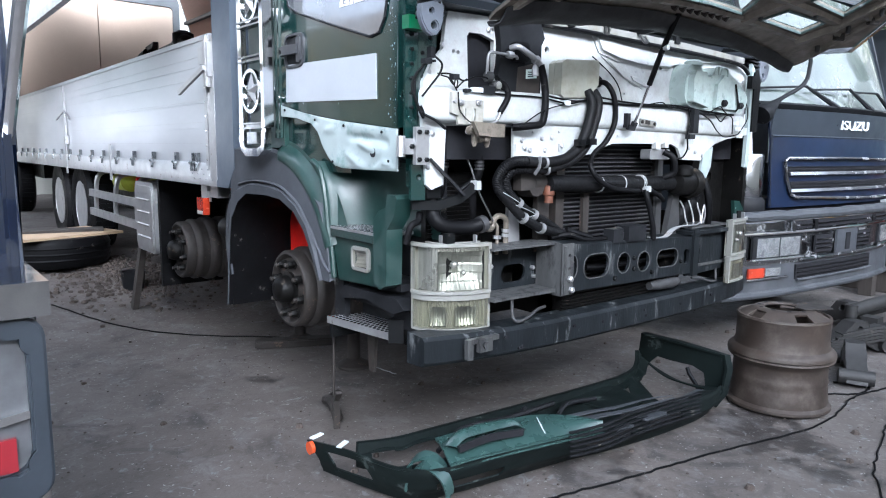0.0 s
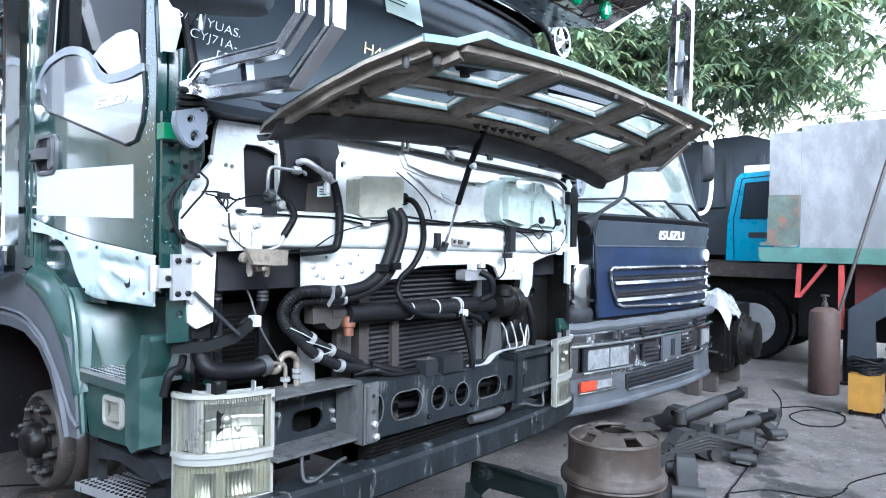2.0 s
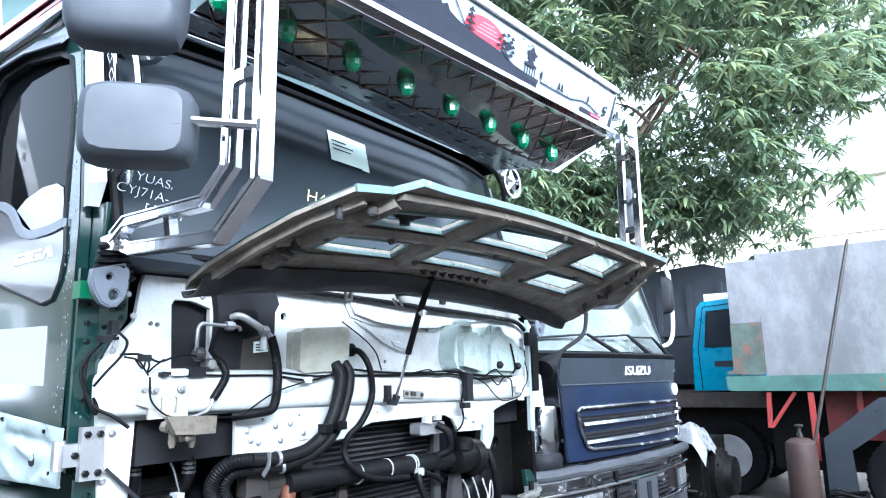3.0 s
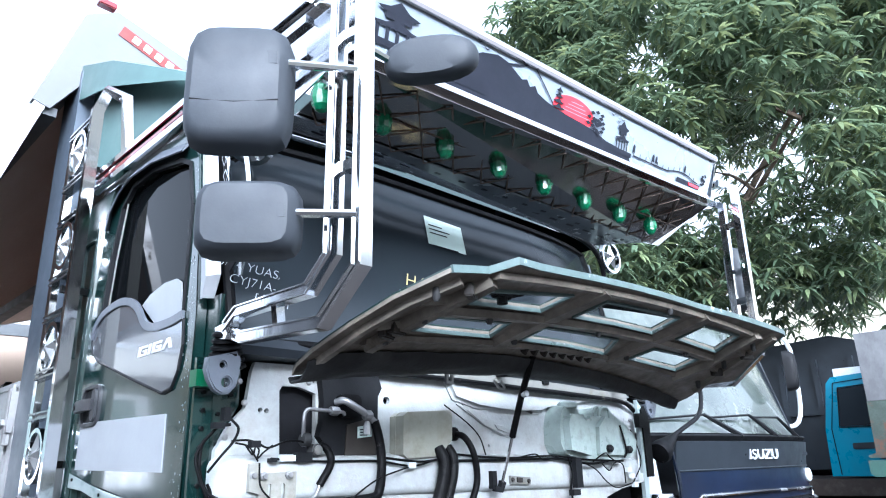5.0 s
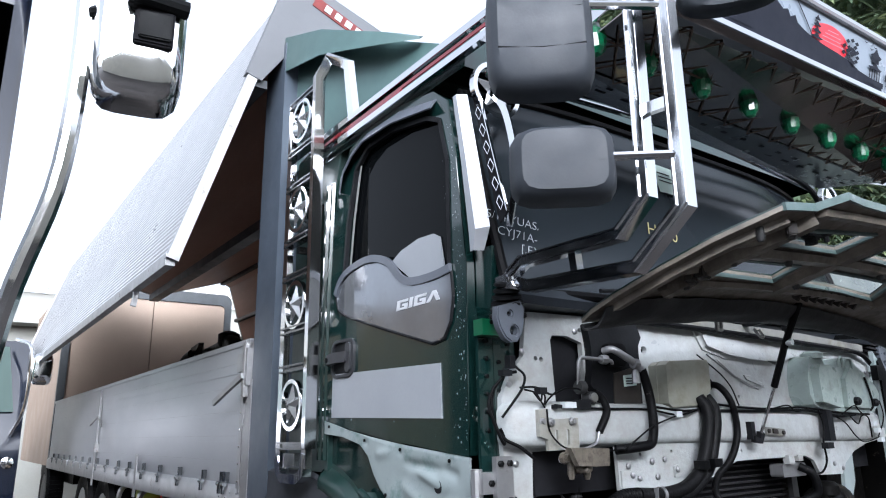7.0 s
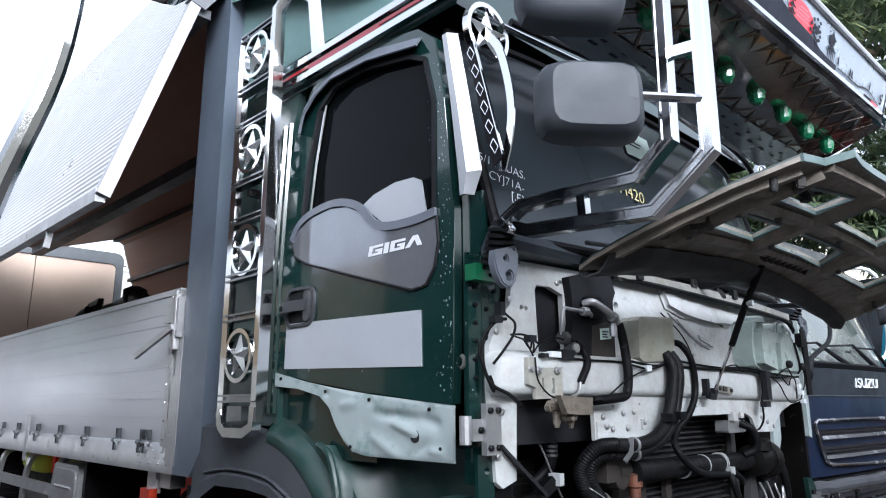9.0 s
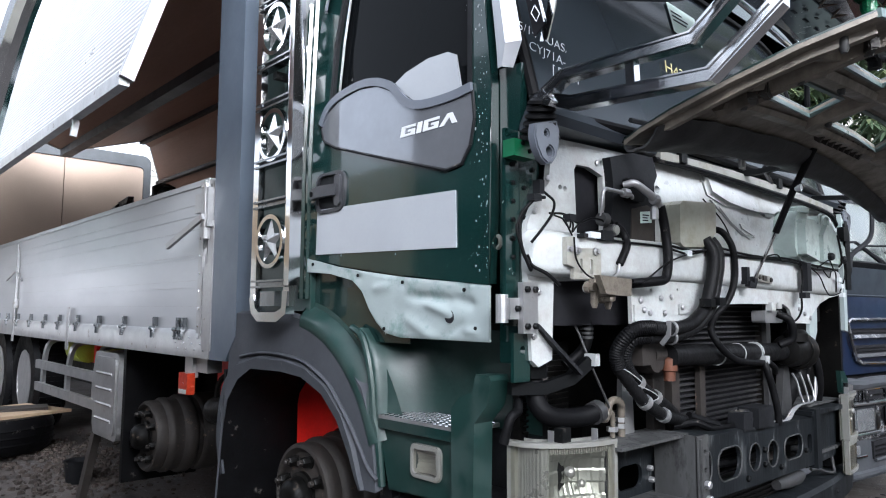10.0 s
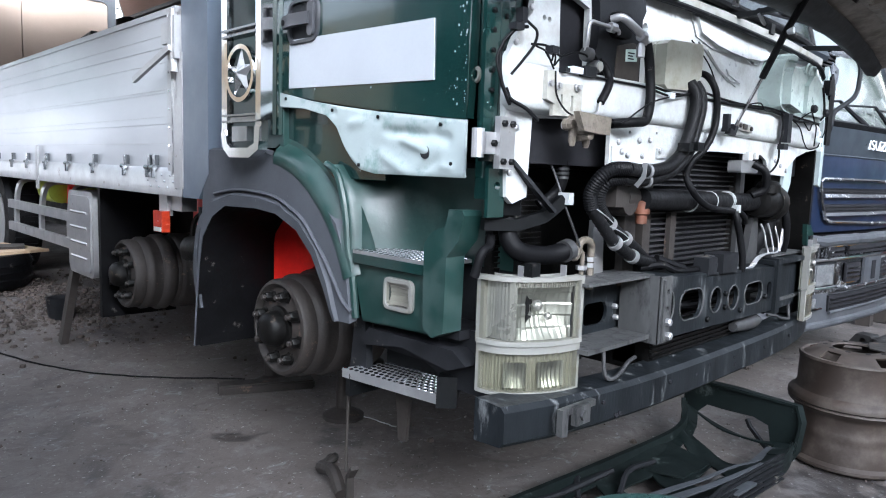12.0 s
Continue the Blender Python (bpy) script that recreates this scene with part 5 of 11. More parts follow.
HOSE_A = [(0.831, 0.07, 1.761), (0.838, 0.09, 1.724), (0.83, 0.1, 1.675), (0.808, 0.1, 1.601), (0.771, 0.1, 1.528), (0.73, 0.1, 1.492), (0.668, 0.1, 1.463), (0.564, 0.1, 1.45), (0.465, 0.1, 1.455),
          (0.405, 0.09, 1.451), (0.372, 0.07, 1.424), (0.368, 0.04, 1.373), (0.39, 0.03, 1.326), (0.45, 0.03, 1.27), (0.52, 0.03, 1.211), (0.632, 0.02, 1.159), (0.759, 0.0, 1.129), (0.84, -0.01, 1.115)]
HOSE_B = [(0.884, 0.06, 1.764), (0.892, 0.08, 1.727), (0.883, 0.09, 1.677), (0.864, 0.09, 1.615), (0.832, 0.09, 1.541), (0.787, 0.09, 1.491), (0.708, 0.09, 1.448), (0.595, 0.08, 1.421), (0.489, 0.07, 1.422),
          (0.427, 0.06, 1.413), (0.413, 0.04, 1.371), (0.436, 0.03, 1.324), (0.499, 0.02, 1.273), (0.586, 0.02, 1.221), (0.685, 0.0, 1.18), (0.786, -0.03, 1.137)]


def build_hoses():
    # Twin heater hoses: taped on the bulkhead, corrugated round the bend, tied in pairs below.
    for pts, r in ((HOSE_A, 0.023), (HOSE_B, 0.021)):
        line = run(pts)
        bm = B()
        hose(bm, line[:9], r * 0.95)
        part("taped_hose", bm, wrap_tape, truck, "heater hose wound with black tape")
        bm = B()
        hose(bm, line[8:13], r, 0.008)
        part("ribbed_hose", bm, rubber, truck, "black corrugated hose")
        bm = B()
        hose(bm, line[12:], r * 0.93, 0.02)
        part("ribbed_hose", bm, wrap_tape, truck, "black corrugated hose")
    a, b = run(HOSE_A), run(HOSE_B)
    bm = B()
    for i in (12, 13, 14):
        pa, pb = Vector(a[i]), Vector(b[min(i, 13) - (0 if i < 14 else 0)])
        mid, half = (pa + pb) / 2, (pb - pa) / 2
        if half.length > 0.06:
            half = half.normalized() * 0.06
        d = (Vector(a[i + 1]) - Vector(a[i - 1])).normalized()
        side = d.cross(half.normalized()).normalized()
        loop = []
        for k in range(17):
            w = 2 * math.pi * k / 16
            loop.append(mid + (half.normalized() * (half.length + 0.026)) * math.cos(w) + side * 0.027 * math.sin(w))
        tube(bm, loop, 0.0018, 6)
    part("cable_tie", bm, tie_white, truck, "white cable tie")
    bm = B()
    for line, i, w in ((a, 14, 0.02), (a, 15, 0.022), (b, 12, 0.02), (b, 13, 0.02), (a, 7, 0.012), (b, 7, 0.01)):
        clamp(bm, line[i], Vector(line[i + 1]) - Vector(line[i - 1]), 0.0255, w)
    part("hose_clip", bm, alu_dull, truck)
    bm = B()
    bar(bm, run([(0.515, 0.125, 1.475), (0.512, 0.125, 1.43), (0.512, 0.1, 1.4)]), 0.016, 0.004)
    part("hose_bracket", bm, alu_dull, truck, "pale hose bracket")
    bm = B()
    for x, out, z, w in ((0.745, 0.13, 1.535, 0.03), (0.805, 0.13, 1.54, 0.045)):
        p = on(x, out, z)
        box(bm, (p[0] - w / 2, p[1] - 0.012, p[2] - 0.014), (p[0] + w / 2, p[1] + 0.03, p[2] + 0.014))
    part("hose_bracket", bm, dark_steel, truck, bevel=0.004)
    # Thin heater hose from its grommet down across the charge pipe.
    bm = B()
    hose(bm, run([(0.972, 0.0, 1.815), (0.98, 0.05, 1.803), (0.997, 0.08, 1.745), (1.013, 0.08, 1.657), (0.993, 0.08, 1.593), (0.958, 0.07, 1.534), (0.919, 0.05, 1.49), (0.907, 0.04, 1.438), (0.922, 0.06, 1.385), (0.984, 0.065, 1.345), (1.077, 0.06, 1.322), (1.234, 0.06, 1.31)]), 0.0125)
    part("heater_hose", bm, rubber, truck, "thin black heater hose")
    bm = B()
    lathe(bm, [(0.026, 0.0), (0.026, -0.012), (0.018, -0.02)], on(0.972, 0.0, 1.815), 'y', 14)
    part("grommet", bm, rubber, truck)
    # Refrigerant lines on the heater cover.
    cable("metal_pipe", run([(0.421, 0.04, 1.912), (0.432, 0.07, 1.916), (0.467, 0.085, 1.894), (0.5, 0.09, 1.874), (0.542, 0.09, 1.842)]), 0.0125, alu_dull, truck, 6, 10)
    bm = B()
    hose(bm, run([(0.537, 0.09, 1.85), (0.554, 0.09, 1.8), (0.565, 0.09, 1.745), (0.558, 0.1, 1.687), (0.552, 0.1, 1.635), (0.535, 0.1, 1.608), (0.479, 0.1, 1.6), (0.413, 0.07, 1.592)]), 0.0155)
    part("heater_hose", bm, rubber, truck, "thick black rubber hose")
    cable("metal_pipe", run([(0.447, 0.05, 1.87), (0.437, 0.055, 1.879), (0.39, 0.06, 1.882), (0.326, 0.06, 1.885), (0.306, 0.06, 1.885), (0.294, 0.06, 1.871), (0.291, 0.06, 1.837), (0.297, 0.05, 1.8)]), 0.0065, alu_dull, truck, 4, 8)
    bm = B()
    lathe(bm, [(0.014, -0.016), (0.016, -0.01), (0.016, 0.012), (0.011, 0.018)], on(0.402, 0.06, 1.882), 'x', 8)
    lathe(bm, [(0.016, -0.01), (0.018, 0.0), (0.018, 0.012), (0.012, 0.02)], on(0.507, 0.09, 1.868), 'x', 10)
    lathe(bm, [(0.014, -0.03), (0.014, 0.0), (0.008, 0.015)], on(0.513, 0.085, 1.835), 'z', 8)
    part("fitting", bm, alu_dull, truck)
    bm = B()
    lathe(bm, [(0.02, -0.012), (0.022, -0.008), (0.022, 0.014), (0.014, 0.02)], on(0.303, 0.05, 1.79), 'x', 12)
    lathe(bm, [(0.02, 0.02), (0.02, -0.012), (0.012, -0.016)], on(0.338, 0.055, 1.757), 'y', 12)
    part("pressure_switch", bm, rod_grey, truck)
    bm = B()
    lathe(bm, [(0.015, -0.012), (0.015, -0.02), (0.011, -0.022)], on(0.338, 0.055, 1.757), 'y', 12)
    part("switch_cap", bm, lamp_cream, truck)
    bm = B()
    hose(bm, run([(0.355, 0.055, 1.775), (0.376, 0.06, 1.761), (0.386, 0.07, 1.731), (0.374, 0.08, 1.703), (0.34, 0.08, 1.65)]), 0.0125)
    part("short_hose", bm, rubber, truck)
    cable("brake_line", run([(0.34, 0.08, 1.65), (0.322, 0.085, 1.618), (0.285, 0.09, 1.604), (0.25, 0.09, 1.596)]), 0.005, alu_dull, truck)
    # Looms along the channel, with their plugs.
    loom = "wire_loom"
    cable(loom, run([(0.596, 0.065, 1.73), (0.748, 0.07, 1.715), (0.861, 0.075, 1.726), (0.912, 0.07, 1.738), (1.055, 0.07, 1.728), (1.243, 0.07, 1.722), (1.464, 0.075, 1.727), (1.707, 0.1, 1.708), (1.983, 0.1, 1.7)]), 0.0045, rubber, truck)
    cable(loom, run([(0.9, 0.07, 1.716), (1.1, 0.072, 1.714), (1.3, 0.078, 1.716), (1.5, 0.08, 1.715), (1.7, 0.1, 1.692), (1.85, 0.1, 1.7)]), 0.0055, rubber, truck)
    cable(loom, run([(0.179, 0.07, 1.733), (0.25, 0.072, 1.727), (0.372, 0.072, 1.722), (0.559, 0.072, 1.72), (0.699, 0.085, 1.701), (0.8, 0.09, 1.72)]), 0.004, rubber, truck)
    cable(loom, run([(0.046, 0.03, 1.87), (0.063, 0.05, 1.845), (0.072, 0.07, 1.82), (0.053, 0.08, 1.782), (0.016, 0.08, 1.738), (-0.007, 0.06, 1.697)]), 0.0042, rubber, truck)
    cable(loom, run([(0.057, 0.05, 1.834), (0.025, 0.05, 1.829), (0.009, 0.04, 1.812), (-0.014, 0.03, 1.775), (-0.018, 0.03, 1.715), (-0.004, 0.03, 1.665), (0.015, 0.04, 1.634), (0.053, 0.06, 1.61), (0.091, 0.07, 1.578)]), 0.0055, rubber, truck)
    cable(loom, run([(-0.012, 0.035, 1.79), (-0.03, 0.03, 1.74), (-0.02, 0.035, 1.69), (-0.006, 0.04, 1.65), (0.012, 0.04, 1.62), (0.02, 0.03, 1.64), (0.008, 0.03, 1.665)]), 0.005, rubber, truck)
    cable(loom, run([(0.053, 0.07, 1.785), (0.1, 0.075, 1.787), (0.134, 0.075, 1.777), (0.168, 0.075, 1.765), (0.227, 0.07, 1.784), (0.275, 0.065, 1.785), (0.295, 0.06, 1.78)]), 0.0036, rubber, truck)
    for pts in ([(0.06, 0.08, 1.779), (0.1, 0.08, 1.769), (0.122, 0.08, 1.741), (0.133, 0.08, 1.725)],
                [(0.1, 0.08, 1.785), (0.13, 0.085, 1.762), (0.128, 0.085, 1.735), (0.15, 0.08, 1.752), (0.18, 0.075, 1.772)],
                [(0.09, 0.085, 1.77), (0.11, 0.09, 1.745), (0.118, 0.09, 1.77), (0.135, 0.085, 1.78)],
                [(0.135, 0.085, 1.72), (0.14, 0.088, 1.655), (0.176, 0.09, 1.614), (0.211, 0.095, 1.598)],
                [(0.235, 0.09, 1.599), (0.302, 0.095, 1.592), (0.406, 0.1, 1.594), (0.432, 0.1, 1.599), (0.535, 0.115, 1.663), (0.699, 0.085, 1.701)],
                [(0.914, 0.02, 1.922), (1.02, 0.026, 1.86), (1.095, 0.02, 1.805), (1.116, 0.03, 1.735)],
                [(1.25, 0.075, 1.722), (1.34, 0.09, 1.735), (1.4, 0.085, 1.712), (1.5, 0.085, 1.722)],
                [(1.628, 0.09, 1.708), (1.743, 0.1, 1.668), (1.843, 0.09, 1.612), (1.946, 0.08, 1.583), (2.097, 0.08, 1.601)],
                [(1.729, 0.1, 1.7), (1.792, 0.125, 1.735), (1.832, 0.125, 1.716), (1.9, 0.11, 1.7), (1.997, 0.09, 1.68), (2.022, 0.08, 1.6)],
                [(2.17, 0.05, 1.85), (2.19, 0.07, 1.76), (2.204, 0.07, 1.684), (2.114, 0.07, 1.602)],
                [(1.8, 0.1, 1.69), (1.84, 0.11, 1.66), (1.9, 0.1, 1.69), (1.95, 0.1, 1.7)]):
        cable("thin_wire", run(pts), 0.003, rubber, truck, 5, 5)
    cable(loom, run([(1.56, 0.09, 1.715), (1.568, 0.09, 1.7), (1.576, 0.095, 1.649), (1.564, 0.09, 1.591), (1.588, 0.08, 1.519), (1.583, 0.06, 1.475), (1.56, 0.04, 1.465)]), 0.0045, rubber, truck)
    bm = B()
    for x, out, z, w, h in ((0.047, 0.04, 1.865, 0.022, 0.04), (0.18, 0.08, 1.728, 0.02, 0.012), (0.285, 0.075, 1.735, 0.055, 0.03), (0.115, 0.09, 1.775, 0.03, 0.02),
                            (1.607, 0.1, 1.655, 0.045, 0.12), (1.58, 0.1, 1.577, 0.05, 0.024), (0.02, 0.05, 1.83, 0.035, 0.018)):
        p = on(x, out, z)
        box(bm, (p[0] - w / 2, p[1] - 0.01, p[2] - h / 2), (p[0] + w / 2, p[1] + 0.016, p[2] + h / 2))
    part("connector", bm, black_plastic, truck, bevel=0.004)
    bm = B()
    p = on(0.235, 0.075, 1.733)
    box(bm, (p[0] - 0.03, p[1] - 0.008, p[2] - 0.009), (p[0] + 0.02, p[1] + 0.012, p[2] + 0.009))
    for x, z in ((0.695, 1.703), (2.05, 1.66), (2.08, 1.63), (2.1, 1.59)):
        p = on(x, 0.085, z)
        box(bm, (p[0] - 0.016, p[1] - 0.008, p[2] - 0.01), (p[0] + 0.016, p[1] + 0.01, p[2] + 0.01))
    part("plug", bm, chalk, truck, "white cable plug", bevel=0.003)
    # Stay of the raised panel: gas strut, rod and shoe.
    bm = B()
    tube(bm, run([(1.037, 0.36, 2.075), (1.057, 0.28, 1.946), (1.082, 0.2, 1.795)]), 0.0125, 10)
    strut = part("gas_strut", bm, rubber, truck, "black gas strut on a bright rod")
    bm = B()
    lathe(bm, [(0.012, 0.0), (0.012, -0.02)], on(1.057, 0.285, 1.945), 'y', 10)
    part("pin", bm, chalk, strut)
    bm = B()
    tube(bm, run([(1.082, 0.2, 1.795), (1.13, 0.095, 1.632)]), 0.006, 8)
    part("rod", bm, stainless, strut)
    bm = B()
    bar(bm, run([(1.138, 0.09, 1.635), (1.123, 0.09, 1.605), (1.095, 0.085, 1.612)]), 0.022, 0.022)
    p = on(1.1, 0.075, 1.64)
    box(bm, (p[0] - 0.012, p[1] - 0.012, p[2] - 0.03), (p[0] + 0.012, p[1] + 0.012, p[2] + 0.035))
    part("strut_shoe", bm, black_plastic, strut, bevel=0.003)
    bm = B()
    plate(bm, [(1.2, 1.625), (1.318, 1.618), (1.318, 1.645), (1.2, 1.655)], 'y', -0.076, -0.064)
    bowed(bm)
    catch = part("catch_plate", bm, lamp_cream, truck, "pale catch plate", bevel=0.003)
    bm = B()
    plate(bm, [(1.235, 1.63), (1.265, 1.628), (1.265, 1.645), (1.235, 1.648)], 'y', -0.082, -0.075)
    bowed(bm)
    bolts(bm, [on(1.21, 0.076, 1.64), on(1.305, 0.076, 1.632)], 'y', 0.009, 0.006)
    part("catch", bm, rust_dark, catch)


build_hoses()


def build_engine_bay():
    # Radiator: finned core between side frames, with a centre post.
    bm = B()
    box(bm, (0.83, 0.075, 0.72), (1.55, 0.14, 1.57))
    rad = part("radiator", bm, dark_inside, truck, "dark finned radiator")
    bm = B()
    for i in range(40):
        z = 0.735 + 0.0208 * i
        box(bm, (0.835, 0.055, z), (1.545, 0.077, z + 0.0055))
    part("fin", bm, fin_black, rad, "dull radiator fins")
    bm = B()
    box(bm, (0.67, 0.06, 1.04), (0.745, 0.09, 1.33))
    box(bm, (0.78, 0.05, 0.74), (0.835, 0.14, 1.57))
    box(bm, (1.545, 0.04, 0.74), (1.6, 0.14, 1.57))
    box(bm, (0.958, 0.035, 0.74), (1.0, 0.056, 1.3))
    part("radiator_frame", bm, rust_dark, rad, "rusty brown radiator frame", bevel=0.004)
    bm = B()
    for i in range(13):
        z = 0.66 + 0.017 * i
        box(bm, (0.76, -0.03, z), (1.7, -0.018, z + 0.006))
    box(bm, (0.76, -0.018, 0.65), (1.7, 0.01, 0.89))
    part("intercooler", bm, greasy, truck, "black oil cooler fins")
    # Charge pipe across the core, with cable ties.
    bm = B()
    tube(bm, [(0.66, -0.005, 1.355), (1.62, -0.005, 1.336)], 0.038, 16)
    pipe = part("charge_pipe", bm, wrap_tape, truck, "thick dusty black charge air pipe")
    bm = B()
    for x in (1.01, 1.18, 1.33, 1.345):
        clamp(bm, (x, -0.005, 1.345), (1, 0, -0.02), 0.0405, 0.006)
    box(bm, (1.325, -0.06, 1.3), (1.36, -0.035, 1.33))
    part("cable_tie", bm, tie_white, pipe, "white cable tie")
    bm = B()
    lathe(bm, [(0.03, -0.07), (0.062, -0.06), (0.07, -0.03), (0.07, 0.06), (0.05, 0.09)], (1.68, -0.02, 1.34), 'x', 18)
    lathe(bm, [(0.05, 0.0), (0.05, 0.035), (0.036, 0.05), (0.01, 0.055)], (1.66, -0.05, 1.38), 'z', 16)
    lathe(bm, [(0.075, -0.03), (0.082, -0.02), (0.082, 0.02), (0.07, 0.03)], (1.77, -0.02, 1.335), 'x', 18)
    part("pump_housing", bm, greasy, truck, "greasy pump housing", bevel=0.003)
    bm = B()
    hose(bm, [(1.76, -0.01, 1.34), (1.84, 0.0, 1.31), (1.86, 0.02, 1.24), (1.78, 0.04, 1.16), (1.72, 0.05, 1.1)], 0.05)
    hose(bm, [(1.45, -0.06, 1.5), (1.475, -0.1, 1.47), (1.49, -0.1, 1.4), (1.46, -0.06, 1.37)], 0.016)
    hose(bm, [(1.335, -0.045, 1.31), (1.33, -0.06, 1.27), (1.35, -0.07, 1.2), (1.365, -0.08, 1.12), (1.37, -0.08, 1.06)], 0.014)
    hose(bm, [(1.36, -0.03, 1.32), (1.47, -0.03, 1.28), (1.56, 0.0, 1.25)], 0.012)
    hose(bm, [(1.9, 0.0, 1.4), (1.92, -0.04, 1.28), (1.95, -0.04, 1.18), (1.98, -0.02, 1.1)], 0.018)
    part("heater_hose", bm, rubber, truck)
    bm = B()
    plate(bm, [(1.6, 1.05), (1.73, 1.05), (1.715, 1.2), (1.7, 1.3), (1.66, 1.3)], 'y', 0.0, 0.03)
    plate(bm, [(1.53, 1.05), (1.58, 1.05), (1.57, 1.5), (1.53, 1.5)], 'y', 0.02, 0.04)
    part("pump_bracket", bm, rod_grey, truck, "dusty grey pump bracket", bevel=0.004)
    # Wiper motor box under the apron.
    bm = B()
    plate(bm, rounded(1.34, 1.462, 1.515, 1.512, 0.012), 'y', -0.055, 0.0)
    motor = part("wiper_motor", bm, alu_dull, truck, "pale metal wiper motor box", bevel=0.008)
    bm = B()
    box(bm, (1.36, -0.075, 1.512), (1.4, -0.05, 1.545))
    box(bm, (1.44, -0.07, 1.52), (1.475, -0.05, 1.545))
    part("motor_bracket", bm, white_panel, motor, bevel=0.003)
    # Brake lines over the cross member.
    for i in range(3):
        d = 0.022 * i
        cable("brake_line", [(1.34 + d, -0.07, 1.075 - 0.004 * i), (1.46 + d, -0.07, 1.066), (1.53 + d, -0.07, 1.1), (1.62 + d, -0.065, 1.112), (1.72 + 0.055 * i, -0.05, 1.11), (1.715 + 0.075 * i, -0.04, 1.15), (1.712 + 0.07 * i, -0.03, 1.2), (1.69 + 0.08 * i, -0.02, 1.24)], 0.0045, alu_dull, truck, 4)
    cable("brake_line", [(1.86, -0.05, 1.11), (1.88, -0.045, 1.19), (1.9, -0.04, 1.21), (1.91, -0.04, 1.15), (1.91, -0.03, 1.11)], 0.0045, alu_dull, truck, 4)
    # Engine mass behind, in the dark, and the thermostat with an orange sender.
    bm = B()
    box(bm, (0.5, 0.45, 0.75), (1.95, 1.6, 1.42))
    box(bm, (0.3, 0.3, 1.45), (0.9, 0.6, 1.62))
    box(bm, (0.45, 0.2, 0.75), (0.66, 0.45, 1.15))
    part("engine", bm, greasy, truck, "greasy engine block in the dark", bevel=0.02)
    bm = B()
    lathe(bm, [(0.05, 0.0), (0.055, 0.03), (0.055, 0.08), (0.03, 0.11)], (0.6, 0.0, 1.35), 'y', 14)
    box(bm, (0.49, -0.01, 1.33), (0.56, 0.04, 1.42))
    lathe(bm, [(0.045, -0.05), (0.045, 0.05), (0.03, 0.07)], (0.64, 0.04, 1.36), 'x', 14)
    part("thermostat", bm, rust_dark, truck, "rusty thermostat housing", bevel=0.004)
    bm = B()
    lathe(bm, [(0.02, 1.27), (0.02, 1.3), (0.027, 1.305), (0.027, 1.345), (0.018, 1.35)], (0.675, 0.0, 0), 'z', 12)
    part("sender", bm, material("sender_rust", (0.09, 0.03, 0.014), 0.6, 0.2, 0.4, 20.0, 0.1, 60), truck, "rusty orange sender")
    bm = B()
    plate(bm, [(0.5, 1.1), (0.58, 1.08), (0.57, 1.25), (0.51, 1.28)], 'y', 0.08, 0.1)
    part("stay", bm, alu_dull, truck)
    # Beside the post: bent support arm, flat stay, side plate.
    bm = B()
    bar(bm, run([(0.028, -0.06, 1.277), (0.132, -0.03, 1.274), (0.211, 0.0, 1.301), (0.262, 0.03, 1.355)]), 0.03, 0.036)
    part("support_arm", bm, dark_steel, truck, "bent steel support arm", bevel=0.005)
    bm = B()
    p = on(0.264, 0.035, 1.357)
    box(bm, (p[0] - 0.012, p[1] - 0.02, p[2] - 0.018), (p[0] + 0.012, p[1] + 0.02, p[2] + 0.018))
    part("arm_end", bm, tie_white, truck, "chipped pale end of the arm", bevel=0.004)
    bm = B()
    bar(bm, run([(0.07, 0.0, 1.463), (0.2, 0.045, 1.318)]), 0.036, 0.01)
    part("flat_stay", bm, black_plastic, truck, "black flat stay", bevel=0.003)
    bm = B()
    plate(bm, [(0.077, 1.45), (0.09, 1.466), (0.13, 1.466), (0.142, 1.45), (0.144, 1.302), (0.081, 1.304)], 'y', 0.03, 0.045)
    bowed(bm)
    part("post_plate", bm, dark_steel, truck, bevel=0.004)
    bm = B()
    plate(bm, [(0.105, 1.36), (0.13, 1.37), (0.127, 1.4), (0.138, 1.41), (0.12, 1.42), (0.102, 1.4), (0.11, 1.385)], 'y', 0.022, 0.028)
    bowed(bm)
    part("torn_edge", bm, alu_dull, truck)
    bm = B()
    hose(bm, run([(0.13, -0.07, 1.3), (0.127, -0.05, 1.226), (0.161, -0.03, 1.188), (0.272, -0.03, 1.176), (0.34, -0.01, 1.19)]), 0.03)
    hose(bm, run([(0.18, -0.1, 1.6), (0.191, -0.08, 1.51), (0.194, -0.08, 1.421), (0.195, -0.1, 1.33), (0.18, -0.12, 1.28)]), 0.017)
    hose(bm, run([(0.35, -0.1, 1.6), (0.354, -0.06, 1.493), (0.356, -0.06, 1.408), (0.345, -0.08, 1.367), (0.3, -0.1, 1.33)]), 0.018)
    hose(bm, run([(0.08, -0.08, 1.24), (0.06, -0.06, 1.21), (0.02, -0.05, 1.19), (0.005, -0.06, 1.12)]), 0.014)
    part("intake_hose", bm, rubber, truck, "worn black rubber hoses")
    bm = B()
    for x, o, z in ((0.193, -0.08, 1.43), (0.356, -0.06, 1.42)):
        for k in range(3):
            clamp(bm, on(x, o, z + 0.014 * k), (0, 0, 1), 0.022, 0.008)
    clamp(bm, on(0.335, -0.012, 1.189), (1, 0, 0.2), 0.036, 0.03)
    part("hose_end", bm, rod_grey, truck)
    bm = B()
    tube(bm, run([(0.191, -0.08, 1.47), (0.19, -0.09, 1.55), (0.18, -0.1, 1.6)]), 0.01, 8)
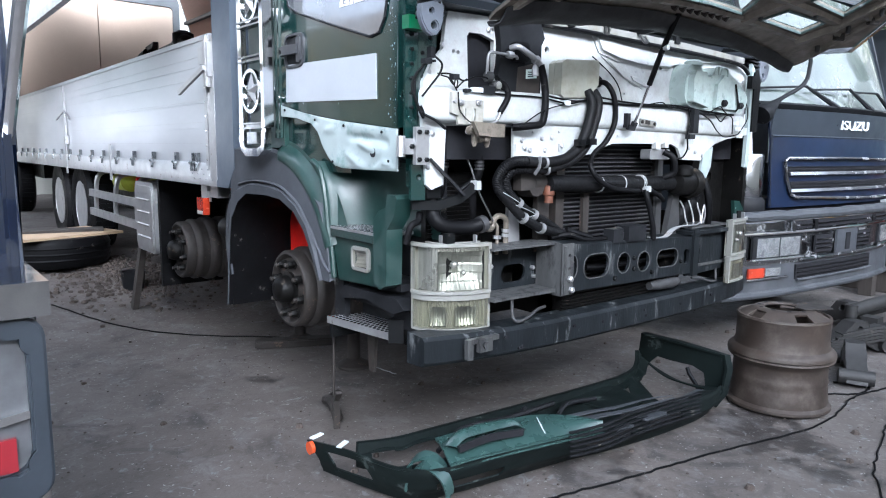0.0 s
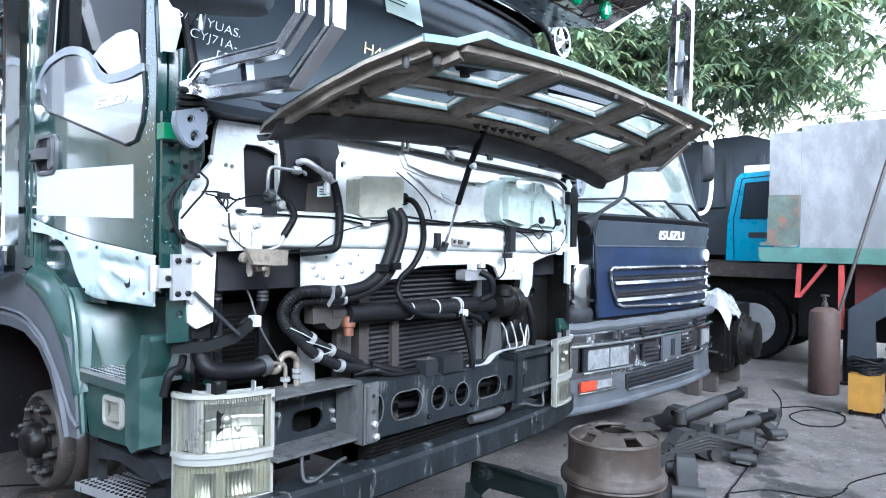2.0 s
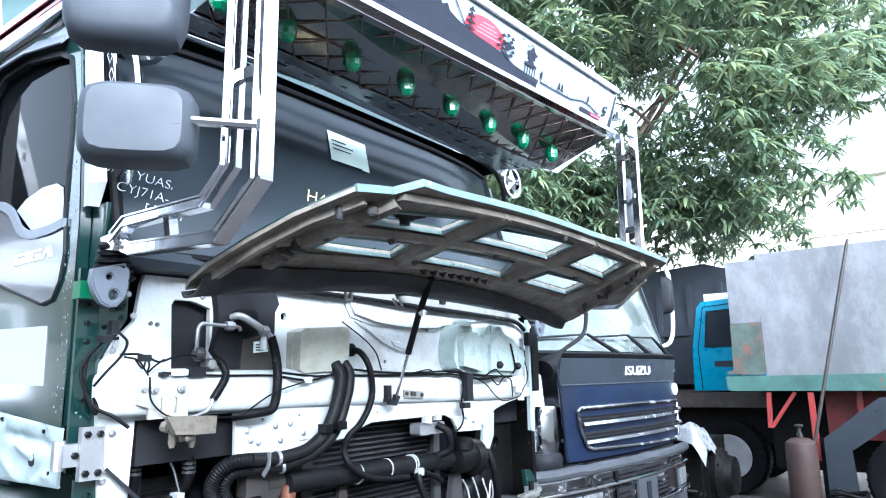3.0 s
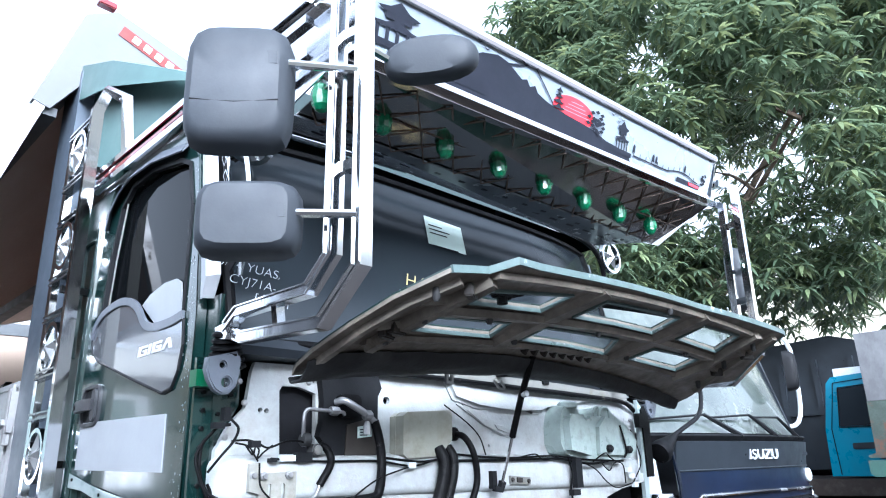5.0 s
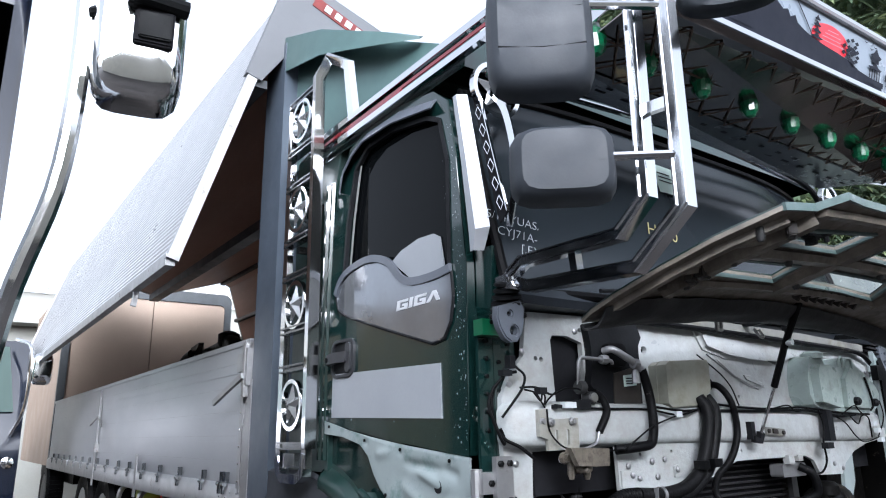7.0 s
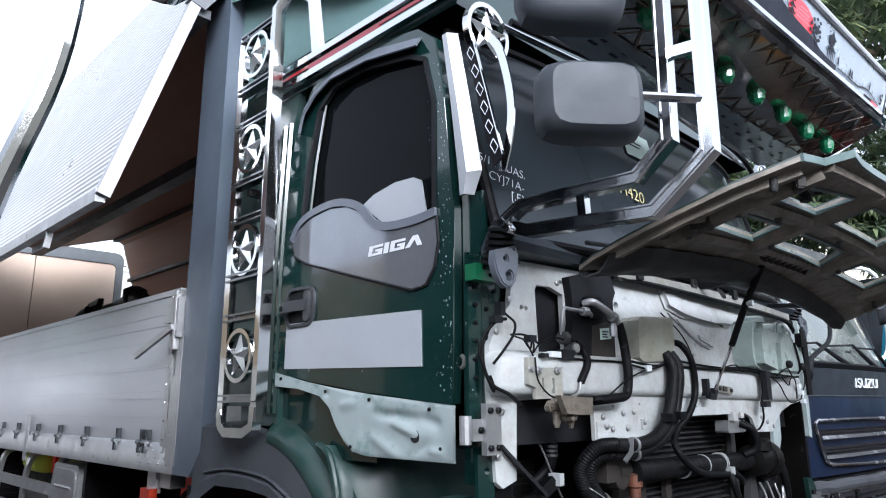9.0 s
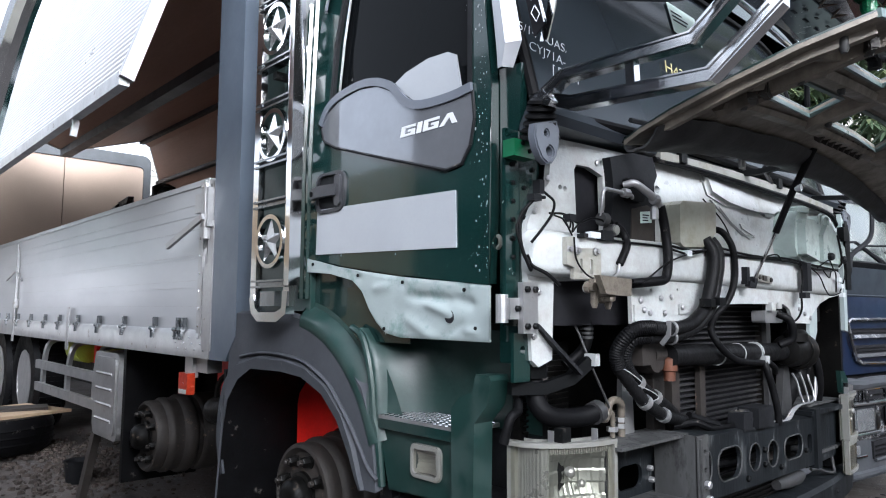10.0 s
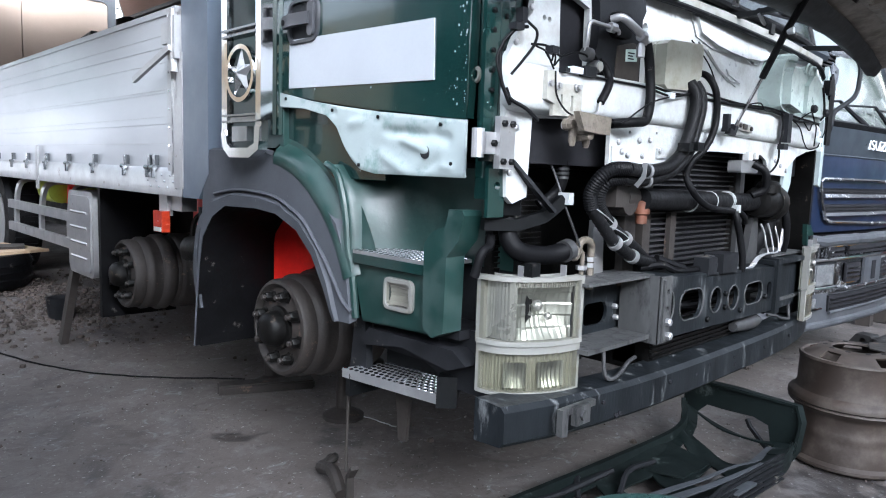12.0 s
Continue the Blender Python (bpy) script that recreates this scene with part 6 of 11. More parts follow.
    tube(bm, run([(0.354, -0.06, 1.46), (0.354, -0.07, 1.52), (0.35, -0.1, 1.6)]), 0.01, 8)
    part("hose_stub", bm, alu_dull, truck)
    cable("cooler_pipe", run([(0.48, -0.03, 1.05), (0.48, -0.03, 1.167), (0.467, -0.02, 1.205), (0.437, -0.02, 1.219), (0.409, -0.02, 1.209), (0.398, -0.02, 1.174), (0.375, -0.01, 1.165), (0.35, 0.0, 1.17)]), 0.0125, old_brass, truck, 4, 10)
    cable("cooler_pipe", run([(0.432, -0.03, 1.05), (0.425, -0.02, 1.16), (0.418, -0.02, 1.18), (0.404, -0.02, 1.19), (0.36, -0.005, 1.195)]), 0.008, old_brass, truck, 4, 10)
    bm = B()
    for x, o, z in ((0.48, -0.03, 1.125), (0.48, -0.03, 1.145), (0.428, -0.025, 1.12)):
        lathe(bm, [(0.019, 0.0), (0.019, 0.014)], on(x, o, z), 'z', 6)
    part("fitting", bm, alu_dull, truck)
    cable("thin_wire", run([(0.25, -0.05, 1.5), (0.29, -0.04, 1.443), (0.305, 0.0, 1.332), (0.363, 0.0, 1.237), (0.384, 0.0, 1.2)]), 0.004, rod_grey, truck)
    # Small cooler core behind the pipes.
    bm = B()
    for i in range(14):
        z = 1.12 + 0.018 * i
        p = on(0.3, -0.16, z)
        box(bm, (0.17, p[1], z), (0.4, p[1] + 0.01, z + 0.006))
    box(bm, (0.16, on(0.3, -0.17, 1)[1], 1.1), (0.41, on(0.3, -0.2, 1)[1], 1.4))
    part("cooler_fin", bm, greasy, truck)
    # Far side: inner wing with its cut-out, side plates, green tab.
    bm = B()
    plate(bm, [(1.98, 1.08), (2.36, 1.08), (2.36, 1.58), (2.2, 1.58), (2.06, 1.53), (1.99, 1.36)], 'y', 0.12, 0.15, holes=[ring(2.2, 1.36, 0.03, n=12)])
    plate(bm, [(0.0, 1.0), (0.5, 1.0), (0.5, 1.6), (0.0, 1.6)], 'x', 2.38, 2.41)
    part("inner_wing", bm, greasy, truck)
    bm = B()
    plate(bm, [(2.27, 1.42), (2.31, 1.41), (2.33, 1.95), (2.28, 2.0)], 'y', -0.06, -0.04)
    plate(bm, [(1.82, 1.38), (1.88, 1.36), (1.92, 1.42), (1.93, 1.53), (1.84, 1.5)], 'y', -0.05, -0.035)
    part("side_plate", bm, white_worn, truck)
    bm = B()
    plate(bm, [(2.3, 1.62), (2.36, 1.62), (2.37, 1.9), (2.33, 1.97), (2.3, 1.95)], 'y', -0.07, -0.055)
    box(bm, (2.25, -0.08, 1.86), (2.3, -0.05, 1.93))
    part("edge_bracket", bm, dark_steel, truck, bevel=0.003)
    bm = B()
    plate(bm, [(2.22, 1.12), (2.29, 1.1), (2.31, 1.17), (2.26, 1.22), (2.2, 1.225)], 'y', -0.05, -0.03)
    part("green_tab", bm, green_worn, truck)


build_engine_bay()


def build_front_frame():
    # Lower bumper beam: a curved box section.
    bm = B()
    line = []
    for i in range(15):
        f = i / 14
        x = -0.02 + 2.49 * f
        bow = 0.11 * (abs(f - 0.5) * 2) ** 3.5
        line.append((x, -0.07 + bow, 0))
    sec = [(-0.03, 0.645), (-0.045, 0.66), (-0.045, 0.75), (-0.03, 0.765), (0.07, 0.77), (0.07, 0.64)]
    vs = [[bm.verts.new((p[0], p[1] + y, z)) for y, z in sec] for p in line]
    for r0, r1 in zip(vs, vs[1:]):
        for i in range(len(sec)):
            bm.faces.new((r0[i], r0[(i + 1) % len(sec)], r1[(i + 1) % len(sec)], r1[i]))
    bm.faces.new(vs[0])
    bm.faces.new(vs[-1])
    beam = part("bumper_beam", bm, beam_steel, truck, "scraped blue-black steel bumper beam", angle=30)
    # Dark discs on the beam imitate the shade in its bolt holes.
    bm = B()
    for x, z in ((0.32, 0.74), (0.4, 0.68), (0.42, 0.682), (0.75, 0.72), (0.95, 0.71), (1.05, 0.73), (1.28, 0.72), (1.29, 0.69), (1.6, 0.71), (1.9, 0.72)):
        lathe(bm, [(0.008, -0.117), (0.008, -0.11)], (x, 0, z), 'y', 8)
    part("bolt_hole", bm, dark_inside, beam)
    bm = B()
    plate(bm, [(0.12, 0.675), (0.15, 0.67), (0.15, 0.735), (0.29, 0.735), (0.29, 0.755), (0.12, 0.755)], 'y', -0.105, -0.085)
    box(bm, (0.17, -0.12, 0.7), (0.24, -0.1, 0.755))
    lathe(bm, [(0.016, -0.12), (0.016, -0.13)], (0.2, 0, 0.73), 'y', 6)
    part("tow_bracket", bm, scraped_steel, beam, bevel=0.004)
    # Upper cross member with a row of lightening holes.
    bm = B()
    holes = [ring(0.755, 0.985, 0.03, 0.055, 12), rounded(0.83, 0.918, 1.015, 1.03, 0.05), ring(1.127, 0.968, 0.05, 0.051, 14), ring(1.288, 0.96, 0.05, 0.051, 14), rounded(1.4, 0.912, 1.59, 1.005, 0.045), rounded(1.65, 0.91, 1.7, 0.99, 0.02)]
    plate(bm, [(0.706, 0.9), (0.74, 0.872), (1.76, 0.855), (1.757, 1.04), (1.2, 1.062), (0.706, 1.076)], 'y', -0.085, -0.07, holes=holes)
    vs = [bm.verts.new(p) for p in ((0.706, -0.085, 1.076), (1.757, -0.085, 1.04), (1.757, 0.02, 1.05), (0.706, 0.02, 1.085), (0.706, -0.085, 1.088), (1.757, -0.085, 1.052), (1.757, 0.02, 1.062), (0.706, 0.02, 1.097))]
    for f in ((0, 1, 2, 3), (4, 5, 6, 7), (0, 1, 5, 4), (2, 3, 7, 6), (0, 3, 7, 4), (1, 2, 6, 5)):
        bm.faces.new([vs[i] for i in f])
    cross = part("cross_member", bm, beam_steel, truck, "scraped steel cross member with lightening holes")
    bm = B()
    for hole in holes[:5]:
        loop = [(x, -0.087, z) for x, z in hole]
        tube(bm, loop + loop[:1], 0.003, 5)
    part("hole_rim", bm, scraped_steel, cross, "bright worn rim of a hole")
    bm = B()
    bolts(bm, [(1.208, -0.085, 0.985), (1.06, -0.085, 0.9), (1.36, -0.085, 0.9), (1.21, -0.085, 0.93), (1.62, -0.085, 0.93)], 'y', 0.012, 0.01)
    part("bolt", bm, dark_steel, cross)
    # Right end of the member: flange, arm to the far lamp.
    bm = B()
    plate(bm, [(1.74, 0.83), (2.1, 0.84), (2.12, 1.05), (1.74, 1.07)], 'y', -0.05, -0.03, holes=[rounded(1.8, 0.88, 1.86, 1.0, 0.02)])
    box(bm, (1.72, -0.1, 0.84), (1.77, -0.03, 1.09))
    box(bm, (1.7, -0.09, 1.06), (2.1, 0.02, 1.08))
    part("end_flange", bm, beam_steel, truck, bevel=0.003)
    # Box frames beside the lamps.
    for s in (0, 1):
        bm = B()

        def X(x):
            return x if s == 0 else 2 * MID - x

        def slab(x0, x1, y0, y1, z0, z1):
            box(bm, (min(X(x0), X(x1)), y0, z0), (max(X(x0), X(x1)), y1, z1))
        slab(0.3, 0.7, -0.05, 0.1, 1.088, 1.098)
        slab(0.3, 0.7, -0.06, 0.1, 0.876, 0.89)
        shelf = part("lamp_shelf", bm, scraped_steel, truck, "scraped pale edges of the lamp box", bevel=0.002)
        bm = B()
        plate(bm, [(X(0.3), 0.87), (X(0.7), 0.87), (X(0.7), 1.09), (X(0.3), 1.09)], 'y', 0.08, 0.092,
              holes=[rounded(min(X(0.47), X(0.62)), 0.915, max(X(0.47), X(0.62)), 0.995, 0.036)])
        fr = part("lamp_frame", bm, beam_steel, truck, "scraped headlamp frame")
        bm = B()
        bolts(bm, [(X(0.4), 0.08, 1.0), (X(0.67), 0.08, 0.93), (X(0.66), 0.08, 0.97)], 'y', 0.01, 0.014)
        part("bolt", bm, alu_dull, fr)
        if s == 0:
            bm = B()
            plate(bm, [(-0.09, 0.862), (-0.09, 1.095), (0.06, 1.095), (0.06, 0.862)], 'x', 0.672, 0.682)
            plate(bm, [(0.672, 0.862), (0.75, 0.862), (0.75, 1.095), (0.672, 1.095)], 'y', -0.096, -0.086, holes=[ring(0.722, 1.04, 0.009, n=8), ring(0.722, 0.98, 0.009, n=8)])
            box(bm, (0.68, -0.104, 0.87), (0.694, -0.096, 1.085))
            post = part("lamp_post", bm, scraped_steel, truck, "scraped pale steel upright", bevel=0.002)
            bm = B()
            bolts(bm, [(0.732, -0.096, 0.885), (0.722, -0.096, 0.935)], 'y', 0.014, 0.014)
            part("bolt", bm, alu_dull, post)
        cable("bracket_rod", [(X(0.42), -0.04, 0.88), (X(0.42), -0.05, 0.795), (X(0.45), -0.06, 0.775), (X(0.52), -0.05, 0.785), (X(0.58), -0.04, 0.805), (X(0.64), -0.03, 0.81)], 0.0075, rod_grey, truck, 4)
    bm = B()
    box(bm, (1.14, -0.1, 1.07), (1.275, -0.02, 1.145))
    box(bm, (1.035, -0.09, 1.07), (1.11, -0.03, 1.135))
    lathe(bm, [(0.028, 1.07), (0.032, 1.11), (0.018, 1.14)], (1.105, -0.06, 0), 'z', 10)
    part("relay_box", bm, black_plastic, truck, "black relay box on the cross member", bevel=0.006)
    bm = B()
    tube(bm, [(0.72, 0.02, 1.11), (0.8, -0.02, 1.12), (0.88, -0.04, 1.095), (1.03, -0.05, 1.09)], 0.012, 8, smooth=5)
    tube(bm, [(0.8, 0.0, 1.14), (0.86, -0.02, 1.12), (0.93, -0.04, 1.1)], 0.016, 8, smooth=5)
    tube(bm, [(0.95, 0.0, 0.95), (1.1, -0.02, 0.945), (1.3, -0.02, 0.95), (1.55, -0.03, 0.96), (1.7, -0.03, 0.95)], 0.014, 8, smooth=5)
    part("loom_cable", bm, rubber, truck)
    bm = B()
    lathe(bm, [(0.02, -0.2), (0.03, -0.1), (0.032, 0.0), (0.02, 0.06)], (1.6, -0.05, 0.815), 'x', 12)
    part("horn", bm, rod_grey, truck, "dusty grey horn trumpet")


build_front_frame()


def build_headlamp(s):
    """Headlamp over a flasher unit; both wrap round the corner. The far one hangs loose, inward and forward."""
    def X(x):
        return x if s == 0 else 2 * MID - 0.075 - x

    line = spline([(0.045, 0.17, 0), (0.05, 0.12, 0), (0.075, 0.075, 0), (0.115, 0.038, 0), (0.17, 0.006, 0), (0.24, -0.016, 0), (0.31, -0.024, 0)], 6)

    def at(u, z, deep=0.0):
        f = max(0.0, min(1.0, u)) * (len(line) - 1)
        i = min(int(f), len(line) - 2)
        p, q = line[i], line[i + 1]
        c = p.lerp(q, f - i)
        d = (q - p).normalized()
        y = c.y + d.x * deep
        return (X(c.x - d.y * deep), y if s == 0 else 0.35 * y - 0.095, z)

    def wrap(bm, u0, u1, z0, z1, deep, nu, nv, fn=None):
        return grid_sheet(bm, lambda u, v: at(u0 + (u1 - u0) * u, z0 + (z1 - z0) * v, deep + (fn(u, v) if fn else 0.0)), nu, nv)

    def rim(bm, z, w, h, deep=0.0, u0=0.0, u1=1.0):
        return bar(bm, [at(u0 + (u1 - u0) * i / 14, z, deep) for i in range(15)], w, h)

    # Lamp body: back and inner side; bezel; lens; bowl.
    bm = B()
    wrap(bm, 0, 1, 0.915, 1.122, 0.075, 12, 2)
    lamp = part("headlamp", bm, lamp_cream, truck, "yellowed clear headlamp with a cream rim")
    bm = B()
    for z in (0.921, 1.117):
        rim(bm, z, 0.026, 0.014, 0.008)
    for u in (0.012, 0.985):
        bar(bm, [at(u, 0.914, 0.012), at(u, 1.124, 0.012)], 0.03, 0.014)
    part("bezel", bm, lamp_cream, lamp)
    bm = B()
    wrap(bm, 0.02, 0.975, 0.926, 1.112, 0.001, 24, 6)
    lens = part("lens", bm, clear_lens, lamp)
    lens.visible_shadow = False
    bm = B()
    wrap(bm, 0.42, 0.93, 0.93, 1.108, 0.018, 26, 30,
         lambda u, v: 0.045 * (1 - (2 * u - 1) ** 2) * (1 - (2 * v - 1) ** 2) + 0.004 * (int(v * 5) % 2) + 0.0012 * math.sin(u * 60))
    part("reflector", bm, reflector, lamp, "bright facetted reflector", angle=12)
    bm = B()
    wrap(bm, 0.03, 0.41, 0.93, 1.108, 0.016, 40, 2, lambda u, v: 0.0008 * math.sin(u * 60) + 0.01 * math.sin(u * 5))
    part("side_reflector", bm, lamp_silver, lamp, "dull silver side of the lamp", angle=20)
    bm = B()
    for i in range(26):
        p = at(0.42 + 0.02 * i, 1.103, 0.006)
        box(bm, (p[0] - 0.0022, p[1] - 0.004, 1.092), (p[0] + 0.0022, p[1] + 0.004, 1.108))
    part("top_flutes", bm, lamp_cream, lamp)
    bm = B()
    wrap(bm, 0.935, 0.975, 0.93, 1.108, 0.01, 6, 2, lambda u, v: 0.003 * math.sin(u * 20))
    part("edge_strip", bm, lamp_amber, lamp)
    for k, (u, z, r) in enumerate(((0.62, 1.035, 0.017), (0.72, 1.0, 0.012))):
        bm = B()
        bmesh.ops.create_uvsphere(bm, u_segments=14, v_segments=8, radius=r, matrix=Matrix.Translation(at(u, z, 0.03)))
        part("bulb_cap", bm, alu_dull, lamp)
    # Flasher below.
    bm = B()
    wrap(bm, 0, 1, 0.762, 0.912, 0.06, 12, 2)
    flash = part("flasher", bm, lamp_cream, truck, "ribbed cloudy front flasher unit")
    bm = B()
    for z, h in ((0.766, 0.012), (0.9, 0.022)):
        rim(bm, z, 0.02, h, 0.012)
    for u in (0.01, 0.985):
        bar(bm, [at(u, 0.76, 0.012), at(u, 0.91, 0.012)], 0.02, 0.014)
    part("bezel", bm, lamp_cream, flash)
    bm = B()
    wrap(bm, 0.02, 0.975, 0.772, 0.89, 0.002, 110, 2, lambda u, v: 0.0016 * math.sin(u * 150))
    lens = part("lens", bm, frosted_lens, flash)
    lens.visible_shadow = False
    bm = B()
    wrap(bm, 0.02, 0.975, 0.772, 0.89, 0.02, 90, 12, lambda u, v: 0.002 * math.sin(u * 150))
    part("flasher_back", bm, lamp_amber, flash)
    for u0, u1 in ((0.3, 0.52), (0.62, 0.84)):
        bm = B()
        wrap(bm, u0, u1, 0.785, 0.865, 0.012, 30, 14, lambda u, v: 0.012 * (1 - (2 * u - 1) ** 2) * (1 - (2 * v - 1) ** 2) - 0.006 + 0.0015 * math.sin(u * 42))
        part("reflector", bm, reflector, flash)
    bm = B()
    x0, x1 = sorted((X(0.15), X(0.285)))
    box(bm, (x0, 0.07 - 0.1 * s, 0.78), (x1, 0.16 - 0.06 * s, 1.09))
    x0, x1 = sorted((X(0.12), X(0.16)))
    box(bm, (x0, 0.03 - 0.09 * s, 1.122), (x1, 0.06 - 0.09 * s, 1.165))
    part("lamp_box", bm, dark_steel, lamp, bevel=0.004)
    bm = B()
    for u in (0.45, 0.85):
        p = at(u, 1.13, 0.03)
        bar(bm, [(p[0], p[1], 1.115), (p[0], p[1], 1.155)], 0.02, 0.006)
    part("lamp_tab", bm, alu_dull, lamp)


lamp_silver = material("lamp_silver", (0.27, 0.275, 0.27), 0.3, 0.7, 0.12, 8.0, 0.02, 60)
lamp_amber = material("lamp_amber", (0.15, 0.15, 0.13), 0.45, 0.0, 0.12, 12.0, 0.03, 60)
build_headlamp(0)
build_headlamp(1)


# ---- the cargo body ----
rung_metal = material("rung_metal", (0.2, 0.21, 0.22), 0.2, 0.9, 0.1, 5.0, 0.01, 40)
star_metal = material("star_metal", (0.6, 0.61, 0.62), 0.28, 0.85, 0.08, 8.0, 0.01, 50)
joint_grey = material("joint_grey", (0.34, 0.345, 0.355), 0.4, 0.6, 0.2, 6.0, 0.03, 60)
cap_grey = material("cap_grey", (0.1, 0.104, 0.112), 0.5, 0.0, 0.08, 3.0, 0.02, 50)
marker_red = material("marker_red", (0.3, 0.03, 0.012), 0.2, 0.0, 0.3, 20.0, 0.03, 60, coat=0.5)
Y0, Y1 = 2.06, 10.1       # front and rear of the cargo body


def build_dropside():
    side = None
    bm = B()
    box(bm, (-0.005, Y0 + 0.12, 1.4), (0.035, Y1, 2.175))
    side = part("dropside", bm, aluminium, truck, "polished aluminium drop side", bevel=0.006)
    bm = B()
    for z in (1.62, 1.615 + 0.16, 2.0):
        box(bm, (-0.0075, Y0 + 0.16, z), (-0.004, Y1, z + 0.006))
    box(bm, (-0.012, Y0 + 0.12, 2.155), (0.04, Y1, 2.185))
    part("profile_line", bm, aluminium, side)
    # Joints between the extruded planks.
    for i in range(5):
        z = 1.52 + 0.135 * i
        bm = B()
        box(bm, (-0.0066, Y0 + 0.2, z), (-0.0045, Y1, z + 0.003))
        part("plank_joint", bm, joint_grey, side)
    # Front strip with rivets.
    bm = B()
    box(bm, (-0.022, Y0 + 0.1, 1.36), (0.03, Y0 + 0.2, 2.17))
    box(bm, (-0.035, Y0 + 0.12, 1.36), (-0.02, Y0 + 0.14, 2.17))
    part("edge_strip", bm, alu_dull, side, bevel=0.004)
    bm = B()
    lathe_places = [(-0.022, Y0 + 0.17, 1.42 + 0.09 * i) for i in range(9)]
    bolts(bm, lathe_places, 'x', 0.008, 0.005)
    part("rivet", bm, stainless, side)
    # Bottom rail.
    bm = B()
    plate(bm, [(-0.03, 1.26), (0.06, 1.26), (0.06, 1.4), (-0.012, 1.4), (-0.03, 1.37)], 'y', Y0 + 0.02, Y1)
    part("bottom_rail", bm, alu_dull, truck, "riveted aluminium bed rail")
    bm = B()
    bolts(bm, [(-0.03, Y0 + 0.08 + 0.035 * i, 1.3 + 0.03 * (i % 3)) for i in range(12)], 'x', 0.006, 0.004)
    part("rivet", bm, stainless, truck)
    # Hinges along the bottom.
    hinge = None
    ys = [2.42, 2.49, 2.83, 3.35, 3.86, 4.36, 4.86, 5.3, 5.8, 6.3, 6.75, 7.2, 7.7, 8.15, 8.6, 9.1, 9.55]
    for y in ys:
        bm = B()
        box(bm, (-0.03, y - 0.016, 1.41), (-0.008, y + 0.016, 1.462))
        lathe(bm, [(0.013, y - 0.024), (0.013, y + 0.024)], (-0.036, 0, 1.398), 'y', 10)
        box(bm, (-0.042, y - 0.014, 1.345), (-0.028, y + 0.014, 1.392))
        hinge = part("hinge", bm, rung_metal, side, "bright steel drop side hinge", bevel=0.004)
    # Middle and front latches.
    for y in (6.4,):
        bm = B()
        bar(bm, [(-0.03, y, 1.55), (-0.03, y, 2.13)], 0.022, 0.02)
        bar(bm, [(-0.04, y, 1.87), (-0.05, y + 0.35, 1.79)], 0.012, 0.018)
        bar(bm, [(-0.04, y, 1.87), (-0.05, y - 0.3, 1.77)], 0.012, 0.018)
        box(bm, (-0.05, y - 0.03, 1.52), (-0.01, y + 0.03, 1.6))
        part("latch", bm, alu_dull, side)
    bm = B()
    box(bm, (-0.06, Y0 + 0.02, 1.92), (0.0, Y0 + 0.1, 2.12))
    bar(bm, [(-0.07, Y0 + 0.05, 1.97), (-0.09, Y0 + 0.24, 1.9), (-0.1, Y0 + 0.42, 1.84)], 0.018, 0.03)
    lathe(bm, [(0.022, 1.86), (0.022, 2.14)], (-0.045, Y0 + 0.06, 0), 'z', 10)
    box(bm, (-0.05, Y0 + 0.1, 2.0), (-0.02, Y0 + 0.2, 2.1))
    part("front_latch", bm, alu_dull, side, "worn metal latch with a long lever", bevel=0.005)
    bm = B()
    for y in (4.55, 6.42):
        box(bm, (-0.035, y, 1.2), (-0.025, y + 0.06, 1.52))
    part("strap", bm, alu_dull, truck)


build_dropside()


def build_body_frame():
    # Front corner post and bulkhead.
    bm = B()
    plate(bm, [(1.8, 1.38), (1.9, 1.26), (2.07, 1.26), (2.07, 3.85), (1.8, 3.85)], 'x', -0.03, 0.1)
    post = part("corner_post", bm, post_grey, truck, "blue-grey painted body corner post", bevel=0.012)
    bm = B()
    plate(bm, [(2.06, 1.3), (2.16, 1.3), (2.16, 1.7), (2.12, 1.74), (2.12, 1.95), (2.06, 1.95)], 'x', -0.035, -0.03)
    part("post_plate", bm, alu_dull, post)
    bm = B()
    box(bm, (2.37, 1.8, 1.26), (2.47, 2.07, 3.85))
    part("corner_post", bm, post_grey, truck, bevel=0.012)
    bm = B()
    box(bm, (0.1, 1.86, 1.36), (2.37, 1.94, 3.86))
    part("bulkhead", bm, green_faded, truck, "faded green front wall of the body")
    bm = B()
    box(bm, (0.02, Y0, 1.3), (2.45, Y1, 1.38))
    part("bed", bm, plywood, truck)
    # Far side, plain.
    bm = B()
    box(bm, (2.435, Y0 + 0.1, 1.3), (2.475, Y1, 2.17))
    part("dropside", bm, aluminium, truck)
    # Roof spine that the wings hang from.
    bm = B()
    box(bm, (MID - 0.07, 1.9, 3.8), (MID + 0.07, Y1 + 0.08, 3.93))
    part("roof_spine", bm, post_grey, truck, bevel=0.01)


build_body_frame()



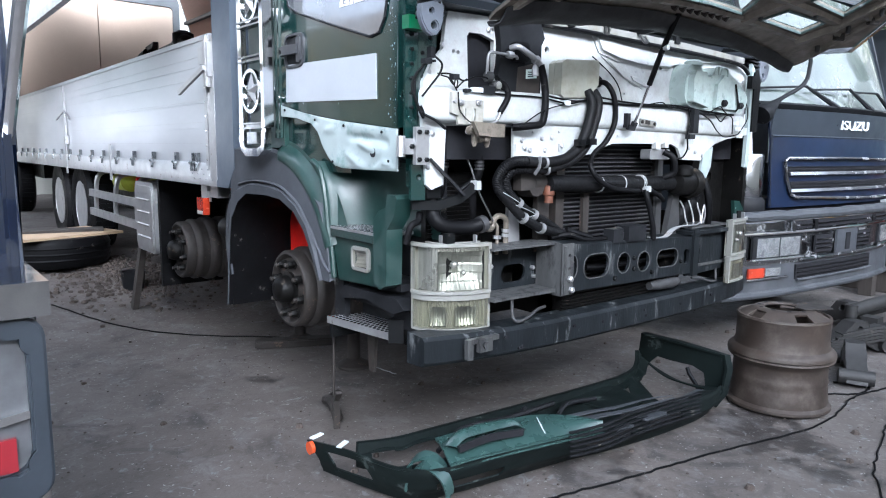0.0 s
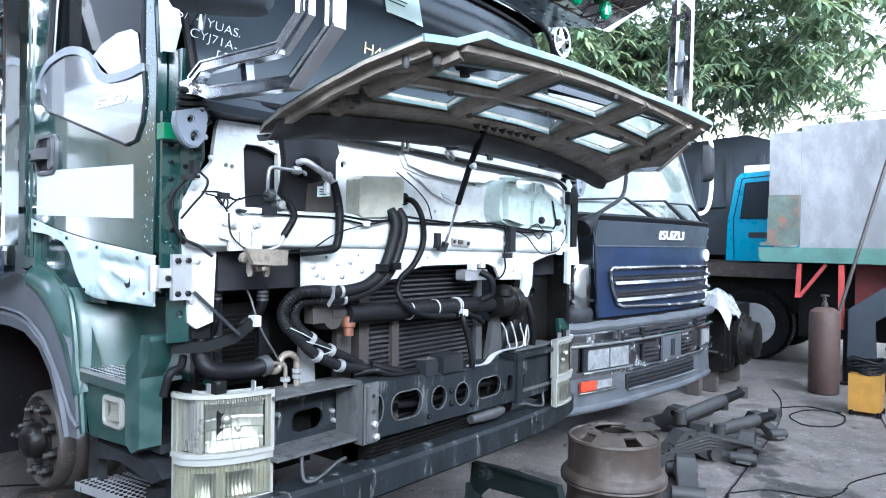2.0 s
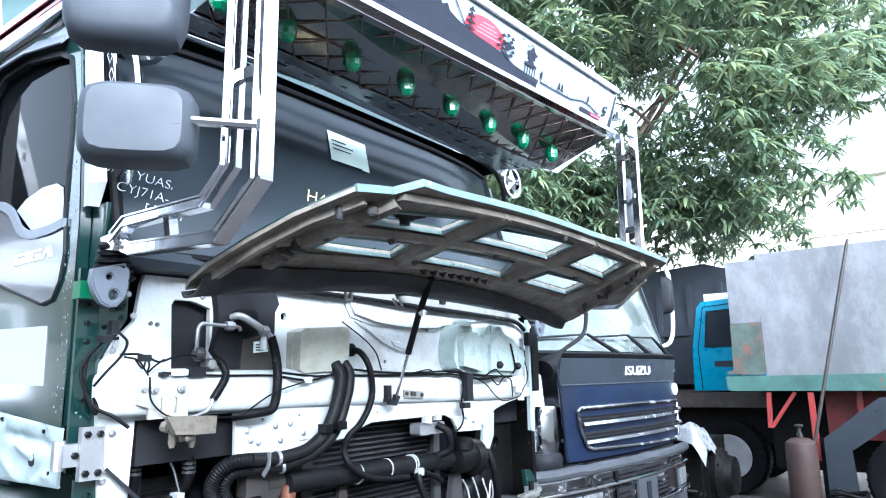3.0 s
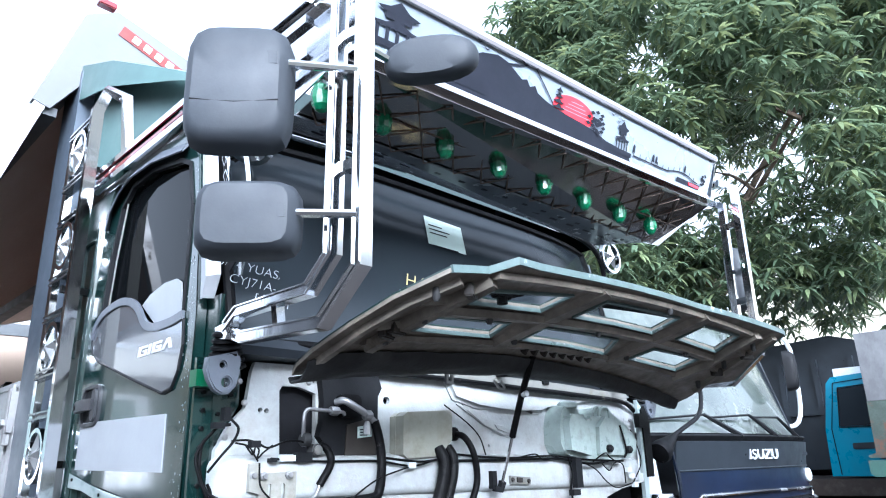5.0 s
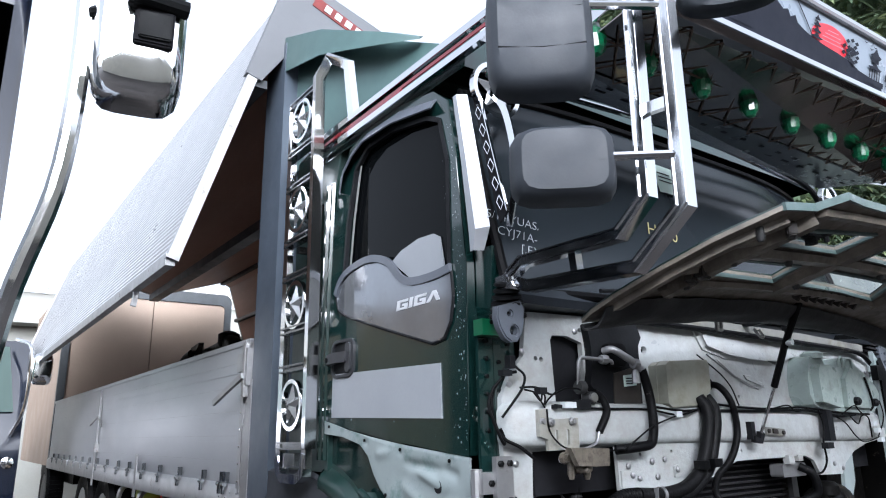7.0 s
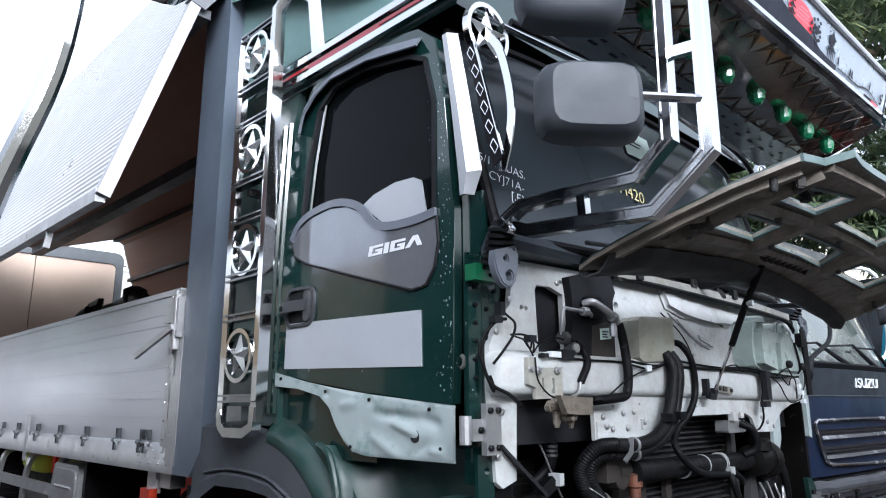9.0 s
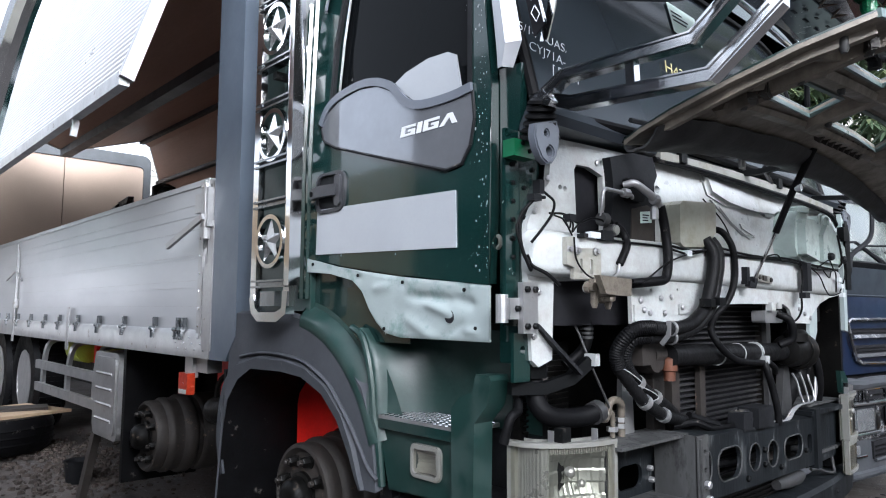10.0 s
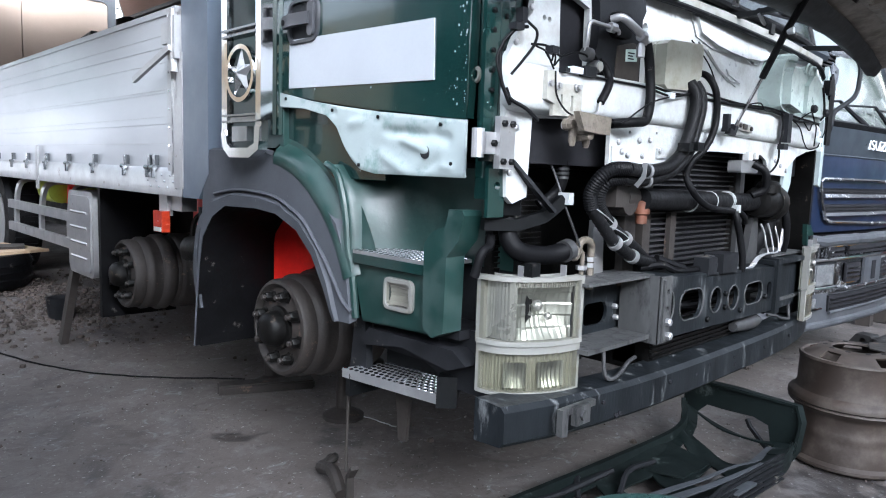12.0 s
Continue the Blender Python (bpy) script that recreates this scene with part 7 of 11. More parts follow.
def build_van():
    """The tail of a tan box van that stands close behind."""
    t = thing("box_van", (1.4, 12.0, 0.32), "tan box van with two flat rear doors in a dark frame", "van")
    bm = B()
    plate(bm, rounded(0.09, 1.2, 2.8, 4.18, 0.14), 'y', 11.0, 11.1, holes=[rounded(0.2, 1.3, 2.68, 3.98, 0.08)])
    rear = part("rear_frame", bm, frame_dark, t, "dark round-cornered rear frame", bevel=0.0)
    for x0, x1 in ((0.2, 1.43), (1.445, 2.68)):
        bm = B()
        box(bm, (x0, 11.03, 1.3), (x1, 11.07, 3.98))
        part("rear_door", bm, tan_door, rear, "flat tan rear door leaf", bevel=0.01)
    bm = B()
    box(bm, (0.11, 11.1, 1.25), (2.78, 15.5, 4.16))
    part("box_body", bm, tan_door, t, bevel=0.03)
    bm = B()
    box(bm, (0.5, 11.2, 0.95), (2.4, 15.4, 1.25))
    part("chassis", bm, greasy, t)
    build_wheel(0.35, 12.4, 0.48, 0.26, t, up=0.32)
    build_wheel(2.55, 12.4, 0.48, 0.26, t, out=1, up=0.32)


WING_TURN = radians(17.5)


def build_wing(sign):
    """One raised wing: half of the roof and its side, turned up about the spine."""
    def turn(u, h):
        c, s = math.cos(WING_TURN), math.sin(WING_TURN)
        return u * c - h * s, u * s + h * c

    def place(u, h, y):
        a, b = turn(u, h)
        return (MID - sign * a, y, 3.93 + b)

    W, H, T = 1.28, 1.9, 0.035
    ya, yb = 1.86, Y1 + 0.06
    wing = None
    bm = B()
    # Outer skin, ribbed along its length.
    pts = [(0, 0), (W - 0.12, 0), (W - 0.04, -0.03), (W, -0.12)]
    n = 46
    for i in range(n):
        h = -0.12 - (H - 0.2) * i / n
        pts += [(W, h), (W + 0.006, h - 0.008), (W + 0.006, h - 0.02), (W, h - 0.028)]
    pts.append((W, -H))
    r0 = [bm.verts.new(place(u, h, ya)) for u, h in pts]
    r1 = [bm.verts.new(place(u, h, yb)) for u, h in pts]
    for i in range(len(pts) - 1):
        bm.faces.new((r0[i], r0[i + 1], r1[i + 1], r1[i]))
    wing = part("wing", bm, wing_white, truck, "raised white ribbed wing of the cargo body", angle=25)
    # Inner lining.
    bm = B()
    pts = [(0, -0.04), (W - 0.16, -0.04), (W - 0.04, -0.16), (W - 0.03, -H + 0.02)]
    r0 = [bm.verts.new(place(u, h, ya + 0.02)) for u, h in pts]
    r1 = [bm.verts.new(place(u, h, yb - 0.02)) for u, h in pts]
    for i in range(len(pts) - 1):
        bm.faces.new((r0[i], r0[i + 1], r1[i + 1], r1[i]))
    part("lining", bm, plywood, wing, "red-brown inner lining of the wing")
    # Edge frames.
    bm = B()
    for y in (ya, yb):
        line = [place(u, h, y) for u, h in ((0, -0.02), (W - 0.14, -0.02), (W - 0.01, -0.14), (W - 0.01, -H))]
        bar(bm, line, 0.05, 0.06)
    bar(bm, [place(W - 0.005, -H, ya), place(W - 0.005, -H, yb)], 0.045, 0.06)
    part("edge_frame", bm, alu_dull, wing, "aluminium edge frame")
    bm = B()
    for u, h in ((W - 0.15, -0.07), (W - 0.07, -0.75)):
        bar(bm, [place(u, h, ya), place(u, h, yb)], 0.07, 0.05)
    part("stringer", bm, frame_dark, wing)
    if sign > 0:
        bm = B()
        cap = [(0.3, 0.04), (W - 0.1, 0.04), (W + 0.03, -0.1), (W + 0.03, -0.75), (W - 0.06, -0.75), (W - 0.16, -0.42), (0.3, -0.2)]
        a = [bm.verts.new(place(u, h, ya - 0.03)) for u, h in cap]
        b = [bm.verts.new(place(u, h, ya + 0.03)) for u, h in cap]
        bm.faces.new(a)
        bm.faces.new(b)
        for i in range(len(cap)):
            bm.faces.new((a[i], a[(i + 1) % len(cap)], b[(i + 1) % len(cap)], b[i]))
        part("end_cap", bm, cap_grey, wing, "white front end of the wing")
        bm = B()
        q = Vector(place(W - 0.03, 0.05, ya - 0.01))
        box(bm, (-0.05, -0.03, -0.02), (0.05, 0.03, 0.02), Matrix.Translation(q) @ Matrix.Rotation(-WING_TURN - 0.4, 4, 'Y') @ Matrix.Rotation(0.75, 4, 'Y'))
        part("marker_lamp", bm, red_lens, wing, "red marker lamp", bevel=0.006)
        # The maker's strip on the end: dark red with pale bars.
        bm = B()
        s0, s1 = Vector(place(1.12, -0.06, ya - 0.034)), Vector(place(0.5, -0.1, ya - 0.034))
        bar(bm, [s0, s1], 0.004, 0.075)
        strip = part("label_strip", bm, red_dark, wing, "dark red label strip with pale bars")
        bm = B()
        d = (s1 - s0)
        for i in range(7):
            a = s0 + d * (0.12 + 0.12 * i) + Vector((0, -0.006, 0))
            bar(bm, [a, a + d * 0.07], 0.004, 0.045)
        part("label_bar", bm, chalk, strip)
        bm = B()
        p = Vector(place(W, -H, 2.6))
        bar(bm, [p, p + Vector((0.01, 0, -0.05)), p + Vector((0.0, 0, -0.12))], 0.02, 0.03)
        part("hook", bm, alu_dull, wing)


build_wing(1)
build_wing(-1)


def build_deflector():
    """The green roof fairing between the cab and the body."""
    bm = B()
    a = [bm.verts.new(p) for p in ((0.04, 1.85, 3.05), (0.1, 1.5, 3.1), (0.3, 0.75, 3.16))]
    b = [bm.verts.new(p) for p in ((0.04, 1.85, 3.9), (0.1, 1.5, 3.78), (0.3, 0.75, 3.42))]
    c = [bm.verts.new(p) for p in ((2.43, 1.85, 3.9), (2.37, 1.5, 3.78), (2.17, 0.75, 3.42))]
    d = [bm.verts.new(p) for p in ((2.43, 1.85, 3.05), (2.37, 1.5, 3.1), (2.17, 0.75, 3.16))]
    for r0, r1 in ((a, b), (b, c), (c, d)):
        for i in range(2):
            bm.faces.new((r0[i], r0[i + 1], r1[i + 1], r1[i]))
    bm.faces.new((a[2], b[2], c[2], d[2]))
    part("roof_fairing", bm, green_faded, truck, "faded green roof fairing", bevel=0.03)
    bm = B()
    sec = [((-0.03, 1.84, 3.67), (-0.025, 1.84, 3.9), (0.08, 1.84, 3.93)), ((-0.005, 1.4, 3.58), (0.0, 1.4, 3.735), (0.1, 1.4, 3.765)), ((0.12, 0.95, 3.46), (0.125, 0.95, 3.525), (0.2, 0.95, 3.545)), ((0.24, 0.82, 3.46), (0.24, 0.82, 3.47), (0.26, 0.82, 3.48))]
    vs = [[bm.verts.new(p) for p in s] for s in sec]
    for r0, r1 in zip(vs, vs[1:]):
        for i in range(2):
            bm.faces.new((r0[i], r0[i + 1], r1[i + 1], r1[i]))
        bm.faces.new((r0[2], r0[0], r1[0], r1[2]))
    part("fairing_fin", bm, green_faded, truck)


build_deflector()




def build_ladder():
    lad = None
    bm = B()
    X = -0.1
    # Two rails; the rear one ends in a point that bows over to the roof.
    bar(bm, [(X, 1.475, 1.5), (X, 1.475, 3.3)], 0.045, 0.03)
    bar(bm, [(X, 1.2, 1.52), (X, 1.2, 3.3)], 0.045, 0.03)
    lad = part("ladder", bm, stainless, truck, "polished ladder with star rings")
    bm = B()
    sweep_pts = [(X - 0.005, 1.175, 1.6), (X - 0.005, 1.175, 3.31), (X + 0.02, 1.12, 3.4), (X + 0.06, 1.0, 3.32), (X + 0.08, 0.98, 3.06)]
    bar(bm, sweep_pts, 0.035, 0.05)
    part("hand_rail", bm, stainless, lad)
    bm = B()
    for z in (1.61, 1.945, 2.12, 2.37, 2.545, 2.82, 3.0, 3.27):
        for dz in (-0.015, 0.009):
            box(bm, (X - 0.025, 1.19, z + dz), (X + 0.02, 1.48, z + dz + 0.008))
        box(bm, (X - 0.008, 1.19, z - 0.008), (X + 0.012, 1.48, z + 0.01))
    part("rung", bm, rung_metal, lad)
    bm = B()
    bar(bm, [(X, 1.48, 1.56), (X, 1.46, 1.5), (X, 1.42, 1.475), (X, 1.27, 1.475), (X, 1.21, 1.5), (X, 1.2, 1.58)], 0.04, 0.04)
    part("ladder_foot", bm, stainless, lad)
    bm = B()
    box(bm, (X - 0.01, 1.3, 1.52), (X + 0.02, 1.42, 1.58))
    part("foot_plate", bm, rung_metal, lad, bevel=0.004)
    for z in (1.785, 2.232, 2.69, 3.15):
        build_star((X - 0.012, 1.335, z), 0.112, 'x', lad)
    bm = B()
    for z in (1.75, 2.5, 3.1):
        bar(bm, [(X, 1.365, z), (0.02, 1.365, z)], 0.03, 0.03)
    part("ladder_bracket", bm, dark_steel, lad)


def build_star(c, r, axis, parent):
    """A ring with a faceted five-pointed star."""
    bm = B()
    cx, cy, cz = c
    if axis == 'x':
        lathe(bm, [(r, -0.012), (r, 0.012), (r * 0.84, 0.012), (r * 0.84, -0.012), (r, -0.012)], c, 'x', 28, closed=False)
    else:
        lathe(bm, [(r, -0.012), (r, 0.012), (r * 0.84, 0.012), (r * 0.84, -0.012), (r, -0.012)], c, 'y', 28, closed=False)
    star = part("star_ring", bm, chrome, parent, "chrome ring with a five-pointed star")
    bm = B()
    rim = []
    for i in range(10):
        a = math.pi / 2 + math.pi * i / 5
        q = r * (0.9 if i % 2 == 0 else 0.36)
        u, w = q * math.cos(a), q * math.sin(a)
        rim.append(bm.verts.new((cx, cy + u, cz + w) if axis == 'x' else (cx + u, cy, cz + w)))
    tip = bm.verts.new((cx - 0.028, cy, cz) if axis == 'x' else (cx, cy - 0.028, cz))
    back = bm.verts.new((cx + 0.01, cy, cz) if axis == 'x' else (cx, cy + 0.01, cz))
    for i in range(10):
        bm.faces.new((rim[i], rim[(i + 1) % 10], tip))
        bm.faces.new((rim[(i + 1) % 10], rim[i], back))
    part("star", bm, star_metal, star, angle=5)


build_ladder()


def build_under_body():
    # Side guard rails, tool box and flap.
    bm = B()
    for z in (1.03, 0.84):
        bar(bm, [(0.03, 3.98, z), (0.03, 5.7, z)], 0.03, 0.07)
    guard = part("side_guard", bm, alu_dull, truck, "bent aluminium side guard", bevel=0.004)
    bm = B()
    for y in (4.1, 4.8, 5.55):
        bar(bm, spline([(0.25, y, 1.24), (0.08, y - 0.05, 1.22), (0.05, y, 1.05), (0.05, y + 0.02, 0.8)], 4), 0.05, 0.03)
    part("guard_post", bm, alu_dull, guard)
    bm = B()
    plate(bm, rounded(3.47, 0.66, 3.97, 1.22, 0.05), 'x', 0.0, 0.4)
    box_ob = part("tool_box", bm, alu_dull, truck, "dented aluminium tool box", bevel=0.015)
    bm = B()
    plate(bm, rounded(3.5, 0.69, 3.94, 1.19, 0.05), 'x', -0.012, 0.004)
    for z in (0.78, 0.88, 0.98, 1.08):
        tube(bm, [(-0.01, 3.56, z), (-0.01, 3.88, z)], 0.01, 6)
    part("box_lid", bm, alu_dull, box_ob, bevel=0.004)
    bm = B()
    box(bm, (0.02, 3.4, 0.42), (0.5, 3.44, 1.26))
    part("mud_flap", bm, rubber, truck)
    # Marker lamp on its bracket, ahead of the second axle.
    bm = B()
    box(bm, (0.0, 2.33, 1.15), (0.03, 2.43, 1.29))
    box(bm, (0.02, 2.2, 1.18), (0.1, 2.42, 1.26))
    part("lamp_bracket", bm, alu_dull, truck, bevel=0.003)
    bm = B()
    box(bm, (-0.03, 2.325, 1.065), (0.012, 2.435, 1.175))
    mk = part("marker_lamp", bm, marker_red, truck, "red-orange side marker lamp", bevel=0.014)
    bm = B()
    box(bm, (-0.033, 2.335, 1.068), (0.01, 2.425, 1.09))
    part("clear_band", bm, lens_clear, mk, bevel=0.006)
    bm = B()
    lathe(bm, [(0.05, 2.15), (0.07, 2.2), (0.07, 2.3), (0.03, 2.34)], (0.12, 0, 0.98), 'y', 14)
    tube(bm, [(0.12, 2.3, 1.0), (0.1, 2.2, 1.15), (0.2, 2.1, 1.22)], 0.015, 6, smooth=4)
    part("air_valve", bm, greasy, truck)
    # Red frame pieces and green tanks under the bed.
    bm = B()
    box(bm, (0.3, 2.44, 1.0), (0.42, 2.68, 1.22))
    box(bm, (0.3, 4.1, 1.06), (0.5, 5.6, 1.22))
    for i in range(8):
        box(bm, (0.27, 4.2 + 0.17 * i, 1.08), (0.3, 4.26 + 0.17 * i, 1.2))
    part("frame_bracket", bm, red_paint, truck, "bright red frame brackets")
    bm = B()
    for y in (4.3, 5.2):
        lathe(bm, [(0.02, y - 0.18), (0.1, y - 0.16), (0.1, y + 0.16), (0.02, y + 0.18)], (0.26, 0, 1.16), 'y', 16)
    part("air_tank", bm, material("lime_paint", (0.32, 0.4, 0.04), 0.4, 0, 0.2, 6, 0.03, 60), truck, "lime green air tank")
    # Prop at the box, standing on the ground.
    bm = B()
    bar(bm, [(0.1, 4.1, 0.8), (0.02, 4.28, 0.03)], 0.07, 0.05)
    part("prop", bm, wood_old, truck)


build_under_body()


def build_wheel(x, y, r, width, parent, name="wheel", rim_mat=None, out=-1, up=0.0):
    """A road wheel; its face looks along out on the x axis."""
    bm = B()
    w = width / 2
    prof = [(r * 0.56, -w * 0.8), (r * 0.66, -w), (r * 0.93, -w), (r, -w * 0.7), (r, w * 0.7), (r * 0.93, w), (r * 0.66, w), (r * 0.56, w * 0.8)]
    lathe(bm, prof, (x, y, r + up), 'x', 36)
    wheel = part(name, bm, rubber, parent)
    bm = B()
    prof = [(r * 0.58, out * w * 0.96), (r * 0.53, out * w * 0.98), (r * 0.5, out * w * 0.5), (r * 0.42, out * w * 0.15), (r * 0.3, out * w * 0.35), (r * 0.2, out * w * 0.35), (r * 0.17, out * w * 0.75), (r * 0.08, out * w * 0.8)]
    lathe(bm, prof, (x, y, r + up), 'x', 30)
    part("rim", bm, rim_mat or rod_grey, wheel)
    bm = B()
    for i in range(44):
        a = 2 * math.pi * i / 44
        m = Matrix.Translation((x, y, r + up)) @ Matrix.Rotation(a, 4, 'X')
        box(bm, (-w * 0.68, -0.012, r - 0.003), (w * 0.68, 0.012, r + 0.007), m)
    part("tread_block", bm, rubber, wheel)
    return wheel


for yy in (6.55, 7.75):
    build_wheel(0.24, yy, 0.5, 0.28, truck, rim_mat=alu_dull, up=ground_height(0.24, yy))
    build_wheel(2.2, yy, 0.5, 0.28, truck, out=1, up=ground_height(2.2, yy))


def build_load():
    """An engine part lying on the bed, showing over the drop side."""
    bm = B()
    tube(bm, [(0.7, 4.35, 2.3), (0.72, 4.6, 2.46), (0.75, 4.9, 2.5), (0.8, 5.3, 2.48), (0.8, 5.9, 2.46)], 0.07, 12, smooth=5)
    tube(bm, [(0.72, 5.9, 2.5), (0.7, 6.1, 2.44), (0.68, 6.15, 2.3)], 0.05, 12, smooth=4)
    tube(bm, [(0.72, 4.6, 2.4), (0.6, 4.6, 2.2), (0.62, 4.6, 1.4)], 0.04, 12, smooth=4)
    box(bm, (0.55, 4.7, 1.38), (1.3, 6.1, 2.38))
    lathe(bm, [(0.08, 0), (0.1, 0.03), (0.1, 0.12), (0.04, 0.15)], (0.75, 4.85, 2.46), 'z', 14)
    bar(bm, [(0.6, 5.3, 2.4), (0.72, 5.6, 2.56), (0.74, 5.95, 2.54)], 0.05, 0.05)
    solid("salvaged_engine", bm, greasy, "greasy salvaged engine block lying on the truck bed", "engine part", bevel=0.01)


build_load()


build_van()


# ---- windscreen, raised front panel, mirrors and visor ----
def build_windscreen():
    def at(u, v):
        """u across, v up the screen; it bows forward and leans back."""
        x = 0.06 + 2.35 * u
        bow = 0.09 * (2 * u - 1) ** 4
        return (x, -0.03 + 0.22 * v + bow, 2.09 + 0.8 * v)

    bm = B()
    grid_sheet(bm, at, 24, 6)
    thicken(bm, 0.006)
    screen = part("windscreen", bm, windscreen_glass, truck, "dark dusty windscreen with chalk writing")
    bm = B()
    edge = [at(i / 20, 0) for i in range(21)] + [at(1, j / 5) for j in range(1, 6)] + [at(1 - i / 20, 1) for i in range(1, 21)] + [at(0, 1 - j / 5) for j in range(1, 5)]
    tube(bm, edge + [edge[0]], 0.018, 8)
    part("rubber_seal", bm, rubber, screen)

    def on(u, v, out=0.006):
        p = Vector(at(u, v))
        return p + Vector((0, -0.96, 0.27)) * out

    def note(u0, u1, v0, v1, mat, name, label, parent, out=0.006):
        bm = B()
        bm.faces.new([bm.verts.new(on(u, v, out)) for u, v in ((u0, v0), (u1, v0 - 0.01), (u1 + 0.004, v1 - 0.01), (u0 + 0.004, v1))])
        return part(name, bm, mat, parent, label)

    sheet = note(0.39, 0.49, 0.665, 0.845, paper, "paper_notice", "pale green paper notice", screen)
    # Its writing cannot be read: plain bars.
    bm = B()
    for v, w in ((0.79, 0.4), (0.765, 0.6), (0.74, 0.5), (0.66, 0.75)):
        u0 = 0.4
        a, b = on(u0, v, 0.008), on(u0 + 0.09 * w, v - 0.002, 0.008)
        bar(bm, [a, b], 0.002, 0.004)
    part("writing", bm, ink, sheet)
    lean = Matrix.Rotation(radians(90 - 15), 4, 'X')

    def words(text, u, v, size, mat, tilt=0.0):
        bm = text_bm(text, size, Matrix.Translation(on(u, v, 0.01)) @ lean @ Matrix.Rotation(radians(tilt), 4, 'Z'), 0.0006, 0.25, 0.0012)
        part("chalk_writing", bm, mat, screen, "hand-drawn chalk letters")

    words("5/14 YUASA(OM", 0.05, 0.315, 0.05, chalk, -4)
    words("CYJ71A-700", 0.044, 0.25, 0.05, chalk, -4)
    words("[.EXUR", 0.057, 0.18, 0.05, chalk, -4)
    words("H420", 0.345, 0.395, 0.085, chalk_yellow, -4)
    bm = B()
    for k in (0, 1):
        x0 = 0.35 + 1.0 * k
        tube(bm, [(x0, -0.07, 2.1), (x0 + 0.3, -0.05, 2.13), (x0 + 0.75, -0.05, 2.16)], 0.008, 6)
        tube(bm, [(x0 + 0.25, -0.06, 2.14), (x0 + 0.8, -0.055, 2.18)], 0.012, 6)
    part("wiper", bm, black_plastic, truck, "black wiper arm and blade")
    build_star((0.1, 0.13, 2.842), 0.108, 'y', truck)
    build_star((2.39, 0.07, 2.822), 0.095, 'y', truck)


build_windscreen()


def hood_z(x, y):
    """The raised panel: it climbs to the front and is crowned across."""
    return 1.943 - 0.305 * (y + 0.17) + 0.075 * (1 - min(1.0, abs((x - 1.235) / 1.2)) ** 2)


def raised(bm):
    for v in bm.verts:
        v.co.z += hood_z(v.co.x, v.co.y)
    return bm


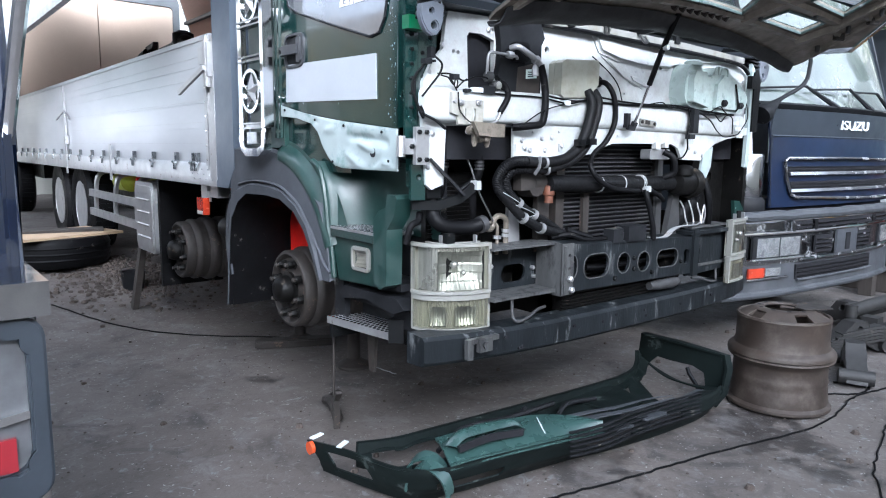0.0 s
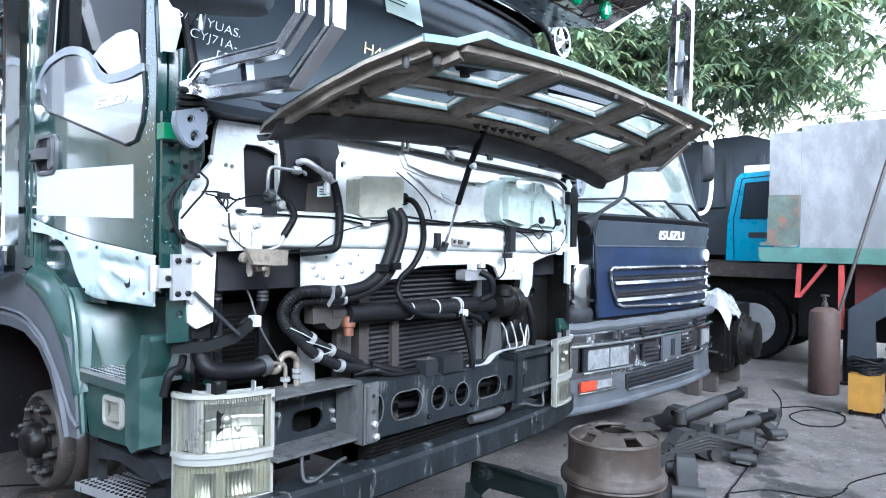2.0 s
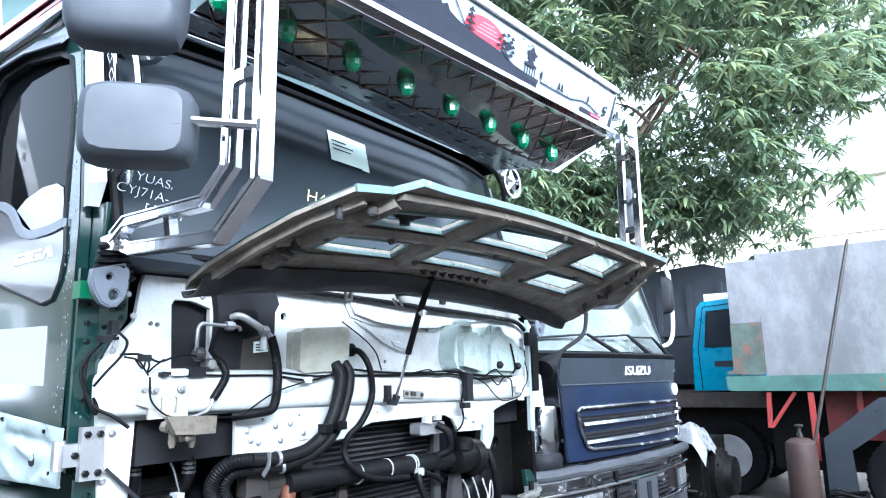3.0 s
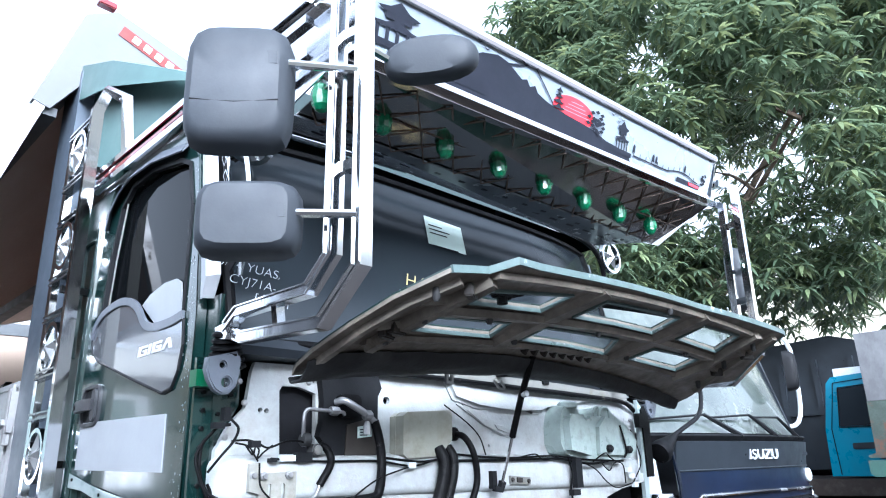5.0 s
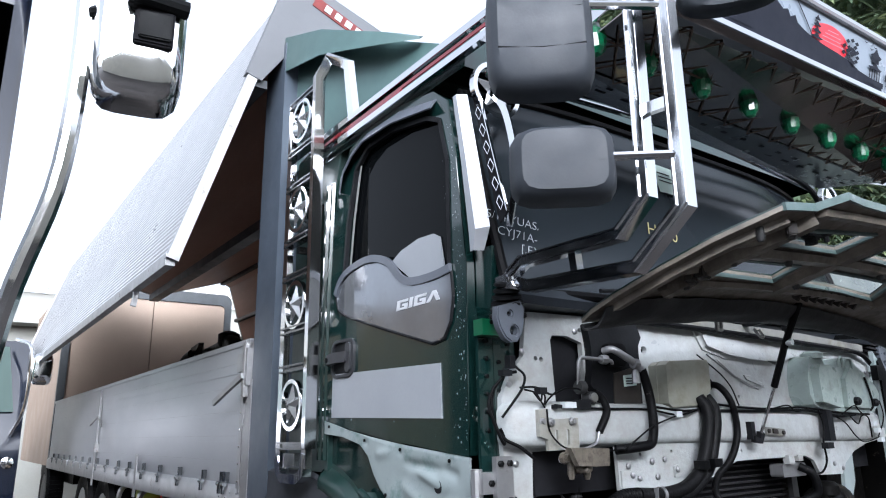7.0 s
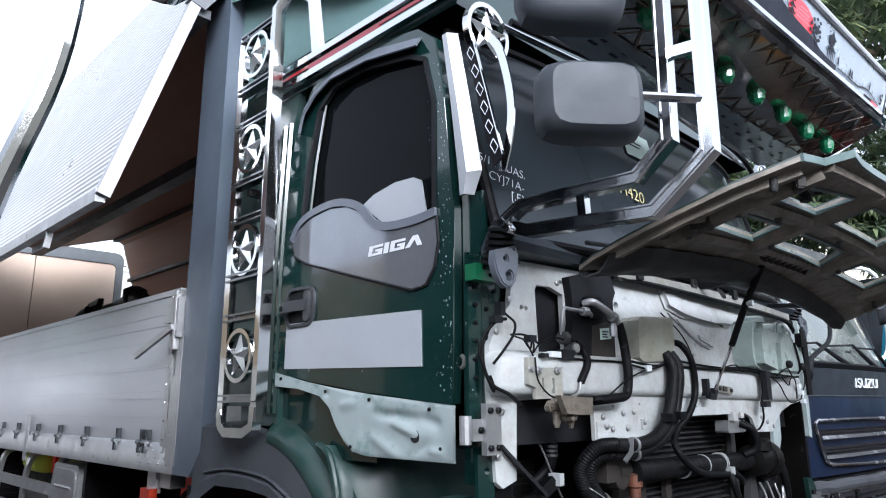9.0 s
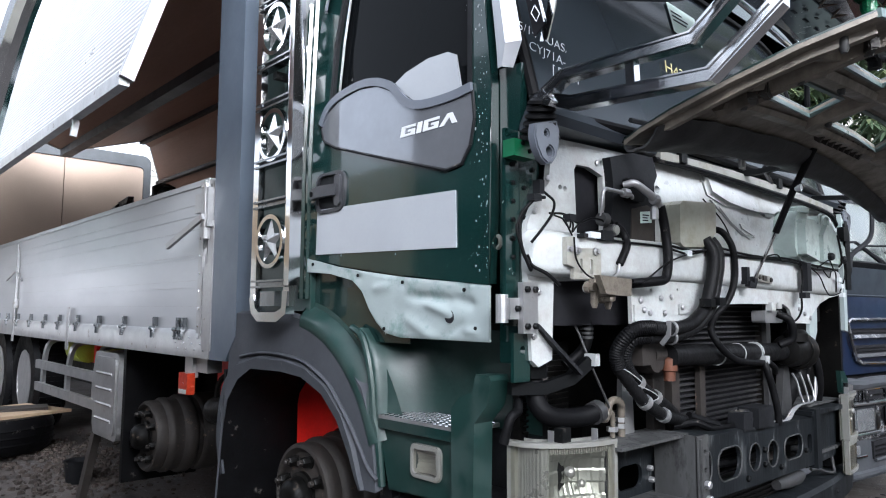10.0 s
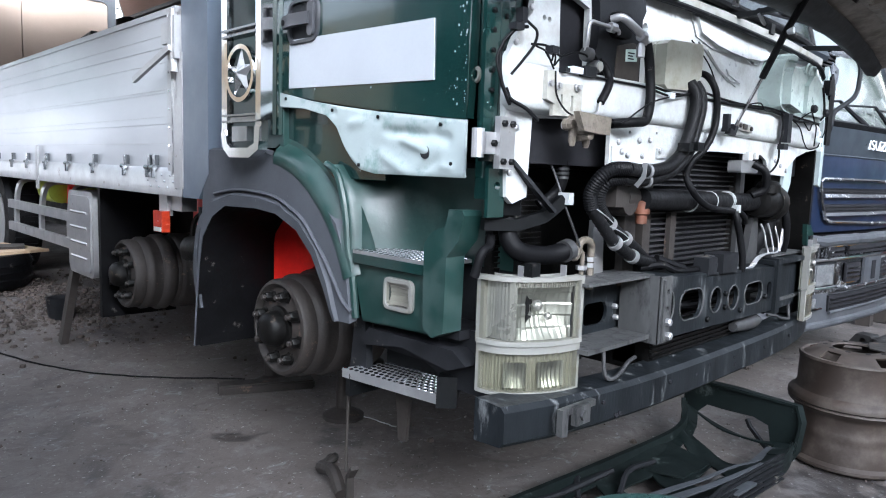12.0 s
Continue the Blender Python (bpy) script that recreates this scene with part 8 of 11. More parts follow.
def build_front_panel():
    """The front panel, raised on its hinges so that its ribbed underside shows."""
    outer = [(0.12, -0.19), (0.095, -0.25), (0.082, -0.35), (0.09, -0.5), (0.115, -0.65), (0.18, -0.795), (0.24, -0.8), (0.305, -0.805), (0.36, -0.862), (0.47, -0.85)] + level(0.6, 1.42, -0.846, -0.845, 0.12) + \
        level(1.55, 2.1, -0.853, -0.89, 0.12) + [(2.13, -0.885), (2.22, -0.74), (2.41, -0.53), (2.31, -0.45), (2.36, -0.3), (2.36, -0.22)] + level(2.25, 1.5, -0.22, -0.25, 0.13) + level(1.4, 0.25, -0.245, -0.205, 0.13)
    holes = [[(0.375, -0.665), (0.71, -0.66), (0.74, -0.765), (0.395, -0.735)], [(0.315, -0.5), (0.67, -0.48), (0.66, -0.575), (0.34, -0.58)],
             [(0.895, -0.655), (1.15, -0.655), (1.41, -0.655), (1.405, -0.775), (1.15, -0.77), (0.93, -0.765)], [(0.83, -0.48), (1.1, -0.475), (1.37, -0.465), (1.3, -0.57), (1.1, -0.57), (0.85, -0.57)],
             [(1.595, -0.66), (1.935, -0.66), (1.885, -0.79), (1.605, -0.775)], [(1.55, -0.465), (1.93, -0.47), (1.93, -0.585), (1.585, -0.565)]]
    bm = B()
    plate(bm, outer, 'z', 0.0, 0.012, holes=holes)
    raised(bm)
    panel = part("front_panel", bm, grimy_panel, truck, "raised front panel with a grimy ribbed underside")
    bm = B()
    plate(bm, outer, 'z', 0.0125, 0.017, holes=holes)
    raised(bm)
    part("outer_skin", bm, green_worn, panel, "green painted outside of the panel")
    # Pale strip: the highlight along the front edge is put into its colour.
    bm = B()
    lip = [Vector((x, y - 0.003, hood_z(x, y) + 0.008)) for x, y in outer[5:25]]
    bar(bm, lip, 0.01, 0.02)
    part("front_lip", bm, lip_pale, panel, "pale front lip with chipped paint, its edge highlight put into the colour")

    def rib(pts, w, h, name="rib", mat=None, drop=0.0):
        """A pressed rib under the sheet, with sloping sides."""
        bm = B()
        line = [Vector((x, y, hood_z(x, y) - drop)) for x, y in pts]
        sweep(bm, line, [(-w / 2, 0.0), (w / 2, 0.0), (w * 0.32, -h), (-w * 0.32, -h)])
        return part(name, bm, mat or grimy_panel, panel)

    # Raised hat ribs between the openings, and the rim that follows the outline.
    rib([(0.75, -0.44), (0.765, -0.55), (0.81, -0.68), (0.85, -0.82)], 0.085, 0.022)
    rib([(1.46, -0.43), (1.46, -0.55), (1.5, -0.68), (1.53, -0.83)], 0.1, 0.022)
    rib(level(0.3, 1.98, -0.615, -0.615, 0.15), 0.055, 0.02)
    rib(level(0.33, 2.02, -0.81, -0.825, 0.15), 0.035, 0.016)
    rib([(0.2, -0.42)] + level(0.32, 2.0, -0.44, -0.43, 0.15), 0.045, 0.014)
    rib([(0.13, -0.3), (0.135, -0.5), (0.17, -0.65), (0.24, -0.77)], 0.03, 0.02)
    rib([(0.23, -0.4), (0.25, -0.55), (0.3, -0.68), (0.34, -0.79)], 0.05, 0.03)
    rib([(0.16, -0.52), (0.3, -0.55)], 0.03, 0.02)
    rib([(0.19, -0.66), (0.34, -0.69)], 0.03, 0.02)
    rib([(1.99, -0.42), (2.02, -0.58), (1.97, -0.72), (1.95, -0.84)], 0.06, 0.03)
    rib([(2.28, -0.38), (2.2, -0.55), (2.14, -0.7), (2.08, -0.86)], 0.035, 0.02)
    rib([(2.02, -0.58), (2.25, -0.54)], 0.03, 0.02)
    rib([(1.98, -0.73), (2.16, -0.7)], 0.03, 0.02)
    # Rims of the openings.
    for hole in holes:
        bm = B()
        loop = [Vector((x, y, hood_z(x, y) - 0.004)) for x, y in hole]
        bar(bm, loop + loop[:1], 0.01, 0.012)
        part("opening_rim", bm, lip_pale, panel)
    # Toothed clips by the middle opening, studs and folded tabs on the ends.
    bm = B()
    for i in range(8):
        x = 0.92 + 0.056 * i
        z = hood_z(x, -0.44)
        before = set(bm.verts)
        plate(bm, [(-0.03, 0.0), (0.024, 0.0), (0.02, -0.022), (0.006, -0.034), (-0.004, -0.02)], 'x', -0.006, 0.006)
        bmesh.ops.translate(bm, vec=(x, -0.43, z), verts=[v for v in bm.verts if v not in before])
    part("clip", bm, rust_dark, panel)
    bm = B()
    for x, y in ((0.52, -0.615), (1.1, -0.615), (1.75, -0.615), (0.24, -0.47), (0.27, -0.6), (0.32, -0.74), (0.2, -0.72), (2.1, -0.62), (2.05, -0.78), (1.25, -0.82), (2.2, -0.44), (0.77, -0.5), (1.47, -0.5)):
        lathe(bm, [(0.007, -0.036), (0.011, -0.028), (0.011, 0.0)], (x, y, hood_z(x, y)), 'z', 10)
    part("stud", bm, rod_grey, panel)
    bm = B()
    for x, y, a in ((0.215, -0.505, 20), (0.23, -0.53, 10), (0.3, -0.745, 35), (2.15, -0.56, -20), (2.12, -0.72, -30)):
        box(bm, (-0.03, -0.012, -0.035), (0.03, 0.012, 0.0), Matrix.Translation((x, y, hood_z(x, y))) @ Matrix.Rotation(radians(a), 4, 'Z'))
    part("tab_fold", bm, rust_dark, panel, bevel=0.004)
    bm = B()
    m = Matrix.Translation((0.47, -0.71, hood_z(0.47, -0.71) + 0.02))
    box(bm, (-0.035, -0.015, -0.03), (0.035, 0.015, 0.0), m)
    tube(bm, [m @ Vector(p) for p in ((-0.08, 0.02, -0.01), (-0.04, 0.0, -0.015), (0.03, 0.0, -0.015), (0.07, -0.02, -0.005))], 0.01, 8)
    lathe(bm, [(0.016, -0.045), (0.016, -0.01)], m @ Vector((0.0, 0, 0)), 'z', 10)
    part("lock", bm, black_plastic, panel, "black panel lock", bevel=0.005)
    # Sagging black insulation along the rear of the panel.
    bm = B()
    front = spline([(0.1, -0.3, 0), (0.22, -0.36, 0), (0.5, -0.358, 0), (0.97, -0.362, 0), (1.5, -0.335, 0), (2.0, -0.3, 0), (2.3, -0.275, 0)], 8)

    def pad_at(u, v):
        f = u * (len(front) - 1)
        i = min(int(f), len(front) - 2)
        p = front[i].lerp(front[i + 1], f - i)
        y = p.y + (-0.2 - 0.05 * math.sin(math.pi * min(1.0, p.x / 2.6)) - p.y) * v
        sag = 0.03 * math.sin(math.pi * min(1.0, max(0.0, v))) ** 0.5 + 0.007 * noise.noise((p.x * 9, v * 3, 0.3)) + 0.006
        return (p.x, y, hood_z(p.x, y) - sag)

    grid_sheet(bm, pad_at, 64, 12)
    thicken(bm, 0.006)
    part("insulation", bm, pad_black, panel, "dusty black insulation under the panel")
    bm = B()
    for x in (0.42, 1.2, 2.05):
        bar(bm, [(x, 0.02, 2.06), (x, -0.1, 2.05), (x, -0.26, hood_z(x, -0.26) + 0.022)], 0.03, 0.02)
    part("panel_hinge", bm, dark_steel, panel)
    bm = B()
    z = hood_z(0.7, -0.26)
    bar(bm, [(0.69, -0.26, z - 0.02), (0.69, -0.26, z - 0.06), (0.715, -0.26, z - 0.06), (0.715, -0.26, z - 0.02)], 0.008, 0.012)
    tube(bm, [(0.98, -0.22, 2.0), (1.0, -0.23, 1.97), (1.04, -0.22, 1.975), (1.03, -0.21, 2.0)], 0.005, 6, smooth=4)
    part("catch_wire", bm, alu_dull, panel)


pad_black = material("pad_black", (0.009, 0.0095, 0.011), 0.6, 0.0, 0.4, 6.0, 0.15, 60, wear=(0.05, 0.05, 0.05), amount=0.06, wear_size=7, soft=0.3)
lip_pale = material("lip_pale", (0.12, 0.17, 0.165), 0.35, 0.2, 0.3, 8.0, 0.03, 50, wear=(0.34, 0.38, 0.38), amount=0.05, wear_size=9)
grimy_panel = material("grimy_panel", (0.19, 0.165, 0.135), 0.4, 0.0, 0.35, 7.0, 0.12, 40, wear=(0.06, 0.05, 0.04), amount=0.16, wear_size=5.5, soft=0.3)
build_front_panel()


def build_stay(s):
    """Polished mirror stay: two square rails up from the corner bracket to the visor."""
    def X(x):
        return x if s == 0 else 2 * MID - x
    def channel(pts, w, lip):
        """A square tube whose outer face has two folded lips."""
        bm = B()
        bar(bm, [(X(x), y, z) for x, y, z in pts], w, w)
        body = B()
        for d in (-1, 1):
            bar(body, [(X(x - w / 2 - 0.002), y, z) for x, y, z in [(p[0], p[1] + d * lip[0] * (1 if i > 2 else 0.0), p[2] + d * lip[1] * (0 if i > 2 else 1)) for i, p in enumerate(pts)]], 0.006, 0.005)
        return bm, body

    outer = [(0.014, -0.03, 2.1), (0.014, -0.1, 2.075), (0.014, -0.495, 2.053), (0.014, -0.65, 2.175), (0.014, -0.66, 3.04), (0.014, -0.6, 3.09), (0.014, -0.3, 3.1)]
    inner = [(0.0, -0.02, 2.115), (0.0, -0.085, 2.152), (-0.008, -0.465, 2.143), (-0.008, -0.56, 2.22), (-0.01, -0.575, 2.97), (-0.01, -0.5, 3.02), (-0.01, -0.25, 3.02)]
    tubes, lips = channel(outer, 0.038, (0.014, 0.014))
    stay = part("mirror_stay", tubes, stainless, truck, "polished square-tube mirror stay", bevel=0.003)
    part("lip", lips, chrome, stay)
    tubes, lips = channel(inner, 0.036, (0.013, 0.013))
    part("inner_rail", tubes, stainless, stay, bevel=0.003)
    part("lip", lips, chrome, stay)
    bm = B()
    bar(bm, [(X(0.012), -0.29, 2.06), (X(-0.004), -0.295, 2.15)], 0.026, 0.026)
    for z in (2.45, 2.85):
        bar(bm, [(X(-0.005), -0.56, z), (X(0.012), -0.65, z)], 0.02, 0.03)
    part("cross_piece", bm, stainless, stay)
    bm = B()
    plate(bm, [(0.02, 2.085), (-0.04, 2.075), (-0.05, 2.09), (-0.02, 2.125), (0.03, 2.12)], 'x', X(-0.02), X(0.035))
    part("stay_end", bm, stainless, stay, bevel=0.004)
    # Cast bracket and rubber boot at the corner.
    bm = B()
    arm = [(-0.062, 2.02), (0.03, 2.045), (0.046, 2.02), (0.042, 1.975), (0.032, 1.94), (0.012, 1.918), (-0.012, 1.914), (-0.035, 1.925), (-0.056, 1.955), (-0.066, 1.985)]
    plate(bm, [(X(x), z) for x, z in arm], 'y', -0.03, 0.0, holes=[ring(X(0.0), 1.95, 0.015, n=14), ring(X(-0.015), 2.0, 0.009, n=12)])
    part("corner_bracket", bm, shield_grey, stay, "cast grey corner bracket", bevel=0.006)
    bm = B()
    q0 = Vector((X(0.028), 0.03, 1.995))
    ax = (Vector((X(0.004), 0.005, 2.1)) - q0)
    rot = Vector((0, 0, 1)).rotation_difference(ax.normalized()).to_matrix().to_4x4()
    lathe(bm, [(r * (1.22 - 0.45 * h / ax.length), h) for r, h in corrugated(0.05, ax.length + 0.01, 0.018, 0.012)], q0, 'z', 18, m=rot)
    part("boot", bm, rubber, stay, "ribbed rubber boot")
    return stay


stay_near = build_stay(0)
stay_far = build_stay(1)


def pad(bm, w, h, d, m, bulge=0.35, n=10, power=5.0):
    """A rounded shell: flat at the glass, domed at the back."""
    rows = []
    for j in range(6):
        t = j / 5
        k = math.cos(t * math.pi / 2) ** 0.5 if j < 5 else 0.0
        depth = d * math.sin(t * math.pi / 2)
        k = max(k, 0.02)
        ringv = []
        for i in range(32):
            a = 2 * math.pi * i / 32
            c, s = math.cos(a), math.sin(a)
            r = (abs(c) ** power + abs(s) ** power) ** (-1 / power)
            ringv.append(bm.verts.new(m @ Vector((w / 2 * r * c * (k * 0.5 + 0.5 if j < 5 else 0.42), -depth, h / 2 * r * s * (k * 0.5 + 0.5 if j < 5 else 0.42)))))
        rows.append(ringv)
    for r0, r1 in zip(rows, rows[1:]):
        for i in range(32):
            bm.faces.new((r0[i], r0[(i + 1) % 32], r1[(i + 1) % 32], r1[i]))
    bm.faces.new(rows[0])
    bm.faces.new(rows[-1])
    return bm


def facing(centre, yaw, lean=0.0):
    """A pose at centre, its -y turned by yaw degrees towards +x."""
    return Matrix.Translation(centre) @ Matrix.Rotation(radians(yaw), 4, 'Z') @ Matrix.Rotation(radians(lean), 4, 'X')


def build_mirrors():
    # Big and small wing mirrors: their backs look to the front of the truck.
    yaw = -40
    for name, c, w, h, arm_z, label in (("main_mirror", (-0.215, -0.42, 2.655), 0.28, 0.36, 2.72, "tall grey mirror housing"), ("lower_mirror", (-0.172, -0.43, 2.295), 0.265, 0.2, 2.305, "small grey mirror housing")):
        m = facing(c, yaw)
        bm = B()
        pad(bm, w, h, 0.09, m)
        mir = part(name, bm, mirror_shell, truck, label)
        bm = B()
        plate(bm, rounded(-w / 2 + 0.015, -h / 2 + 0.015, w / 2 - 0.015, h / 2 - 0.015, 0.04), 'y', 0.001, 0.006)
        bmesh.ops.transform(bm, matrix=m, verts=bm.verts)
        part("mirror_glass", bm, chrome, mir, "silvered mirror glass")
        bm = B()
        inner = m @ Vector((w * 0.36, -0.055, (arm_z - c[2])))
        tube(bm, [inner, (0.014, -0.65, arm_z)], 0.012, 8)
        part("arm", bm, stainless, mir)
        bm = B()
        box(bm, (w * 0.14, -0.088, arm_z - c[2] - 0.035), (w * 0.42, -0.05, arm_z - c[2] + 0.03), m)
        part("arm_boss", bm, mirror_shell, mir, bevel=0.014)
        if name == "main_mirror":
            bm = B()
            line = [m @ Vector((x, -0.088 + 0.5 * (abs(x) / w) ** 2 * 0.05, -0.06 - 0.01 * math.cos(x * 14))) for x in (-0.11, -0.06, 0, 0.06, 0.11)]
            tube(bm, line, 0.003, 6)
            part("seam", bm, black_plastic, mir)
    m = facing((0.19, -0.735, 2.78), -55, 10)
    bm = B()
    pad(bm, 0.27, 0.13, 0.06, m, power=2.6)
    mir = part("kerb_mirror", bm, mirror_shell, truck, "oval grey kerb mirror")
    bm = B()
    tube(bm, [(0.014, -0.66, 2.79), m @ Vector((-0.1, -0.03, 0.0))], 0.012, 8)
    part("arm", bm, stainless, mir)
    # Far side mirrors, seen edge on.
    m = facing((2.62, -0.5, 2.6), 30)
    bm = B()
    pad(bm, 0.24, 0.34, 0.09, m)
    part("main_mirror", bm, mirror_shell, truck)
    bm = B()
    tube(bm, [(2.44, -0.66, 2.62), (2.6, -0.55, 2.62)], 0.012, 8)
    part("arm", bm, stainless, truck)


build_mirrors()

def build_visor():
    """Sign board over the windscreen, with a dark mirror underside and green lamps."""
    def on(x, f, out=0.004):
        """x along the board, f up its face; the board rises to its far end, which is cut aslant."""
        k = (x - 0.1) / 2.32
        low, high = 2.855 + 0.141 * k, 3.08 + 0.133 * k
        return Vector((x - 0.06 * (1 - f) * max(0.0, k - 0.5) * 2, -0.55 - 0.05 * f - out, low + (high - low) * f))

    bm = B()
    face = [on(0.06, 0, 0), on(2.42, 0, 0), on(2.42, 1, 0), on(0.06, 1, 0)]
    back = [p + Vector((0, 0.05, 0)) for p in face]
    va, vb = [bm.verts.new(p) for p in face], [bm.verts.new(p) for p in back]
    bm.faces.new(va)
    bm.faces.new(vb)
    for i in range(4):
        bm.faces.new((va[i], va[(i + 1) % 4], vb[(i + 1) % 4], vb[i]))
    board = part("sign_board", bm, sign_face, truck, "pale sign board with a black skyline and a red sun")
    bm = B()

    def shape(pts, out=0.004):
        bm.faces.new([bm.verts.new(on(x, f, out)) for x, f in pts])

    def block(x0, x1, f0, f1, out=0.006):
        shape(((x0, f0), (x1, f0), (x1, f1), (x0, f1)), out)

    def roof(x, w, f, h, out=0.007):
        shape(((x - w * 1.1, f + h * 0.25), (x - w * 0.8, f), (x + w * 0.8, f), (x + w * 1.1, f + h * 0.25), (x + w * 0.5, f + h * 0.45), (x, f + h), (x - w * 0.5, f + h * 0.45)), out)

    # The long hill, with a ragged crest, and its steps down to the gate.
    crest = [(0.4, 0.42), (0.5, 0.6), (0.58, 0.78), (0.66, 0.86), (0.72, 0.82), (0.76, 0.74), (0.8, 0.66), (0.83, 0.7), (0.85, 0.6), (0.88, 0.66), (0.9, 0.56), (0.95, 0.5), (1.0, 0.46), (1.1, 0.42), (1.2, 0.4), (1.3, 0.36), (1.38, 0.28), (1.45, 0.26), (1.58, 0.22), (1.6, 0.06)]
    for (x0, f0), (x1, f1) in zip(crest, crest[1:]):
        shape(((x0, 0.04), (x1, 0.04), (x1, f1), (x0, f0)))
    # Mountain outline over it.
    peak = [(0.7, 0.8), (0.78, 0.88), (0.84, 0.98), (0.875, 0.96), (0.91, 0.84), (0.96, 0.66), (1.0, 0.5)]
    for (x0, f0), (x1, f1) in zip(peak, peak[1:]):
        shape(((x0, f0 - 0.035), (x1, f1 - 0.035), (x1, f1), (x0, f0)), 0.005)
    # Two gates and a pagoda.
    for x, w, f in ((0.2, 0.1, 0.3), (1.51, 0.055, 0.24)):
        block(x - w * 1.5, x + w * 1.6, f - 0.1, f)
        for i in range(5):
            block(x - w * 0.85 + i * w * 0.4, x - w * 0.7 + i * w * 0.4, f, f + 0.18)
        roof(x, w, f + 0.17, 0.15)
        block(x - w * 0.55, x + w * 0.55, f + 0.3, f + 0.4)
        roof(x, w * 0.8, f + 0.38, 0.2)
    for i in range(9):
        block(0.36 + 0.03 * i, 0.365 + 0.03 * i, 0.2 - 0.008 * i, 0.3 - 0.01 * i)
    block(0.34, 0.62, 0.14, 0.2)
    for i in range(4):
        roof(1.03, 0.04 - 0.007 * i, 0.46 + 0.1 * i, 0.09)
    # Crown of a pine, walkers, bridge and birds.
    for i in range(26):
        a, r = i * 2.4, 0.014 * (i % 5) + 0.008
        x, f = 1.3 + r * math.cos(a), 0.5 + 4.2 * r * math.sin(a) * 0.8
        shape(((x - 0.018, f), (x, f - 0.035), (x + 0.018, f + 0.005), (x + 0.004, f + 0.045)), 0.005 + 0.0002 * i)
    for x, f in ((0.5, 0.3), (1.62, 0.3), (1.8, 0.28), (1.83, 0.27), (2.12, 0.36)):
        shape(((x - 0.01, f), (x + 0.012, f), (x + 0.009, f + 0.13), (x, f + 0.18), (x - 0.008, f + 0.12)), 0.005)
    for i in range(12):
        x = 1.62 + 0.055 * i
        g = 0.26 + 0.1 * max(0.0, 1 - ((x - 2.1) / 0.14) ** 2)
        h = 0.26 + 0.1 * max(0.0, 1 - ((x + 0.055 - 2.1) / 0.14) ** 2)
        shape(((x, g - 0.05), (x + 0.055, h - 0.05), (x + 0.055, h - 0.02), (x, g - 0.02)), 0.005)
        block(x, x + 0.006, g - 0.02, g + 0.05)
    for i in range(16):
        a, r = i * 2.4, 0.01 * (i % 4) + 0.006
        x, f = 2.33 + r * math.cos(a), 0.36 + 3.6 * r * math.sin(a)
        shape(((x - 0.013, f), (x, f - 0.03), (x + 0.013, f), (x, f + 0.035)), 0.005 + 0.0002 * i)
    block(2.05, 2.3, 0.08, 0.19)
    for x, f in ((0.56, 0.9), (0.6, 0.84), (1.42, 0.82), (1.47, 0.74), (1.5, 0.8)):
        shape(((x - 0.02, f + 0.05), (x, f), (x + 0.02, f + 0.05), (x, f + 0.025)), 0.005)
    part("skyline", bm, ink, board, "black skyline silhouettes")
    bm = B()
    bm.faces.new([bm.verts.new(on(1.14 + 0.14 * math.cos(a), 0.55 + 0.25 * math.sin(a), 0.0025)) for a in [2 * math.pi * i / 28 for i in range(28)]])
    part("red_sun", bm, sun_red, board, "red sun disc")
    bm = B()
    for i in range(4):
        f = 0.5 + 0.065 * i
        w = 0.09 - 0.018 * i
        bm.faces.new([bm.verts.new(on(x, g, 0.0032)) for x, g in ((1.15 - w, f), (1.16 + w, f + 0.01), (1.16 + w, f + 0.022), (1.15 - w, f + 0.012))])
    part("sun_stripe", bm, sign_face, board)
    bm = B()
    bar(bm, [on(2.18, 0.13, 0.008), on(2.29, 0.13, 0.008)], 0.002, 0.016)
    part("caption_bar", bm, sun_red, board)
    # Frames along the top and the foot: bright metal with a dark groove.
    bm = B()
    bar(bm, [on(0.03, 1.05, -0.012), on(2.44, 1.05, -0.012)], 0.036, 0.024)
    bar(bm, [on(0.03, -0.07, 0.0), on(2.44, -0.07, 0.0)], 0.07, 0.02)
    part("sign_frame", bm, stainless, board, "bright metal frame")
    bm = B()
    bar(bm, [on(0.03, 0.97, 0.006), on(2.42, 0.97, 0.006)], 0.016, 0.016)
    bar(bm, [on(0.03, -0.16, -0.01), on(2.42, -0.16, -0.01)], 0.05, 0.02)
    part("frame_groove", bm, stainless_dark, board)
    # Underside: a bright plate from the sign's foot back to the lip at the screen.
    bm = B()
    a = [(0.06, -0.545, 2.82), (2.38, -0.545, 2.96), (2.36, -0.21, 2.832), (0.08, -0.21, 2.788)]
    bm.faces.new([bm.verts.new(p) for p in a])
    thicken(bm, 0.004)
    under = part("visor_underside", bm, stainless_dark, truck, "mirror-bright visor underside")
    bm = B()
    v = [bm.verts.new(p) for p in ((0.07, -0.23, 2.775), (2.3, -0.23, 2.822), (2.15, 0.0, 2.83), (0.12, 0.0, 2.865))]
    bm.faces.new(v)
    thicken(bm, 0.006)
    lip = part("visor_lip", bm, film_grey, truck, "grey film-covered visor lip with blurred print")
    bm = B()
    for i in range(16):
        x = 0.2 + 0.135 * i
        for k, dy in enumerate((0.05, 0.1)):
            f = (x - 0.07) / 2.35
            z = 2.772 + 0.045 * f + (dy / 0.23) * (0.088 - 0.075 * f) - 0.004
            bar(bm, [(x, -0.23 + dy, z - 0.004), (x + (0.05 if k else 0.03), -0.23 + dy, z - 0.0035)], 0.012, 0.002)
